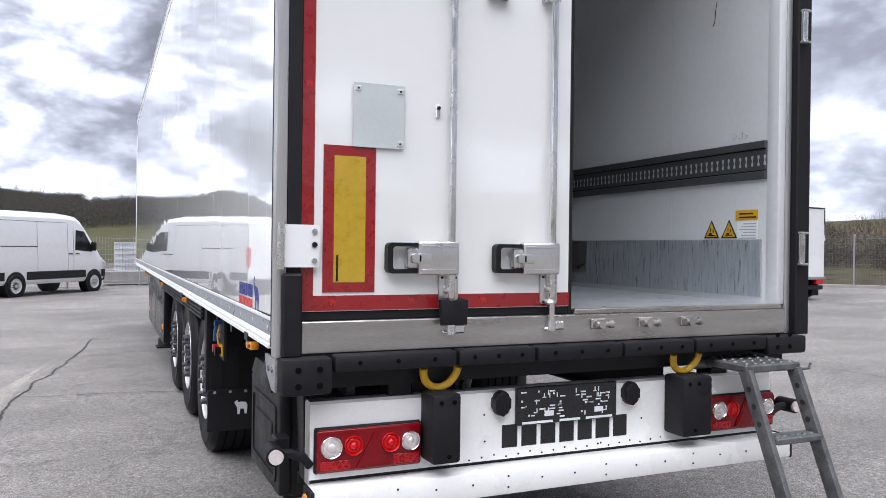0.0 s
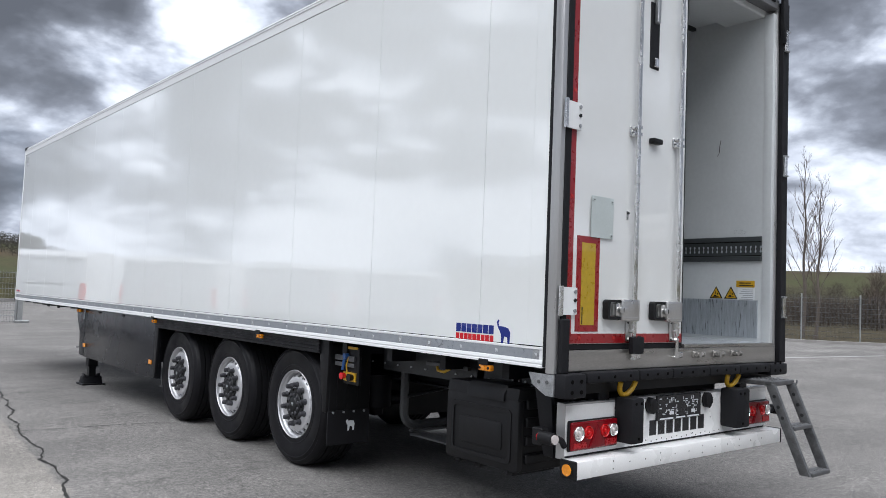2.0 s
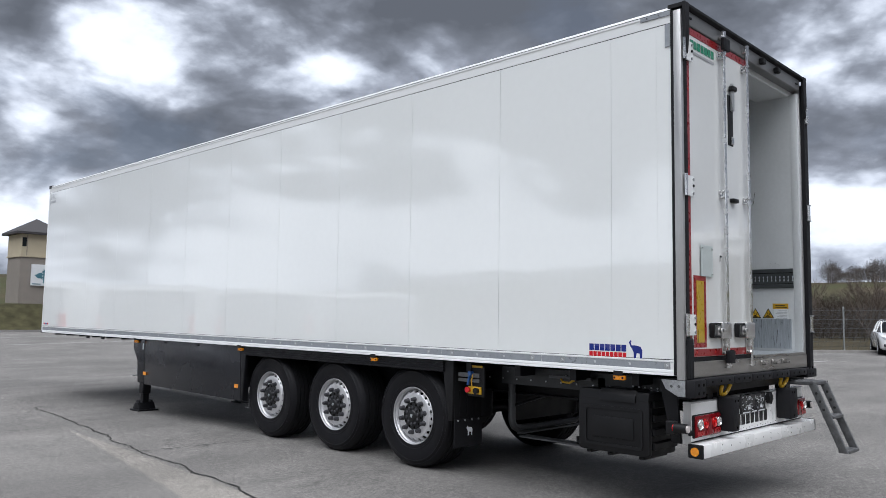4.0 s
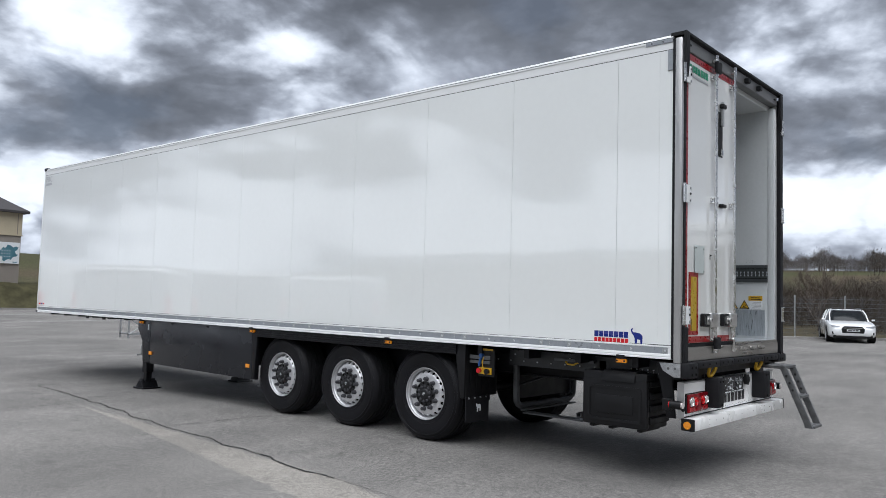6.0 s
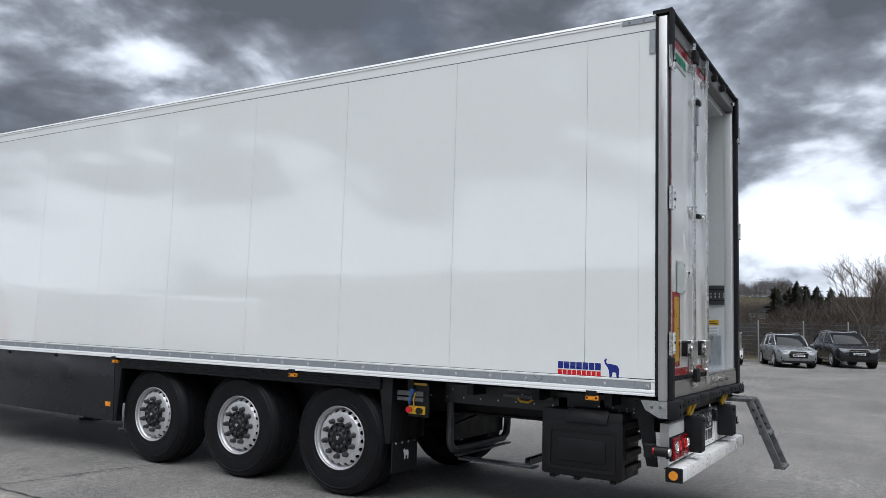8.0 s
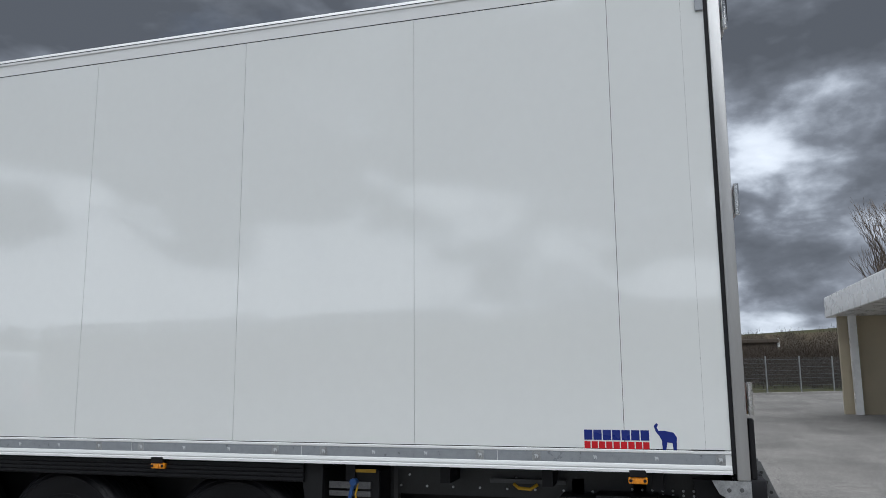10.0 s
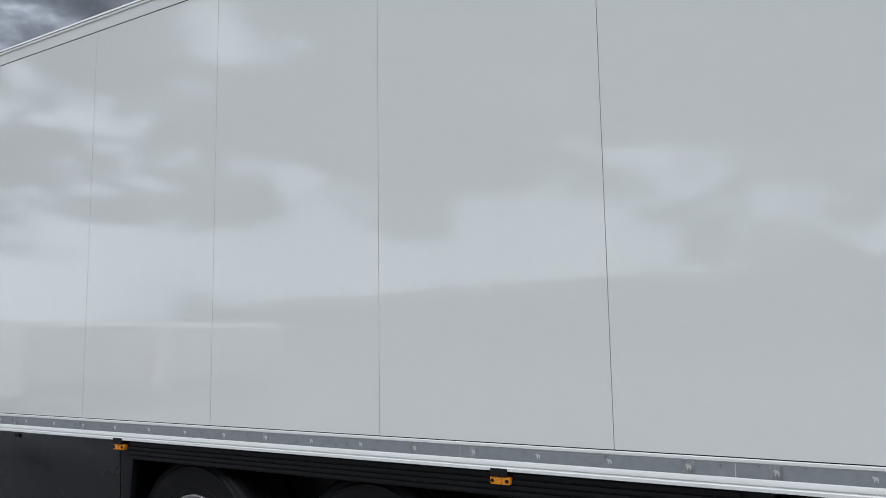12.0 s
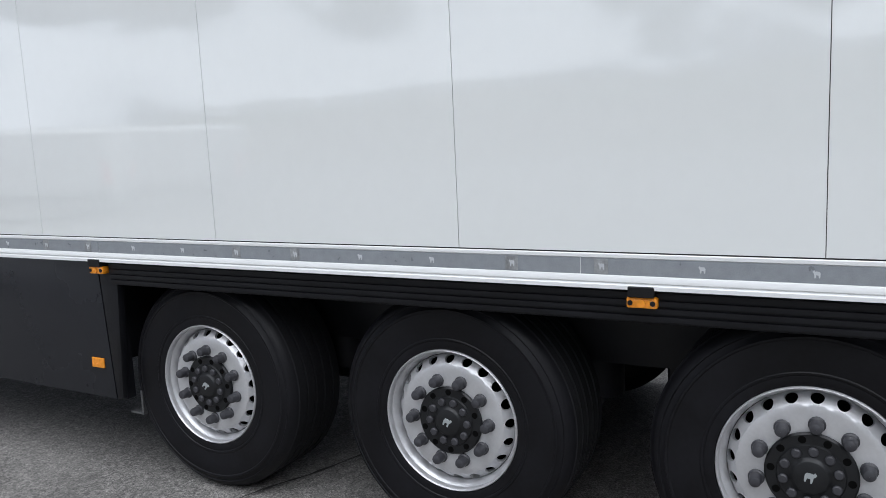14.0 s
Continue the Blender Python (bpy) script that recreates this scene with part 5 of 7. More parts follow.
# landing legs
for x in (0.255, 2.12):
    gz = rise(x, 9.55)
    part("landing_leg", bx(x, 9.48, 0.24, x + 0.14, 9.62, 1.12, bevel=0.01), M_CHASSIS, trailer, "black landing leg")
    part("leg_inner", bx(x + 0.02, 9.50, gz + 0.12, x + 0.12, 9.60, 0.30, bevel=0.006), M_CHASSIS, trailer)
    part("leg_shoe", pr([(9.42, gz + 0.001), (9.68, gz + 0.001), (9.66, gz + 0.05), (9.60, gz + 0.13), (9.50, gz + 0.13), (9.44, gz + 0.05)], "x", x - 0.07, x + 0.21, bevel=0.008), M_CHASSIS, trailer)
for x in (0.255, 2.12):
    gz = rise(x, 9.55)
    part("shoe_plate", bx(x - 0.10, 9.385, gz, x + 0.24, 9.715, gz + 0.028, bevel=0.008), M_CHASSIS, trailer)
    for dx in (-0.045, 0.165):
        part("shoe_cheek", pr([(9.46, gz + 0.03), (9.64, gz + 0.03), (9.60, gz + 0.17), (9.50, gz + 0.17)], "x", x + dx, x + dx + 0.02, bevel=0.004), M_CHASSIS, trailer)
    part("shoe_pin", cy((x - 0.06, 9.55, gz + 0.13), (x + 0.20, 9.55, gz + 0.13), 0.018, seg=12), M_NUT, trailer)
part("leg_brace", bx(0.43, 9.53, 0.62, 2.12, 9.57, 0.68), M_CHASSIS, trailer)
bm = bmesh.new()
tube(bm, [(0.30, 9.44, 0.72), (0.16, 9.42, 0.72), (0.12, 9.42, 0.70), (0.12, 9.42, 0.55), (0.05, 9.42, 0.55)], 0.012, 8)
part("leg_crank", bm, M_GALV, trailer)
# front lower details
for y in (10.75, 11.4):
    part("lashing_hook", bx(0.09, y, 1.085, 0.12, y + 0.09, 1.14, bevel=0.006), M_CHASSIS, trailer)
part("coupling_plate", bx(0.5, 10.6, 1.118, 2.1, 13.2, 1.138), M_CHASSIS, trailer)


# ================= the surroundings =================
def yard_edge(y):
    return max(26.3 + 0.7 * (15.6 - y), 22.0)


def island_mat(name, c0, c1, rough=0.9):
    m = bpy.data.materials.new(name)
    m.use_nodes = True
    nt = m.node_tree
    p = nt.nodes["Principled BSDF"]
    p.inputs["Roughness"].default_value, p.inputs["Specular IOR Level"].default_value = rough, 0.15
    gnode = nt.nodes.new("ShaderNodeNewGeometry")
    r = nt.nodes.new("ShaderNodeValToRGB")
    r.color_ramp.elements[0].color, r.color_ramp.elements[1].color = (*c0, 1), (*c1, 1)
    nt.links.new(gnode.outputs["Random Per Island"], r.inputs[0])
    nt.links.new(r.outputs[0], p.inputs["Base Color"])
    return m


def land_mat():
    m = bpy.data.materials.new("winter_fields")
    m.use_nodes = True
    nt = m.node_tree
    p = nt.nodes["Principled BSDF"]
    p.inputs["Roughness"].default_value, p.inputs["Specular IOR Level"].default_value = 0.95, 0.1
    t = nt.nodes.new("ShaderNodeTexCoord")

    def noise_ramp(scale, detail, stops):
        n = nt.nodes.new("ShaderNodeTexNoise")
        n.inputs["Scale"].default_value, n.inputs["Detail"].default_value = scale, detail
        nt.links.new(t.outputs["Object"], n.inputs["Vector"])
        r = nt.nodes.new("ShaderNodeValToRGB")
        r.color_ramp.elements[0].position, r.color_ramp.elements[0].color = stops[0][0], (*stops[0][1], 1)
        r.color_ramp.elements[1].position, r.color_ramp.elements[1].color = stops[-1][0], (*stops[-1][1], 1)
        for pos, c in stops[1:-1]:
            r.color_ramp.elements.new(pos).color = (*c, 1)
        nt.links.new(n.outputs["Fac"], r.inputs[0])
        return r.outputs[0]

    field = noise_ramp(0.006, 3, [(0.40, (0.060, 0.052, 0.034)), (0.50, (0.058, 0.064, 0.032)), (0.58, (0.080, 0.066, 0.046))])
    grass = noise_ramp(1.4, 8, [(0.30, (0.6, 0.6, 0.6)), (0.70, (1.35, 1.3, 1.2))])
    x = nt.nodes.new("ShaderNodeMix")
    x.data_type, x.blend_type = "RGBA", "MULTIPLY"
    x.inputs["Factor"].default_value = 1.0
    nt.links.new(field, x.inputs["A"])
    nt.links.new(grass, x.inputs["B"])
    nt.links.new(x.outputs["Result"], p.inputs["Base Color"])
    return m


ELEV = [(-180, 4.4), (-140, 4.0), (-110, 3.0), (-95, 2.5), (-86, 2.5), (-80, 2.6), (-74, 2.75), (-62, 2.6), (-50, 2.15), (-30, 2.2), (-14, 2.3), (-6, 2.75), (-2, 2.95), (1, 2.75), (4, 2.65), (6, 2.85), (8, 3.35), (9.5, 3.1), (11, 2.5), (14, 1.9), (20, 1.5), (29, 1.3), (38, 1.8), (47, 2.7), (59, 3.4), (74, 3.9), (90, 4.5), (105, 4.7), (150, 4.5), (180, 4.4)]


def ridge(x, y):
    yaw = math.degrees(math.atan2(-x, y))
    for (a, ea), (b, eb) in zip(ELEV[:-1], ELEV[1:]):
        if a <= yaw <= b:
            e = ea + (eb - ea) * (yaw - a) / (b - a)
            return e + 0.06 * math.sin(radians(yaw * 17.0 + 40))
    return 3.5


def land(x, y):
    r = math.hypot(x, y)
    f = max(0.0, min(1.0, (r - 75.0) / 345.0))
    f = f * f * (3 - 2 * f)
    return rise(x, y) - 0.06 + f * 420.0 * math.tan(radians(ridge(x, y)))


bm = bmesh.new()
RS = [0, 12, 24, 36, 48, 60, 75, 95, 120, 150, 185, 225, 270, 320, 370, 420, 600, 1000, 1800, 3200]
NA = 240
rings = []
for r in RS[1:]:
    rings.append([bm.verts.new((r * math.sin(2 * math.pi * k / NA), r * math.cos(2 * math.pi * k / NA), 0)) for k in range(NA)])
mid = bm.verts.new((0, 0, 0))
for v in bm.verts:
    far = math.hypot(v.co.x, v.co.y)
    v.co.z = land(v.co.x, v.co.y) - max(0.0, far - 420.0) * 0.02
for k in range(NA):
    bm.faces.new((mid, rings[0][k], rings[0][(k + 1) % NA]))
for a, b in zip(rings[:-1], rings[1:]):
    ring_join(bm, a, b)
tagged(new("ground", finish(bm, "ground", land_mat())), "winter grass and brown fields rising to low hills", "ground", kind="structure")

X0, Y0, Y1 = -60.0, -45.0, 54.0
bm = bmesh.new()
nx, ny = 71, 99
g = []
for j in range(ny + 1):
    y = Y0 + (Y1 - Y0) * j / ny
    xe = yard_edge(y)
    xs_ = [X0 + (-3.0 - X0) * i / 20 for i in range(20)] + [-3.0 + 0.15 * i for i in range(25)] + [0.75 + (xe - 0.75) * i / 26 for i in range(27)]
    g.append([bm.verts.new((x, y, rise(x, y))) for x in xs_])
for j in range(ny):
    for i in range(nx):
        bm.faces.new((g[j][i], g[j][i + 1], g[j + 1][i + 1], g[j + 1][i]))
edge = [g[0][i] for i in range(nx + 1)] + [g[j][nx] for j in range(1, ny + 1)] + [g[ny][i] for i in range(nx - 1, -1, -1)] + [g[j][0] for j in range(ny - 1, 0, -1)]
low = [bm.verts.new((v.co.x, v.co.y, v.co.z - 0.3)) for v in edge]
ring_join(bm, edge, low)
tagged(new("road", finish(bm, "road", M_YARD)), "worn grey yard paving with stains and cracks", "yard", kind="structure")


def ribbon(name, pts, width, material, jag=0.0, seed=1, lift=0.004, label="", category=""):
    """A strip lying on the paving; jag makes it wander like a crack."""
    rnd = random.Random(seed)
    line = []
    for (ax, ay), (bx_, by) in zip(pts[:-1], pts[1:]):
        n = max(1, int(math.hypot(bx_ - ax, by - ay) / (0.07 if jag else 1.0)))
        for k in range(n):
            line.append((ax + (bx_ - ax) * k / n, ay + (by - ay) * k / n))
    line.append(pts[-1])
    bm = bmesh.new()
    prev, off = None, 0.0
    for k, (x, y) in enumerate(line):
        ax, ay = line[max(k - 1, 0)]
        bx_, by = line[min(k + 1, len(line) - 1)]
        d = Vector((bx_ - ax, by - ay)).normalized()
        nrm = Vector((-d.y, d.x))
        off = off * 0.86 + rnd.uniform(-jag, jag)
        w = width * (rnd.uniform(0.35, 1.5) if jag else 1.0) / 2
        c = Vector((x, y)) + nrm * off
        a, b = c - nrm * w, c + nrm * w
        cur = (bm.verts.new((a.x, a.y, rise(a.x, a.y) + lift)), bm.verts.new((b.x, b.y, rise(b.x, b.y) + lift)))
        if prev:
            bm.faces.new((prev[0], cur[0], cur[1], prev[1]))
        prev = cur
    ob = new(name, finish(bm, name, material))
    return tagged(ob, label, category, kind="structure")


CR = [(-0.74, 11.3), (-0.83, 10.74), (-0.90, 9.75), (-1.02, 9.15), (-1.08, 8.2), (-1.15, 7.65), (-1.16, 7.45), (-1.33, 6.83), (-1.29, 6.42), (-1.40, 5.9), (-1.45, 5.3), (-1.43, 4.85), (-1.54, 4.45), (-1.53, 3.95), (-1.66, 3.2), (-1.68, 2.7), (-1.66, 2.45)]
ribbon("crack", CR, 0.022, M_CRACK, 0.022, 3, 0.006, "long tarry crack across the paving", "crack")
ribbon("crack", [(-1.66, 2.45), (-1.74, 1.6), (-1.85, 0.6)], 0.006, M_CRACK, 0.008, 31, 0.006, "hairline end of the long crack", "crack")
ribbon("crack", [(-1.40, 5.95), (-0.78, 5.71), (0.05, 5.40), (1.2, 4.95), (2.4, 4.4)], 0.018, M_CRACK, 0.010, 9, 0.012, "thin dark joint across the paving", "crack")
ribbon("crack", [(-8.0, 7.4), (-5.0, 6.75), (-3.2, 6.35)], 0.007, M_CRACK, 0.006, 12, 0.006, "thin dark joint across the paving", "crack")
ribbon("crack", [(7.95, 9.0), (7.9, 4.2), (7.88, 3.1), (7.84, -12.0)], 0.012, M_CRACK, 0.003, 14, 0.006, "thin dark joint across the paving", "crack")
ribbon("crack", [(-7.2, 9.4), (-3.5, 8.98), (-1.48, 8.68)], 0.020, M_CRACK, 0.010, 15, 0.014, "thin dark joint across the paving", "crack")
for a, b in (((3.5, 36.6), (16.0, 35.4)), ((8.0, 45.0), (22.0, 44.0)), ((15.0, 8.6), (24.0, 6.5))):
    ribbon("trim", [a, b], 0.12, M_LINE, 0, 1, 0.005, "worn white painted line on the yard", "road line")

# kerb along the far edge
bm = bmesh.new()
prev = None
for k in range(0, 62):
    y = -38.0 + k * 1.0
    x = yard_edge(y)
    z = rise(x, y)
    q = [(x - 0.02, z - 0.1), (x - 0.02, z + 0.11), (x + 0.14, z + 0.12), (x + 0.14, z - 0.1)]
    cur = [bm.verts.new((p[0], y, p[1])) for p in q]
    if prev:
        ring_join(bm, prev, cur)
    prev = cur
tagged(new("kerb", finish(bm, "kerb", M_KERB)), "grey concrete kerb along the yard edge", "kerb", kind="structure")
bm = bmesh.new()
box(bm, -58, 54.0, -0.25, 30, 54.25, 0.24)
tagged(new("kerb", finish(bm, "kerb", M_KERB)), "grey concrete kerb at the end of the yard", "kerb", kind="structure")

# ---- mesh fences ----
M_POST = mat("galvanised_post", (0.36, 0.37, 0.37), 0.5, 0.5, var=0.15)
M_WIRE = mat("grey_wire", (0.13, 0.135, 0.14), 0.55, 0.3, var=0.2)
M_WIREPALE = mat("pale_wire", (0.30, 0.31, 0.32), 0.5, 0.4, var=0.15)


def wire_panel(name, width, height, pitch, material, r=0.0045):
    verts, faces = [], []

    def bar(p, q, s):
        d, u, v = frame_of(Vector(q) - Vector(p))
        n = len(verts)
        for c in (p, q):
            for k in range(3):
                a = 2 * math.pi * k / 3
                verts.append(tuple(Vector(c) + (u * math.cos(a) + v * math.sin(a)) * s))
        for k in range(3):
            j = (k + 1) % 3
            faces.append((n + k, n + j, n + 3 + j, n + 3 + k))

    k = 0
    while k * pitch <= width:
        bar((k * pitch, 0, 0.03), (k * pitch, 0, height), r)
        k += 1
    z = 0.08
    while z < height:
        bar((0, 0.008, z), (width, 0.008, z), r * 2.0)
        bar((0, -0.008, z), (width, -0.008, z), r * 2.0)
        z += 0.2
    me = bpy.data.meshes.new(name)
    me.from_pydata(verts, [], faces)
    me.materials.append(material)
    return me


def fence(a, b, height, material, label, pitch=0.05, post_h=0.06, span=2.52):
    root = thing("fence", label, "fence", "yard fences")
    a, b = Vector(a), Vector(b)
    n = max(1, round((b - a).length / span))
    step = (b - a) / n
    ang = math.atan2(step.y, step.x)
    panel = wire_panel("wire_panel", step.length - 0.06, height, pitch, material)
    pm = bx(-0.03, -0.03, -0.1, 0.03, 0.03, height + post_h, bevel=0.006)
    post = finish(pm, "fence_post", M_POST)
    for k in range(n + 1):
        p = a + step * k
        z = rise(p.x, p.y) - 0.02
        ob = new("fence_post", post)
        ob.parent, ob.matrix_local = root, pose(p.x, p.y, z, 0, 0, math.degrees(ang))
        if k < n:
            z2 = rise(*(p + step)) - 0.02
            ob = new("wire_panel", panel)
            ob.parent = root
            tagged(ob, kind="stuff")
            ob.matrix_local = Matrix.Translation((p.x, p.y, z)) @ Matrix.Rotation(ang, 4, "Z") @ Matrix.Rotation(-math.atan2(z2 - z, step.length), 4, "Y") @ Matrix.Translation((0.03, -0.04, 0))
    return root


fence((23.43, 21.70), (46.37, -12.23), 2.0, M_WIRE, "dark welded wire fence on galvanised posts", span=2.275)
fence((-42.0, 29.2), (3.2, 29.2), 1.95, M_WIREPALE, "pale galvanised wire fence on posts", 0.1)
gate = thing("gate_post", "thick galvanised gate post beside the fence", "gate post")
part("post", bx(3.25, 29.1, rise(3, 26), 3.43, 29.28, rise(3, 26) + 1.35, bevel=0.01), M_POST, gate)
part("foot_plate", bx(3.18, 29.0, rise(3, 26) - 0.01, 3.65, 29.35, rise(3, 26) + 0.08, bevel=0.01), M_POST, gate)

# stack of white mesh crates behind the fence
M_CRATE = mat("white_crate", (0.62, 0.64, 0.66), 0.5, var=0.1)
stack_z = rise(0, 28) + 0.55
base = thing("pallet", "grey concrete block under the crates", "block")
part("block", bx(-0.6, 30.4, 0.0, 1.4, 31.8, stack_z, bevel=0.02), M_KERB, base)
crate = thing("crate", "white plastic crate in a stack", "crate", "crate stack")
bm = bmesh.new()
box(bm, -0.62, -0.5, 0, 0.62, 0.5, 0.03)
box(bm, -0.62, -0.5, 0.2, 0.62, 0.5, 0.225)
for k in range(11):
    x = -0.62 + 0.119 * k
    box(bm, x, -0.5, 0.03, x + 0.05, -0.47, 0.2)
    box(bm, x, 0.47, 0.03, x + 0.05, 0.5, 0.2)
box(bm, -0.55, -0.42, 0.03, 0.55, 0.42, 0.18)
part("crate_body", bm, M_CRATE, crate, smooth=0)
for k in range(5):
    copy_thing(crate, pose(0.42, 31.1, stack_z + 0.235 * k, 0, 0, 0))
for o in (*crate.children_recursive, crate):
    bpy.data.objects.remove(o)

# ---- vehicles ----
M_CARWHITE = mat("white_car_paint", (0.78, 0.79, 0.80), 0.15, var=0.03, coat=0.6, bump=0)
M_CARGREY = mat("silver_grey_car_paint", (0.22, 0.23, 0.24), 0.30, 0.35, var=0.03, coat=0.6, bump=0)
M_CARDARK = mat("dark_grey_car_paint", (0.018, 0.0185, 0.021), 0.22, 0.4, var=0.06, coat=0.6, bump=0)
M_HEADLAMP = mat("headlamp_glass", (0.55, 0.58, 0.62), 0.1, 0.3, var=0.2, coat=0.7)


def loft(bm, sections, close=True):
    prev = None
    for sec in sections:
        cur = [bm.verts.new(p) for p in sec]
        if prev:
            ring_join(bm, prev, cur)
        elif close:
            bm.faces.new(cur)
        prev = cur
    if close:
        bm.faces.new(prev)


def finer(rows, n=4):
    """Rows of numbers with smooth steps put between them (Catmull-Rom)."""
    out = []
    for k in range(len(rows) - 1):
        a, b, c, d = rows[max(k - 1, 0)], rows[k], rows[k + 1], rows[min(k + 2, len(rows) - 1)]
        for q in range(n):
            t_ = q / n
            out.append(tuple(0.5 * (2 * v + (w - u) * t_ + (2 * u - 5 * v + 4 * w - z) * t_ ** 2 + (3 * v - u - 3 * w + z) * t_ ** 3) for u, v, w, z in zip(a, b, c, d)))
    return out + [tuple(rows[-1])]


def hull(y, hw, zb, zt, crown=0.02):
    h = finer([(0.86 * hw, zb), (0.965 * hw, zb + 0.07), (0.985 * hw, zb + 0.2 * (zt - zb)), (hw, zb + 0.5 * (zt - zb)), (0.995 * hw, zb + 0.72 * (zt - zb)), (0.965 * hw, zb + 0.9 * (zt - zb)), (0.88 * hw, zt), (0.45 * hw, zt + crown)], 2)
    return [(x, y, z) for x, z in h] + [(-x, y, z) for x, z in reversed(h)]


def cab(y, wb, wtop, zb, zt):
    h = finer([(wb, zb), (wb * 0.5 + wtop * 0.5 + 0.015, (zb + zt) / 2), (wtop, zt - 0.04), (wtop * 0.86, zt)], 3)
    return [(x, y, z) for x, z in h] + [(-x, y, z) for x, z in reversed(h)]


def road_wheel(parent, x, y, r, side, spokes=5):
    w = tagged(new("wheel"), "")
    w.parent = parent
    bm = bmesh.new()
    lathe(bm, [(r * 0.64, 0.02), (r * 0.75, 0.0), (r * 0.93, 0.005), (r, 0.035), (r, 0.19), (r * 0.93, 0.22), (r * 0.64, 0.2)], (0, 0, 0), 28)
    part("tyre", bm, M_TYRE, w)
    bm = bmesh.new()
    lathe(bm, [(r * 0.66, 0.02), (r * 0.64, 0.005), (r * 0.58, 0.02), (r * 0.56, 0.05)], (0, 0, 0), 28)
    for k in range(spokes):
        a = 2 * math.pi * k / spokes
        c, s = math.cos(a), math.sin(a)
        q = [(r * 0.08, -0.035), (r * 0.6, -0.05), (r * 0.6, 0.05), (r * 0.08, 0.035)]
        f0 = [bm.verts.new((0.022, u * c - v * s, u * s + v * c)) for u, v in q]
        f1 = [bm.verts.new((0.05, u * c - v * s, u * s + v * c)) for u, v in q]
        bm.faces.new(f0)
        ring_join(bm, f0, f1)
    cyl(bm, (0.012, 0, 0), (0.05, 0, 0), r * 0.16, seg=14)
    part("rim", bm, M_RIM, w)
    part("brake", cy((0.06, 0, 0), (0.18, 0, 0), r * 0.62, seg=24), M_BLACK, w)
    w.matrix_local = pose(x, y, r, 0, 0, 0 if side < 0 else 180)


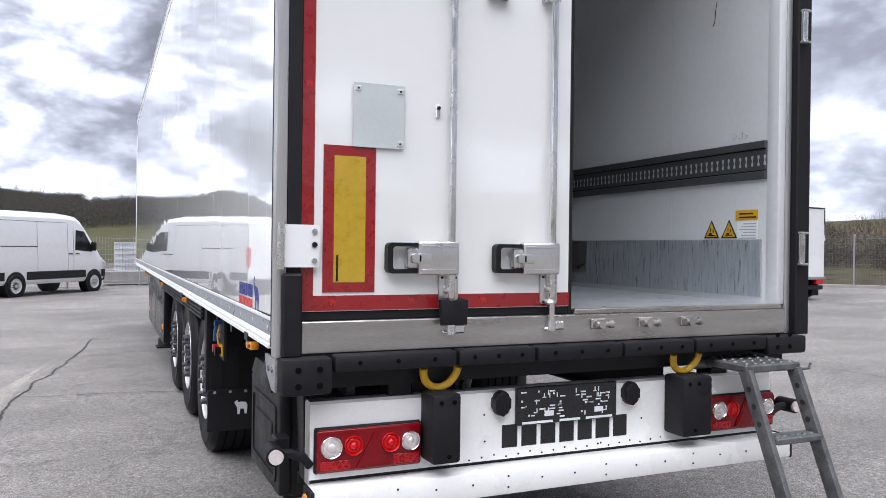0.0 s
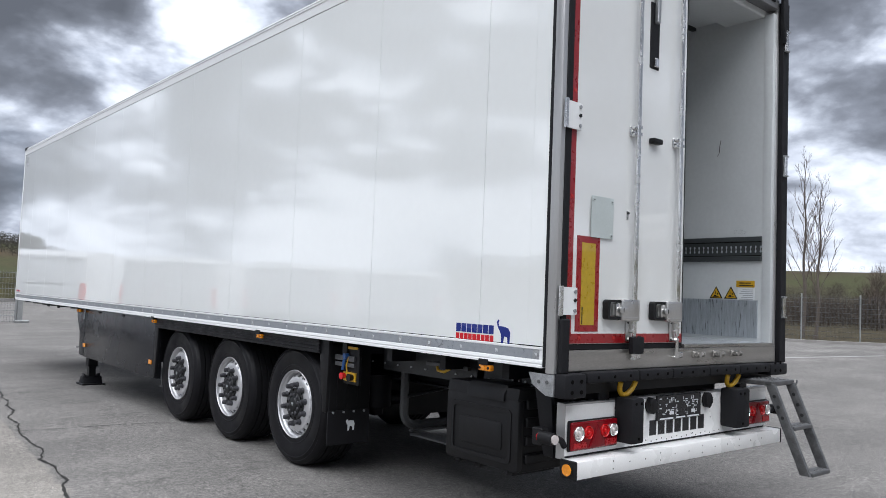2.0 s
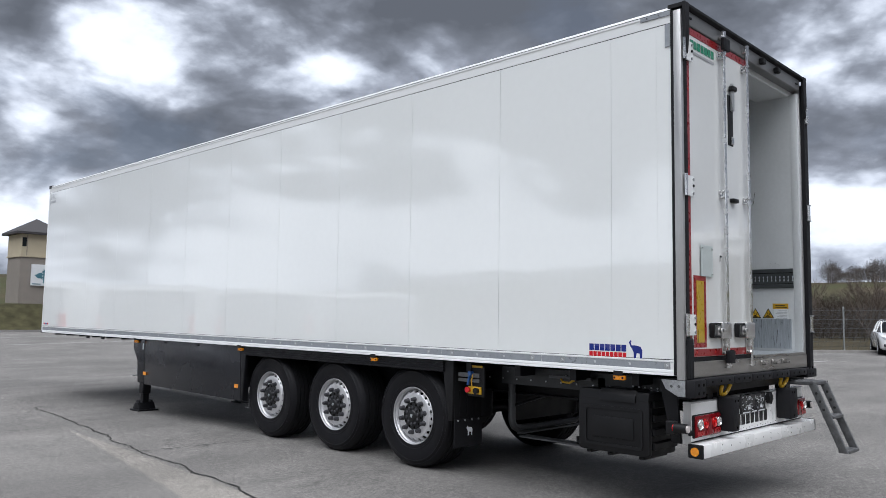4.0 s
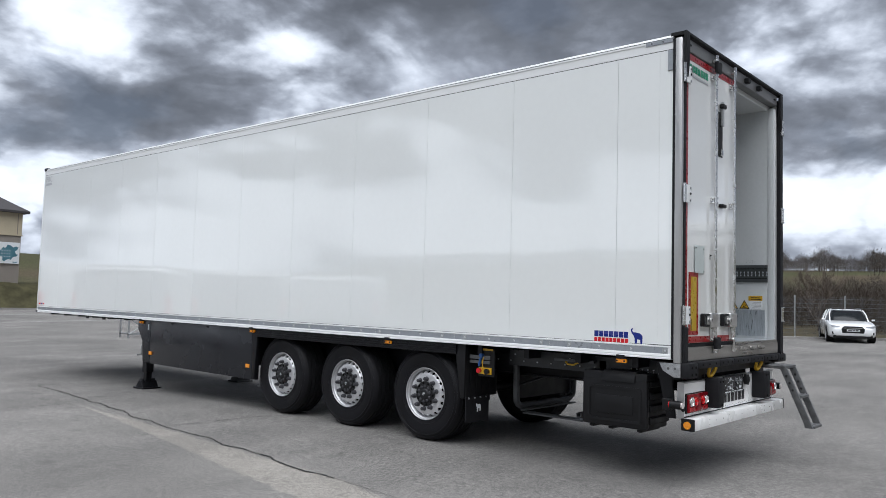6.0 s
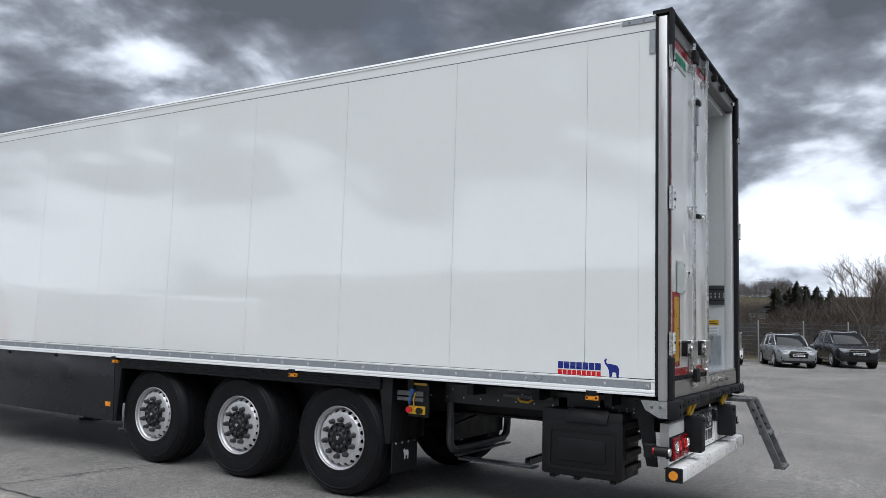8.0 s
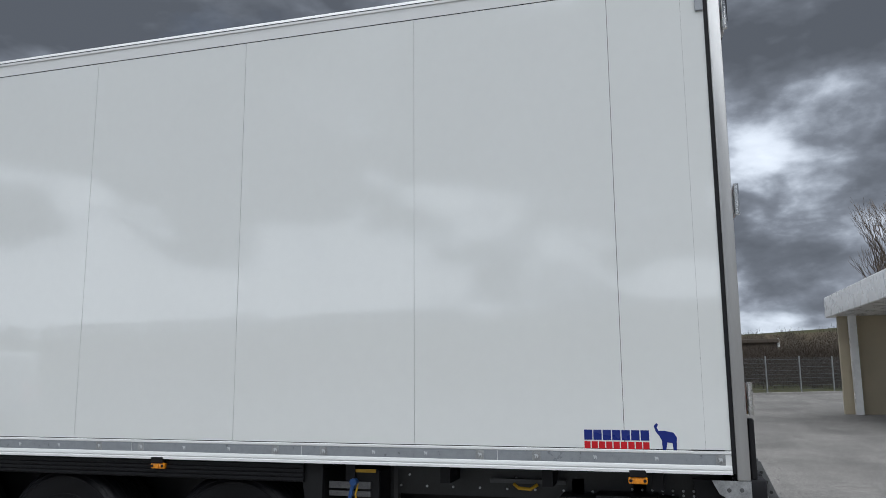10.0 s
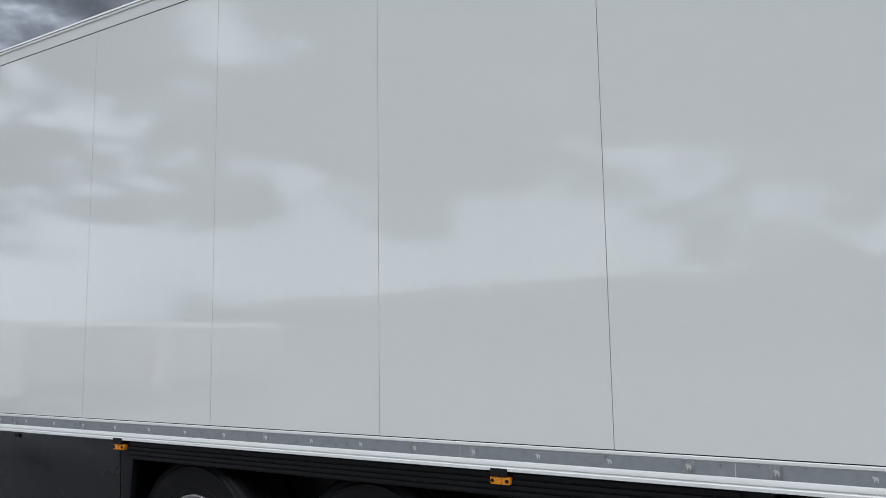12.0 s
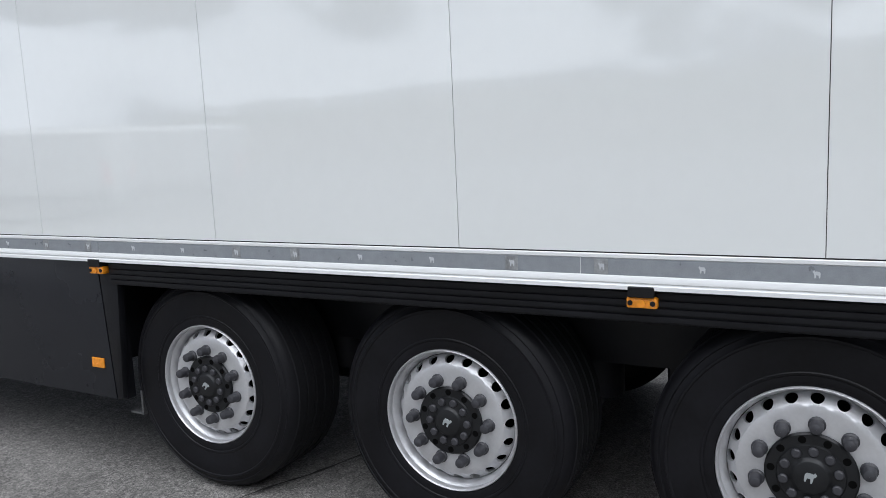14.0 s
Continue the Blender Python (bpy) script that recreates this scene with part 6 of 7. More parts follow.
def car(label, length, width, height, paint, at, yaw, suv=False, roofrails=False, grille=M_BLACK):
    root = thing("car", label, "car", "cars parked along the fence")
    hw, k = width / 2, height / 1.46
    up_ = 0.06 if suv else 0.0
    S = [(-0.5, .78, .38, .64), (-0.488, .92, .28, .90), (-0.42, .98, .22, .97), (-0.28, 1, .20, .97), (0, 1, .20, .95), (0.2, 1, .20, .93), (0.3, 1, .20, .885), (0.39, .985, .20, .83), (0.45, .95, .22, .765), (0.482, .88, .26, .69), (0.5, .74, .34, .58)]
    bm = bmesh.new()
    loft(bm, [hull(y * length, w * hw, zb * k + up_, zt * k + up_) for y, w, zb, zt in finer(S, 3)])
    part("body", bm, paint, root)
    G = [(0.235, .80, .74, .90, .915), (0.14, .84, .70, .92, 1.22), (0.055, .87, .66, .93, 1.415), (-0.08, .88, .65, .94, 1.45), (-0.25, .88, .64, .95, 1.435), (-0.38, .86, .62, .96, 1.37), (-0.47, .80, .62, .96, 1.02)]
    bm = bmesh.new()
    loft(bm, [cab(y * length, a * hw, b * hw, zb * k + up_, zt * k + up_) for y, a, b, zb, zt in finer(G, 3)])
    part("glazing", bm, M_GLASS, root, "dark glazed cabin")
    bm = bmesh.new()
    rs = []
    for y, _, b, _, zt in finer(G[2:6], 3):
        rs.append([(x * b * hw, y * length, zt * k + up_ + dz) for x, dz in ((1.02, -0.045), (0.97, 0.004), (0.5, 0.014), (-0.5, 0.014), (-0.97, 0.004), (-1.02, -0.045), (-0.8, -0.03), (0.8, -0.03))])
    loft(bm, rs)
    part("roof", bm, paint, root)
    for s in (-1, 1):
        for chain in ([(.235, .81, .915), (.14, .775, 1.22), (.055, .70, 1.41)], [(-.06, .875, .95), (-.075, .79, 1.2), (-.085, .68, 1.435)], [(-.25, .88, .95), (-.27, .79, 1.2), (-.28, .68, 1.42)], [(-.475, .80, .96), (-.43, .75, 1.2), (-.38, .66, 1.37)]):
            bm = bmesh.new()
            tube(bm, [(s * w * hw, y * length, z * k + up_) for y, w, z in chain], 0.028, 6)
            part("pillar", bm, paint, root)
        for y in (0.30 * length, -0.30 * length):
            r = 0.33 if not suv else 0.36
            bm = bmesh.new()
            cyl(bm, (s * (hw + 0.002), y, r + 0.02), (s * (hw - 0.25), y, r + 0.02), r * 1.07, seg=28)
            part("wheel_arch", bm, M_BLACK, root)
            road_wheel(root, s * (hw + 0.026), y, r, -1 if s < 0 else 1)
        bm = bmesh.new()
        box(bm, s * (hw - 0.02), 0.17 * length, 0.945 * k + up_, s * (hw + 0.12), 0.19 * length, 1.025 * k + up_, 0.03, 2)
        part("mirror", bm, paint, root)
        bm = bmesh.new()
        prism(bm, [(s * hw * 0.48, 0.635 * k + up_), (s * hw * 0.84, 0.655 * k + up_), (s * hw * 0.93, 0.765 * k + up_), (s * hw * 0.52, 0.70 * k + up_)], "y", 0.43 * length, 0.491 * length)
        part("headlight", bm, M_HEADLAMP, root, "clear headlight")
        bm = bmesh.new()
        box(bm, s * hw * 0.56, 0.46 * length, 0.36 * k + up_, s * hw * 0.86, 0.493 * length, 0.47 * k + up_, 0.01)
        part("air_intake", bm, M_BLACK, root)
        part("door_line", bx(s * hw * 1.0 - 0.002, -0.07 * length, 0.3 * k + up_, s * hw * 1.0 + 0.002, -0.066 * length, 0.9 * k + up_), M_BLACK, root)
        if roofrails:
            bm = bmesh.new()
            tube(bm, [(s * .62 * hw, y * length, (z + 0.03) * k + up_) for y, z in ((.04, 1.40), (0, 1.455), (-.2, 1.47), (-.36, 1.40))], 0.018, 6)
            part("roof_rail", bm, M_CHROME, root)
    part("grille", pr([(-hw * .44, .42 * k + up_), (hw * .44, .42 * k + up_), (hw * .48, .60 * k + up_), (hw * .36, .715 * k + up_), (-hw * .36, .715 * k + up_), (-hw * .48, .60 * k + up_)], "y", 0.46 * length, 0.502 * length, bevel=0.008), grille, root, "dark radiator grille")
    part("grille_bar", bx(-hw * .42, 0.5 * length, 0.625 * k + up_, hw * .42, 0.506 * length, 0.645 * k + up_), M_CHROME, root)
    part("number_plate", bx(-0.24, 0.5 * length, 0.49 * k + up_, 0.24, 0.512 * length, 0.575 * k + up_), M_PAPER, root, "white plate with plain dark bars")
    for x0, x1 in ((-0.2, -0.09), (-0.06, 0.02), (0.05, 0.2)):
        part("plate_bar", bx(x0, 0.5115 * length, 0.513 * k + up_, x1, 0.5135 * length, 0.553 * k + up_), M_BLACKPRINT, root)
    part("front_lip", bx(-hw * .8, 0.44 * length, 0.20 * k + up_, hw * .8, 0.492 * length, 0.33 * k + up_, bevel=0.02), M_BLACK, root)
    root.matrix_basis = pose(at[0], at[1], rise(*at) + 0.002, 0, 0, yaw)
    return root


HEAD = 110.0
car("white estate car with a dark grille, parked by the fence", 4.9, 1.86, 1.41, M_CARWHITE, (31.92, 6.2), HEAD, roofrails=True)
car("silver-grey hatchback estate parked by the fence", 4.2, 1.62, 1.40, M_CARGREY, (31.9, 3.1), HEAD, roofrails=True)
car("dark grey sport utility car parked by the fence", 4.4, 1.76, 1.50, M_CARDARK, (34.2, 1.0), HEAD, suv=True, roofrails=True)


def van(label, at, yaw):
    root = thing("van", label, "van", "white vans in a row")
    hw = 0.99

    def sec(y, w, zb, zt, rnd_):
        h = [(w * 0.93, zb), (w, zb + 0.12), (w * 1.0, 1.15 if zt > 1.6 else zt * 0.75), (w * 0.93 if zt > 1.6 else w * 0.96, zt - rnd_), (w * 0.80, zt - rnd_ * 0.3), (w * 0.4, zt)]
        return [(x, y, z) for x, z in h] + [(-x, y, z) for x, z in reversed(h)]

    def on_side(bm, s):
        """Lean a side part with the body above the waist."""
        for v in bm.verts:
            if v.co.z > 1.15:
                v.co.x -= s * hw * 0.07 * (v.co.z - 1.15) / 1.4
        return bm

    S = [(-2.96, .96, .55, 2.54, .22), (-2.93, .99, .42, 2.63, .2), (-2.5, 1, .38, 2.67, .2), (-1, 1, .38, 2.69, .2), (0.7, 1, .38, 2.69, .2), (1.15, 1, .38, 2.64, .22), (1.5, .99, .38, 2.46, .26), (1.85, .98, .38, 2.09, .25), (2.2, .97, .38, 1.60, .15), (2.32, .955, .38, 1.42, .12), (2.6, .90, .38, 1.24, .12), (2.76, .78, .40, 1.06, .1), (2.83, .58, .46, .84, .08)]
    bm = bmesh.new()
    loft(bm, [sec(y, w * hw, zb, zt, r_) for y, w, zb, zt, r_ in S])
    part("body", bm, M_CARWHITE, root, "white high-roof van body")
    part("windscreen", pr([(1.50, 2.42), (2.27, 1.50), (2.24, 1.47), (1.46, 2.39)], "x", -0.78, 0.78), M_GLASS, root)
    for s in (-1, 1):
        def side(y0, y1, z0, z1, out, depth=0.045, bevel=0.0):
            a, b = s * (hw - depth), s * (hw + out)
            return on_side(bx(min(a, b), y0, z0, max(a, b), y1, z1, bevel=bevel), s)

        x0, x1 = s * (hw - 0.06), s * (hw + 0.004)
        part("side_window", on_side(pr([(0.98, 1.46), (1.86, 1.40), (1.82, 1.62), (1.46, 2.10), (1.04, 2.14)], "x", min(x0, x1), max(x0, x1), bevel=0.01), s), M_GLASS, root, "dark cab side window")
        part("window_bar", on_side(pr([(1.60, 1.42), (1.63, 1.42), (1.60, 1.90), (1.57, 1.94)], "x", min(x0, x1 + s * 0.004), max(x0, x1 + s * 0.004)), s), M_BLACK, root)
        for y0, y1 in ((-2.92, -2.15), (-1.25, 1.52), (2.40, 2.55)):
            part("lower_trim", side(y0, y1, 0.52, 0.78, 0.012, bevel=0.01), M_BLACK, root)
        part("door_track", side(-2.30, -0.80, 1.56, 1.585, 0.004), M_BLACK, root)
        for y, z1 in ((-2.42, 2.36), (-0.78, 2.36), (0.62, 2.36), (0.90, 2.2)):
            part("door_joint", side(y, y + 0.012, 0.55, 1.15, 0.0015), M_FRAME, root)
            part("door_joint", side(y, y + 0.012, 1.15, z1, 0.0015), M_FRAME, root)
        part("roof_joint", side(-2.9, 0.6, 2.36, 2.372, 0.0015), M_FRAME, root)
        for y in (0.66, 1.00):
            part("door_handle", side(y, y + 0.17, 1.32, 1.355, 0.025, bevel=0.008), M_BLACK, root)
        part("mirror", bx(min(s * hw * .97, s * (hw + 0.17)), 1.78, 1.44, max(s * hw * .97, s * (hw + 0.17)), 1.87, 1.74, bevel=0.035, seg=2), M_BLACK, root)
        part("tail_light", bx(min(s * hw * .86, s * (hw + .006)), -2.975, 0.95, max(s * hw * .86, s * (hw + .006)), -2.80, 1.62, bevel=0.015), M_REDLENS2, root, "tall red tail light")
        part("headlight", pr([(2.45, .92), (2.77, .84), (2.74, 1.02), (2.50, 1.16)], "x", min(s * hw * .70, s * hw * .90), max(s * hw * .70, s * hw * .90), bevel=0.01), M_HEADLAMP, root)
        for y in (-1.70, 1.96):
            part("wheel_arch", cy((s * (hw + 0.003), y, 0.37), (s * (hw - 0.3), y, 0.37), 0.42, seg=28), M_BLACK, root)
            road_wheel(root, s * (hw + 0.034), y, 0.352, s, 12)
    part("bumper", bx(-0.78, 2.62, 0.36, 0.78, 2.87, 0.70, bevel=0.07, seg=3), M_BLACK, root)
    part("rear_step", bx(-0.9, -3.06, 0.42, 0.9, -2.9, 0.56, bevel=0.02), M_BLACK, root)
    part("grille", bx(-0.5, 2.74, 0.74, 0.5, 2.85, 0.96, bevel=0.02), M_BLACK, root)
    root.matrix_basis = pose(at[0], at[1], rise(*at) + 0.002, 0, 0, yaw)
    return root


first = van("white high-roof panel van parked in a row", (-2.84, 25.85), -36.0)
for at in ((-7.0, 25.1), (-11.4, 24.4), (-15.8, 23.7)):
    copy_thing(first, pose(at[0], at[1], rise(*at) + 0.002, 0, 0, -33.0))

# rear of a white box lorry by the far fence
lorry = thing("box_lorry", "white box lorry with a dark underframe", "lorry")
part("box", bx(-1.2, -3.2, 0.66, 1.2, 3.0, 2.70, bevel=0.02), M_CARWHITE, lorry)
part("rear_frame", bx(-1.22, -3.24, 0.60, 1.22, -3.19, 0.68), M_GALV, lorry)
part("roof_edge", bx(-1.205, -3.22, 2.67, 1.205, -3.0, 2.71, bevel=0.01), M_FRAME, lorry)
part("corner_post", bx(1.16, -3.215, 2.2, 1.205, -3.19, 2.66), M_FRAME, lorry)
part("underframe", bx(-0.45, -3.1, 0.35, 0.45, 4.6, 0.65), M_CHASSIS, lorry)
part("bumper", bx(-1.15, -3.2, 0.30, 1.15, -3.08, 0.42, bevel=0.01), M_CHASSIS, lorry)
part("cab", bx(-1.1, 3.1, 0.6, 1.1, 5.0, 2.7, bevel=0.15, seg=3), M_CARWHITE, lorry)
for s in (-1, 1):
    part("tail_light", bx(s * 0.95 - 0.17, -3.23, 0.46, s * 0.95 + 0.17, -3.12, 0.60, bevel=0.01), M_REDLENS2, lorry)
    part("air_deflector", pr([(s * 1.19, 1.62), (s * 1.42, 1.76), (s * 1.36, 1.92), (s * 1.19, 2.02)], "y", -3.1, -2.7, bevel=0.01), M_CARWHITE, lorry)
    for y in (-2.6, 3.7):
        road_wheel(lorry, s * 1.16, y, 0.42, s, 6)
    part("mud_flap", bx(s * 0.98 - 0.17, -3.06, 0.12, s * 0.98 + 0.17, -3.04, 0.62), M_RUBBER, lorry)
lorry.matrix_basis = pose(17.27, 16.37, rise(17.27, 16.37), 0, 0, 8)

# low galvanised trestle behind the trailer's nose
tx, ty = 6.6, 22.6
trestle = thing("trestle", "galvanised lattice trestle frame", "frame")
tz = rise(tx, ty)
for dx in (0.0, 0.9):
    for dy in (0.0, 0.6):
        part("leg", bx(tx + dx, ty + dy, tz, tx + dx + 0.05, ty + dy + 0.05, tz + 0.72), M_GALV, trestle)
for z in (0.10, 0.67):
    for dy in (0.0, 0.6):
        part("rail", bx(tx, ty + dy, tz + z, tx + 0.95, ty + dy + 0.05, tz + z + 0.05), M_GALV, trestle)
bm = bmesh.new()
cyl(bm, (tx + 0.02, ty, tz + 0.12), (tx + 0.92, ty, tz + 0.68), 0.018, seg=8)
cyl(bm, (tx + 0.92, ty + 0.01, tz + 0.12), (tx + 0.02, ty + 0.01, tz + 0.68), 0.018, seg=8)
part("brace", bm, M_GALV, trestle)

# ---- buildings ----
M_PLASTER = mat("beige_plaster", (0.46, 0.40, 0.29), 0.9, var=0.10, scale=1.2, bump=0.4)
M_PLASTER2 = mat("grey_brown_plaster", (0.24, 0.215, 0.19), 0.9, var=0.10, scale=1.2, bump=0.4)
M_ROOF = mat("dark_roof_tiles", (0.045, 0.042, 0.045), 0.75, var=0.3, scale=4, fine=25, bump=0.6)
M_SIGN = mat("white_sign", (0.70, 0.72, 0.74), 0.5, var=0.04)
M_TEAL = mat("teal_print", (0.06, 0.17, 0.22), 0.5, var=0.15, scale=2)
hx, hy = 14.35, 57.0


def bank(x, y):
    """A grass bank behind the end of the yard."""
    def ease(u):
        u = max(0.0, min(1.0, u))
        return u * u * (3 - 2 * u)
    lump = 0.10 * math.sin(x * 0.9 + y * 0.7) * ease((y - 54.6) / 2)
    return 0.10 + rise(x, y) + (1.75 + lump) * ease((y - 54.2) / 2.6) * ease((x - 2.0) / 6.0) * (1 - ease((x - 34.0) / 8.0)) * (1 - ease((y - 64.0) / 9.0)) - 0.3 * ease((y - 70.0) / 3.0)


tagged(sheet("ground", 1.0, 43.0, 54.26, 73.0, 0.6, bank, land_mat()), "rough grass bank at the end of the yard", "ground", kind="structure")
hz = bank(hx, hy + 1.4) - 0.1
tower = thing("tower_building", "small beige tower house with a dark pyramid roof", "building")
part("wall", bx(hx - 1.45, hy, hz - 0.5, hx + 1.3, hy + 2.8, hz + 3.6), M_PLASTER2, tower, "grey-brown lower storey")
part("wall", bx(hx - 1.48, hy - 0.03, hz + 3.6, hx + 1.33, hy + 2.83, hz + 5.25), M_PLASTER, tower, "beige upper storey")
part("string_course", bx(hx - 1.53, hy - 0.08, hz + 3.55, hx + 1.38, hy + 2.88, hz + 3.64), M_PLASTER, tower)
bm = bmesh.new()
rb = [bm.verts.new((hx + sx * 1.78 - 0.08, hy + 1.4 + sy * 1.78, hz + 5.2)) for sx, sy in ((-1, -1), (1, -1), (1, 1), (-1, 1))]
rb2 = [bm.verts.new((v.co.x, v.co.y, hz + 5.36)) for v in rb]
apex = bm.verts.new((hx - 0.08, hy + 1.4, hz + 6.5))
bm.faces.new(rb)
ring_join(bm, rb, rb2)
for k in range(4):
    bm.faces.new((rb2[k], rb2[(k + 1) % 4], apex))
part("roof", bm, M_ROOF, tower, "dark pyramid roof")
part("sign_board", bx(hx - 0.72, hy - 0.12, hz + 1.52, hx + 1.22, hy - 0.02, hz + 3.05), M_SIGN, tower, "white sign board with a teal shape")
pts = [(hx - 0.50 + 1.62 * u, hz + 1.66 + 1.3 * v) for u, v in ((0, .47), (.1, .52), (.2, .6), (.3, .62), (.36, .8), (.5, .78), (.55, .93), (.68, .9), (.8, .78), (.9, .86), (1, .8), (.96, .66), (.86, .58), (.92, .42), (1, .4), (.95, .3), (.8, .26), (.72, .1), (.62, .14), (.52, .08), (.46, .0), (.36, .06), (.38, .2), (.26, .3), (.14, .3))]
part("sign_shape", pr(pts, "y", hy - 0.135, hy - 0.115), M_TEAL, tower, smooth=0)
part("sign_bar", bx(hx - 0.62, hy - 0.13, hz + 1.60, hx - 0.05, hy - 0.115, hz + 1.67), M_TEAL, tower, smooth=0)
part("window", bx(hx - 1.4, hy - 0.05, hz + 4.3, hx - 1.12, hy + 0.02, hz + 4.95), M_GLASS, tower)

part("sign_bar", bx(hx + 0.78, hy - 0.13, hz + 1.60, hx + 1.1, hy - 0.115, hz + 1.66), M_TEAL, tower, smooth=0)
for k in range(14):
    u, v = 0.02 + 0.17 * (k % 4), 1.98 + 0.21 * (k // 4)
    part("sign_dot", bx(hx + u, hy - 0.142, hz + v, hx + u + 0.07, hy - 0.132, hz + v + 0.07), M_SIGN, tower, smooth=0)
for x0, x1 in ((-1.1, -1.05), (1.0, 1.05)):
    part("wall_joint", bx(hx + x0, hy - 0.045, hz + 3.66, hx + x1, hy - 0.028, hz + 5.15), M_PLASTER2, tower, smooth=0)
canopy = thing("canopy", "pale flat-roofed canopy on square posts", "canopy")
for px, py in ((16.6, -5.7), (16.6, -11.0), (24.0, -5.7), (24.0, -11.0)):
    part("post", bx(px, py, rise(px, py) - 0.05, px + 0.22, py + 0.22, 3.45), M_WHITE, canopy)
part("fascia", bx(16.0, -11.6, 3.45, 25.0, -4.95, 4.15, bevel=0.02), M_WHITE, canopy, "pale fascia board")
part("gutter", bx(15.92, -11.7, 3.80, 16.0, -4.9, 3.92), M_PLATE, canopy)
part("back_wall", bx(24.3, -11.3, 0.2, 24.5, -5.2, 3.45), M_PLASTER, canopy)


def cottage(label, x, y, w, d, h, roof_h, wall, tiles=M_ROOF):
    root = thing("house", label, "house", "houses beyond the fence")
    z = land(x, y)
    part("wall", bx(-w / 2, -d / 2, -0.5, w / 2, d / 2, h), wall, root)
    part("roof", pr([(-d / 2 - 0.5, h - 0.05), (d / 2 + 0.5, h - 0.05), (0, h + roof_h)], "x", -w / 2 - 0.4, w / 2 + 0.4), tiles, root)
    for k in range(3):
        u = -w / 2 + w * (k + 0.5) / 3
        for s in (-1, 1):
            part("window", bx(u - 0.45, s * d / 2 - 0.03, h * 0.5, u + 0.45, s * d / 2 + 0.03, h * 0.5 + 1.0), M_GLASS, root)
    root.matrix_basis = pose(x, y, z, 0, 0, -14)


M_BROWNWALL = mat("brown_cladding", (0.085, 0.068, 0.054), 0.85, var=0.2, scale=1.5, bump=0.3)
for at, size, yaw_ in (((75.6, 1.2), (5.6, 6.0, 4.75), 88.0), ((77.0, -6.4), (6.0, 6.0, 4.05), 88.0)):
    hall = thing("low_building", "long flat-roofed brown building beyond the fence", "building", "houses beyond the fence")
    w, d, h = size
    part("wall", bx(-w / 2, -d / 2, -0.6, w / 2, d / 2, h - 0.35), M_BROWNWALL, hall)
    part("flat_roof", bx(-w / 2 - 0.25, -d / 2 - 0.25, h - 0.35, w / 2 + 0.25, d / 2 + 0.25, h, bevel=0.03), M_BROWNWALL, hall)
    part("end_trim", bx(-w / 2 - 0.28, -d / 2 - 0.27, h - 0.75, -w / 2 - 0.1, d / 2 + 0.1, h + 0.02), M_WHITE, hall, "pale end trim")
    part("vent_pipe", cy((w * 0.35, 0, h), (w * 0.35, 0, h + 0.9), 0.05, seg=8), M_GALV, hall)
    hall.matrix_basis = pose(at[0], at[1], land(*at), 0, 0, yaw_)
cottage("low pale gabled house among the trees beyond the fence", 116.0, 14.2, 6.0, 7.0, 3.6, 1.5, M_SIGN)

# ---- trees ----
M_BARK = mat("grey_bark", (0.12, 0.10, 0.085), 0.9, var=0.25, scale=6, bump=0.6)
M_BIRCH = mat("pale_bark", (0.34, 0.31, 0.28), 0.85, var=0.35, scale=7, bump=0.4)
M_TWIG = island_mat("twigs", (0.085, 0.068, 0.055), (0.19, 0.155, 0.13))
M_WOOD = island_mat("far_bare_woods", (0.050, 0.043, 0.038), (0.098, 0.083, 0.072))
# haze of the distance is put into these flatter wood tones
M_HILLWOOD = island_mat("hazy_hillside_woods", (0.060, 0.058, 0.051), (0.088, 0.083, 0.072))
M_SCRUB = island_mat("brown_scrub", (0.042, 0.034, 0.028), (0.082, 0.067, 0.055))
M_FIR = island_mat("dark_conifer", (0.014, 0.0155, 0.012), (0.036, 0.037, 0.028))


def bare_tree(label, x, y, h, spread, seed, bark=M_BARK, stems=1, deep=5):
    rnd = random.Random(seed)
    root = thing("tree", label, "tree")
    trunk, crown = bmesh.new(), bmesh.new()

    def grow(p, d, length, r, depth):
        q = p + d * length
        mid_ = p + d * length * 0.5 + Vector((rnd.uniform(-1, 1), rnd.uniform(-1, 1), 0)) * length * 0.10
        bm = trunk if depth < 2 else crown
        seg = 6 if depth < 2 else 3
        cyl(bm, p, mid_, r, r * 0.82, seg, False)
        cyl(bm, mid_, q, r * 0.82, r * 0.6, seg, False)
        if depth >= deep:
            return
        n = (4, 4, 4, 3, 3)[depth]
        for k in range(n):
            t_ = rnd.uniform(0.45, 1.0) if depth else 0.30 + 0.7 * (k + 0.6) / n
            b = p.lerp(q, t_)
            a = rnd.uniform(0, 2 * math.pi)
            lean = rnd.uniform(0.35, 0.9) * spread
            nd = (d * 1.0 + Vector((math.cos(a), math.sin(a), rnd.uniform(0.0, 0.45))) * lean).normalized()
            grow(b, nd, length * rnd.uniform(0.48, 0.70), r * 0.52, depth + 1)
        grow(q, (d + Vector((rnd.uniform(-.2, .2), rnd.uniform(-.2, .2), 0.25))).normalized(), length * 0.62, r * 0.58, depth + 1)

    for s in range(stems):
        lean = Vector((rnd.uniform(-.35, .35), rnd.uniform(-.35, .35), 1)) if stems > 1 else Vector((0, 0, 1))
        grow(Vector((0.25 * s, 0, -0.1)), lean.normalized(), h * (0.42 if stems < 4 else 0.35), (h * 0.010 + 0.015) * (1 if stems < 4 else 0.7), 0)
    part("trunk", trunk, bark, root)
    part("crown", crown, M_TWIG, root, "bare twigs")
    root.matrix_basis = pose(x, y, land(x, y), 0, 0, rnd.uniform(0, 360))


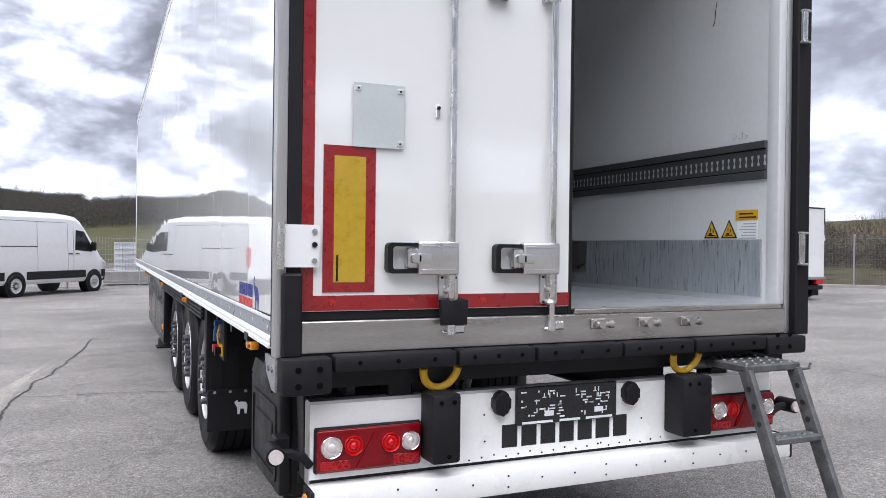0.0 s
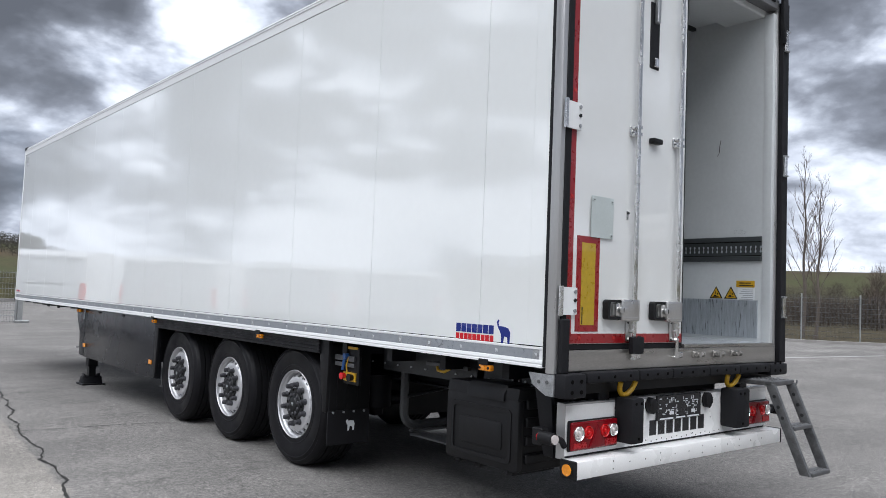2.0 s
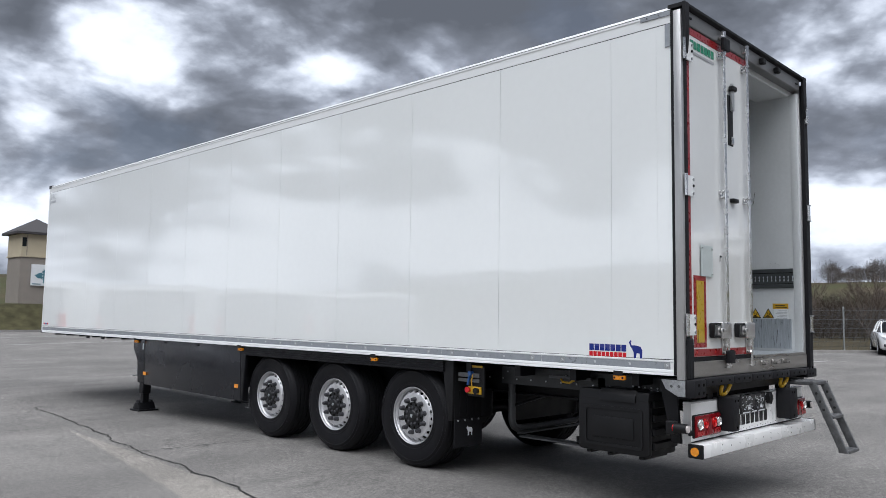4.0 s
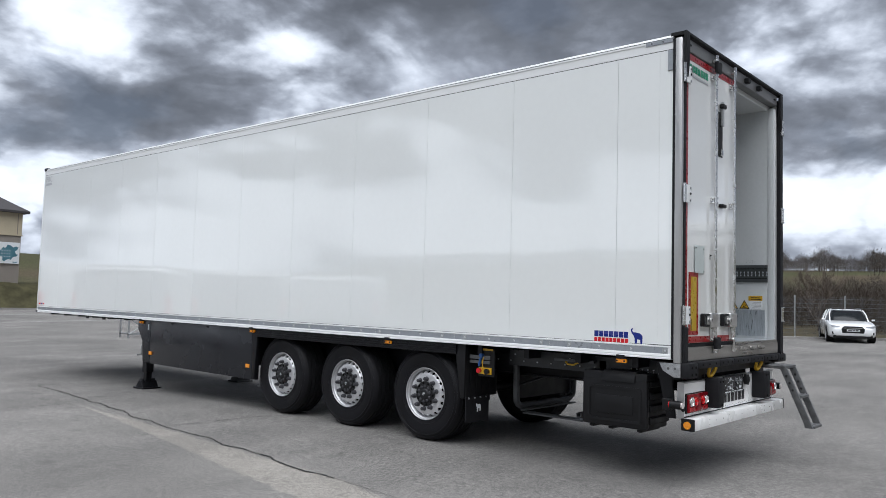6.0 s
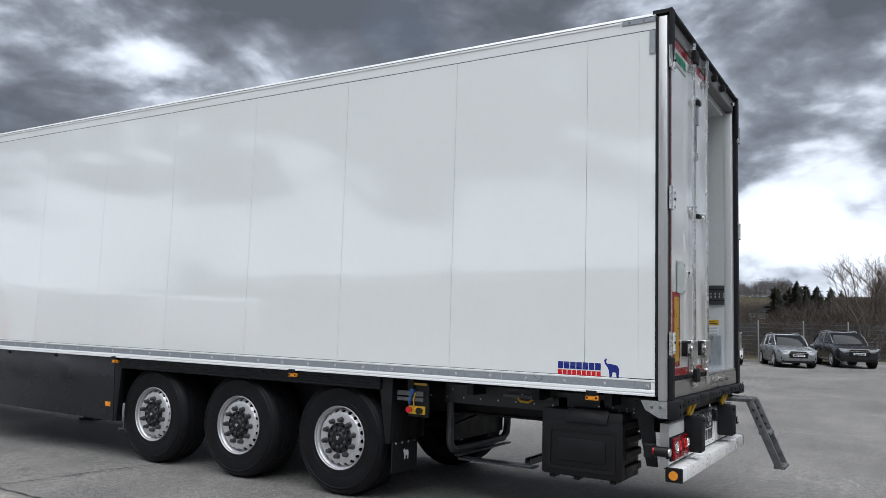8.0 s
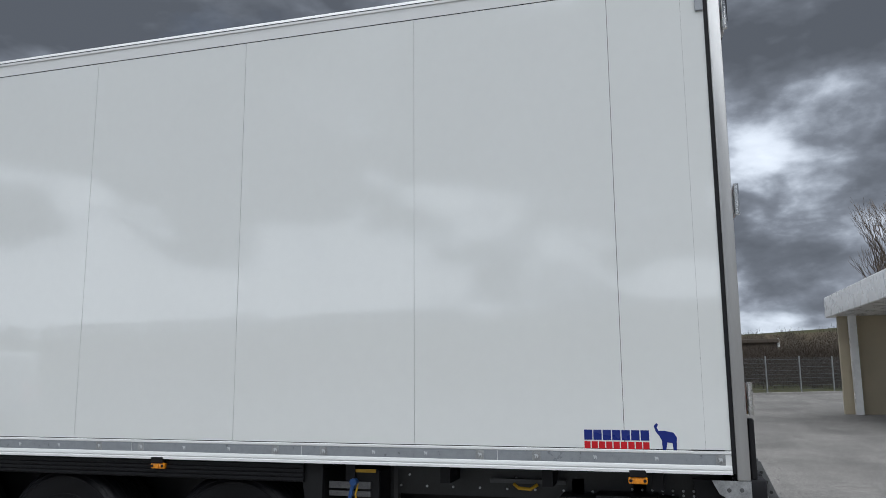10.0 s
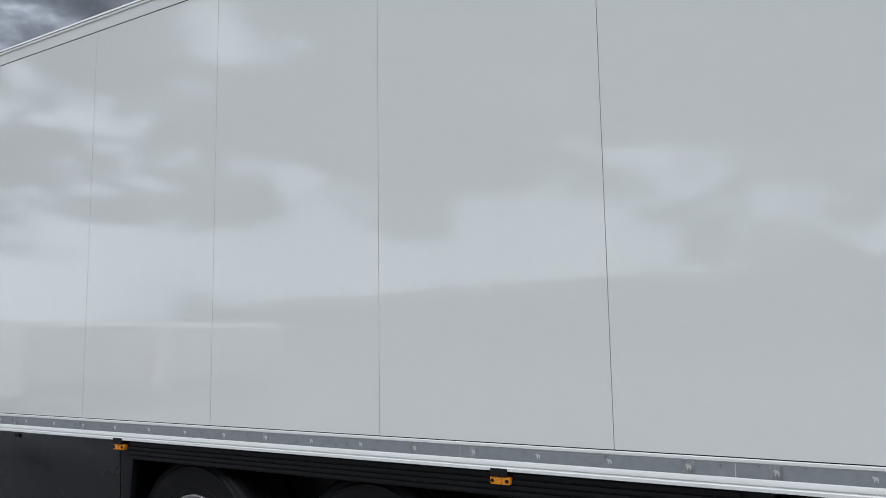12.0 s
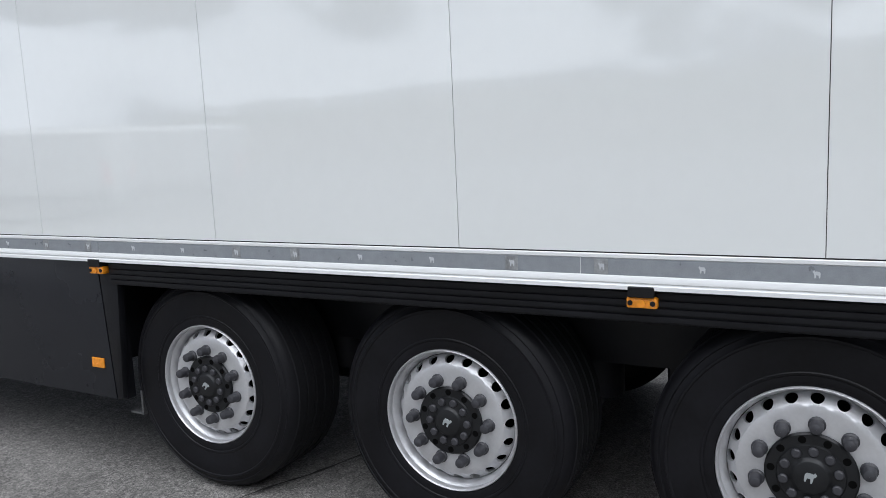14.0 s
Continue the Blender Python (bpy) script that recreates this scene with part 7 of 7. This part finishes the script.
def slender_tree(label, x, y, h, seed, stems=2):
    """Upright stems with steep side branches and fine twigs."""
    rnd = random.Random(seed)
    root = thing("tree", label, "tree")
    trunk, crown = bmesh.new(), bmesh.new()

    def shoot(bm, p, d, length, r, depth):
        bend = Vector((rnd.uniform(-1, 1), rnd.uniform(-1, 1), 0.4)) * length * 0.07
        m1, q = p + d * length * 0.5 + bend, p + d * length + bend * 0.6 + Vector((0, 0, length * 0.12))
        cyl(bm, p, m1, r, r * 0.7, 4, False)
        cyl(bm, m1, q, r * 0.7, r * 0.3, 4, False)
        if depth >= 3:
            return
        for _ in range((0, 6, 4)[depth]):
            t_ = rnd.uniform(0.3, 0.95)
            b = p.lerp(m1, t_ * 2) if t_ < 0.5 else m1.lerp(q, t_ * 2 - 1)
            a = rnd.uniform(0, 2 * math.pi)
            nd = (d + Vector((math.cos(a), math.sin(a), 0.2)) * rnd.uniform(0.4, 0.75)).normalized()
            shoot(crown, b, nd, length * rnd.uniform(0.28, 0.5), max(0.0045, r * 0.5), depth + 1)

    for s in range(stems):
        hs = h * (1.0, 0.86, 0.8)[s]
        prev, base = None, Vector((0.0, -0.55 * s, -0.1))
        pts = [base + Vector((0.05 * math.sin(k * 1.3 + s), 0.05 * math.cos(k * 1.7) - 0.016 * s * k, hs * k / 9)) for k in range(10)]
        for k in range(9):
            r0, r1 = (0.085 * (1 - (k + e) / 9.6) + 0.006 for e in (0, 1))
            cyl(trunk, pts[k], pts[k + 1], r0, r1, 7, False)
        for k in range(20):
            u = 0.22 + 0.76 * k / 19
            i = min(8, int(u * 9))
            b = pts[i].lerp(pts[i + 1], u * 9 - i)
            a = k * 2.4 + rnd.uniform(-0.5, 0.5)
            lean = rnd.uniform(0.26, 0.50)
            shoot(trunk, b, Vector((math.cos(a) * lean, math.sin(a) * lean, 1)).normalized(), h * 0.25 * (1.12 - u) + 0.25, 0.026 * (1.15 - u) + 0.006, 1)
    part("trunk", trunk, M_BARK, root)
    part("crown", crown, M_TWIG, root, "fine bare twigs")
    root.matrix_basis = pose(x, y, land(x, y), 0, 0, 25)


slender_tree("tall slender bare tree standing behind the fence", 33.6, 13.9, 8.7, 3)
bare_tree("bare birch standing behind the canopy", 27.5, -7.9, 9.0, 0.55, 8, M_BIRCH)
bare_tree("wide bare bush tree behind the fence", 40.6, 0.0, 7.4, 1.15, 5, stems=5, deep=5)
bare_tree("bare tree beyond the fence", 46.0, 11.0, 4.4, 0.9, 6, stems=2)
bare_tree("bare tree beyond the fence", 52.0, 17.0, 4.6, 0.9, 7, stems=2)
bare_tree("bare tree beyond the fence", 40.0, 21.0, 4.2, 0.9, 17, stems=2)


def woods(name, label, spots, material, n, size, seed, style="bare"):
    """Many far trees as one mass. bare: fine twigs fanned through rounded crowns; clump: broad sprays; fir: tiers of drooping sprays."""
    rnd = random.Random(seed)
    verts, faces = [], []
    for x, y, h in spots:
        z = land(x, y) - 0.2
        wide, tall = h * rnd.uniform(0.32, 0.50), h * rnd.uniform(0.44, 0.52)
        zc = z + h - tall
        lean = rnd.uniform(-0.06, 0.06) * h
        for k in range(n):
            a = rnd.uniform(0, 2 * math.pi)
            if style == "fir":
                t_ = rnd.uniform(0.0, 1.0) ** 1.1
                rad = (h * 0.22 * (1 - t_) ** 0.6 + 0.14) * rnd.uniform(0.3, 1.25) * (0.72 + 0.28 * math.sin(t_ * 23.0 + lean * 40.0 + a * 2.0))
                c, s = math.cos(a), math.sin(a)
                zt = z + h * (0.10 + 0.90 * t_)
                w, dip = rnd.uniform(0.02, 0.09), rnd.uniform(-0.35, 0.3)
                bx0 = x + lean * t_
                p = [(bx0 + 0.1 * rad * c, y + 0.1 * rad * s, zt + 0.15), (bx0 + rad * c - w * s, y + rad * s + w * c, zt - dip), (bx0 + rad * c + w * s, y + rad * s - w * c, zt - dip - 0.1)]
            elif k < 2:
                w = h * 0.014
                b_ = a
                p = [(x - w * math.sin(b_), y + w * math.cos(b_), z), (x + w * math.sin(b_), y - w * math.cos(b_), z), (x + lean, y, zc + tall * 0.6)]
            else:
                el = math.asin(rnd.uniform(-0.9, 1.0))
                q = rnd.uniform(0.25, 1.0) ** 0.55
                d = Vector((math.cos(a) * math.cos(el), math.sin(a) * math.cos(el), math.sin(el)))
                c0 = Vector((x + lean + d.x * wide * q, y + d.y * wide * q, zc + d.z * tall * q))
                g = (d + Vector((rnd.uniform(-.6, .6), rnd.uniform(-.6, .6), rnd.uniform(-.1, .8)))).normalized()
                ln = size * h * rnd.uniform(0.5, 1.3)
                side = g.orthogonal().normalized()
                side = (Matrix.Rotation(rnd.uniform(0, 3.14), 3, g) @ side) * ln * (0.022 if style == "bare" else 0.5)
                p = [tuple(c0 - side), tuple(c0 + side), tuple(c0 + g * ln)]
            m_ = len(verts)
            verts.extend(p)
            faces.append((m_, m_ + 1, m_ + 2))
    me = bpy.data.meshes.new(name)
    me.from_pydata(verts, [], faces)
    me.materials.append(material)
    tagged(new(name, me), label, "woods", kind="stuff")


rnd = random.Random(77)


def polar(yaw, r):
    return (-r * math.sin(radians(yaw)), r * math.cos(radians(yaw)))


def scatter(y0, y1, r0, r1, h0, h1, count):
    out = []
    for _ in range(count):
        x, y = polar(rnd.uniform(y0, y1), rnd.uniform(r0, r1))
        out.append((x, y, rnd.uniform(h0, h1)))
    return out


def grove(y0, y1, r0, r1, count):
    """Trees whose tops swell and sink along the ridge."""
    out = []
    for _ in range(count):
        yw = rnd.uniform(y0, y1)
        swell = 0.5 + 0.3 * math.sin(yw * 1.9 + 0.6) + 0.2 * math.sin(yw * 4.3)
        x, y = polar(yw, rnd.uniform(r0, r1))
        out.append((x, y, (4.6 + 5.2 * swell) * rnd.uniform(0.75, 1.05)))
    return out


woods("hillside_woods", "dark leafless woods on the hillside", scatter(1.5, 12, 190, 395, 3.6, 5.6, 1300) + scatter(-3, 1.5, 190, 300, 3.4, 5.0, 420) + scatter(12, 44, 300, 390, 1.6, 3.0, 360) + scatter(-14, -3, 220, 310, 3.4, 5, 260), M_HILLWOOD, 170, 0.05, 1, "clump")
woods("hillside_woods", "leafless woods on the hills across the yard", scatter(42, 175, 300, 415, 4, 6.0, 1500), M_HILLWOOD, 40, 0.12, 2, "clump")
woods("conifers", "dark conifers along the hilltop", scatter(3.5, 8, 330, 400, 4.5, 7.0, 46), M_FIR, 110, 0.0, 6, "fir")
woods("hedge_woods", "brown leafless thicket behind the fence", scatter(-104, -70, 53, 80, 2.0, 3.5, 760) + scatter(-93, -78, 44, 52, 0.8, 1.6, 160) + scatter(-70, -55, 56, 80, 1.4, 2.4, 280) + scatter(-55, -40, 60, 90, 1.2, 2.0, 180), M_SCRUB, 330, 0.17, 3)
woods("hedge_woods", "leafless trees along the skyline", grove(-83.5, -72.6, 320, 400, 330) + scatter(-60, -45, 62, 90, 3.0, 4.4, 80) + scatter(-104, -80.5, 110, 190, 4.0, 6.5, 200) + scatter(-92, -75.5, 95, 175, 3.2, 5.4, 260) + scatter(-90, -84.5, 60, 74, 3.4, 4.8, 60) + scatter(-72, -45, 360, 410, 2, 4, 50) + scatter(-76, -62, 90, 200, 2.2, 4, 110), M_WOOD, 330, 0.15, 4)
woods("conifers", "dark conifers among the bare trees", scatter(-87.2, -82.6, 80, 104, 4.0, 7.2, 62), M_FIR, 950, 0.0, 5, "fir")
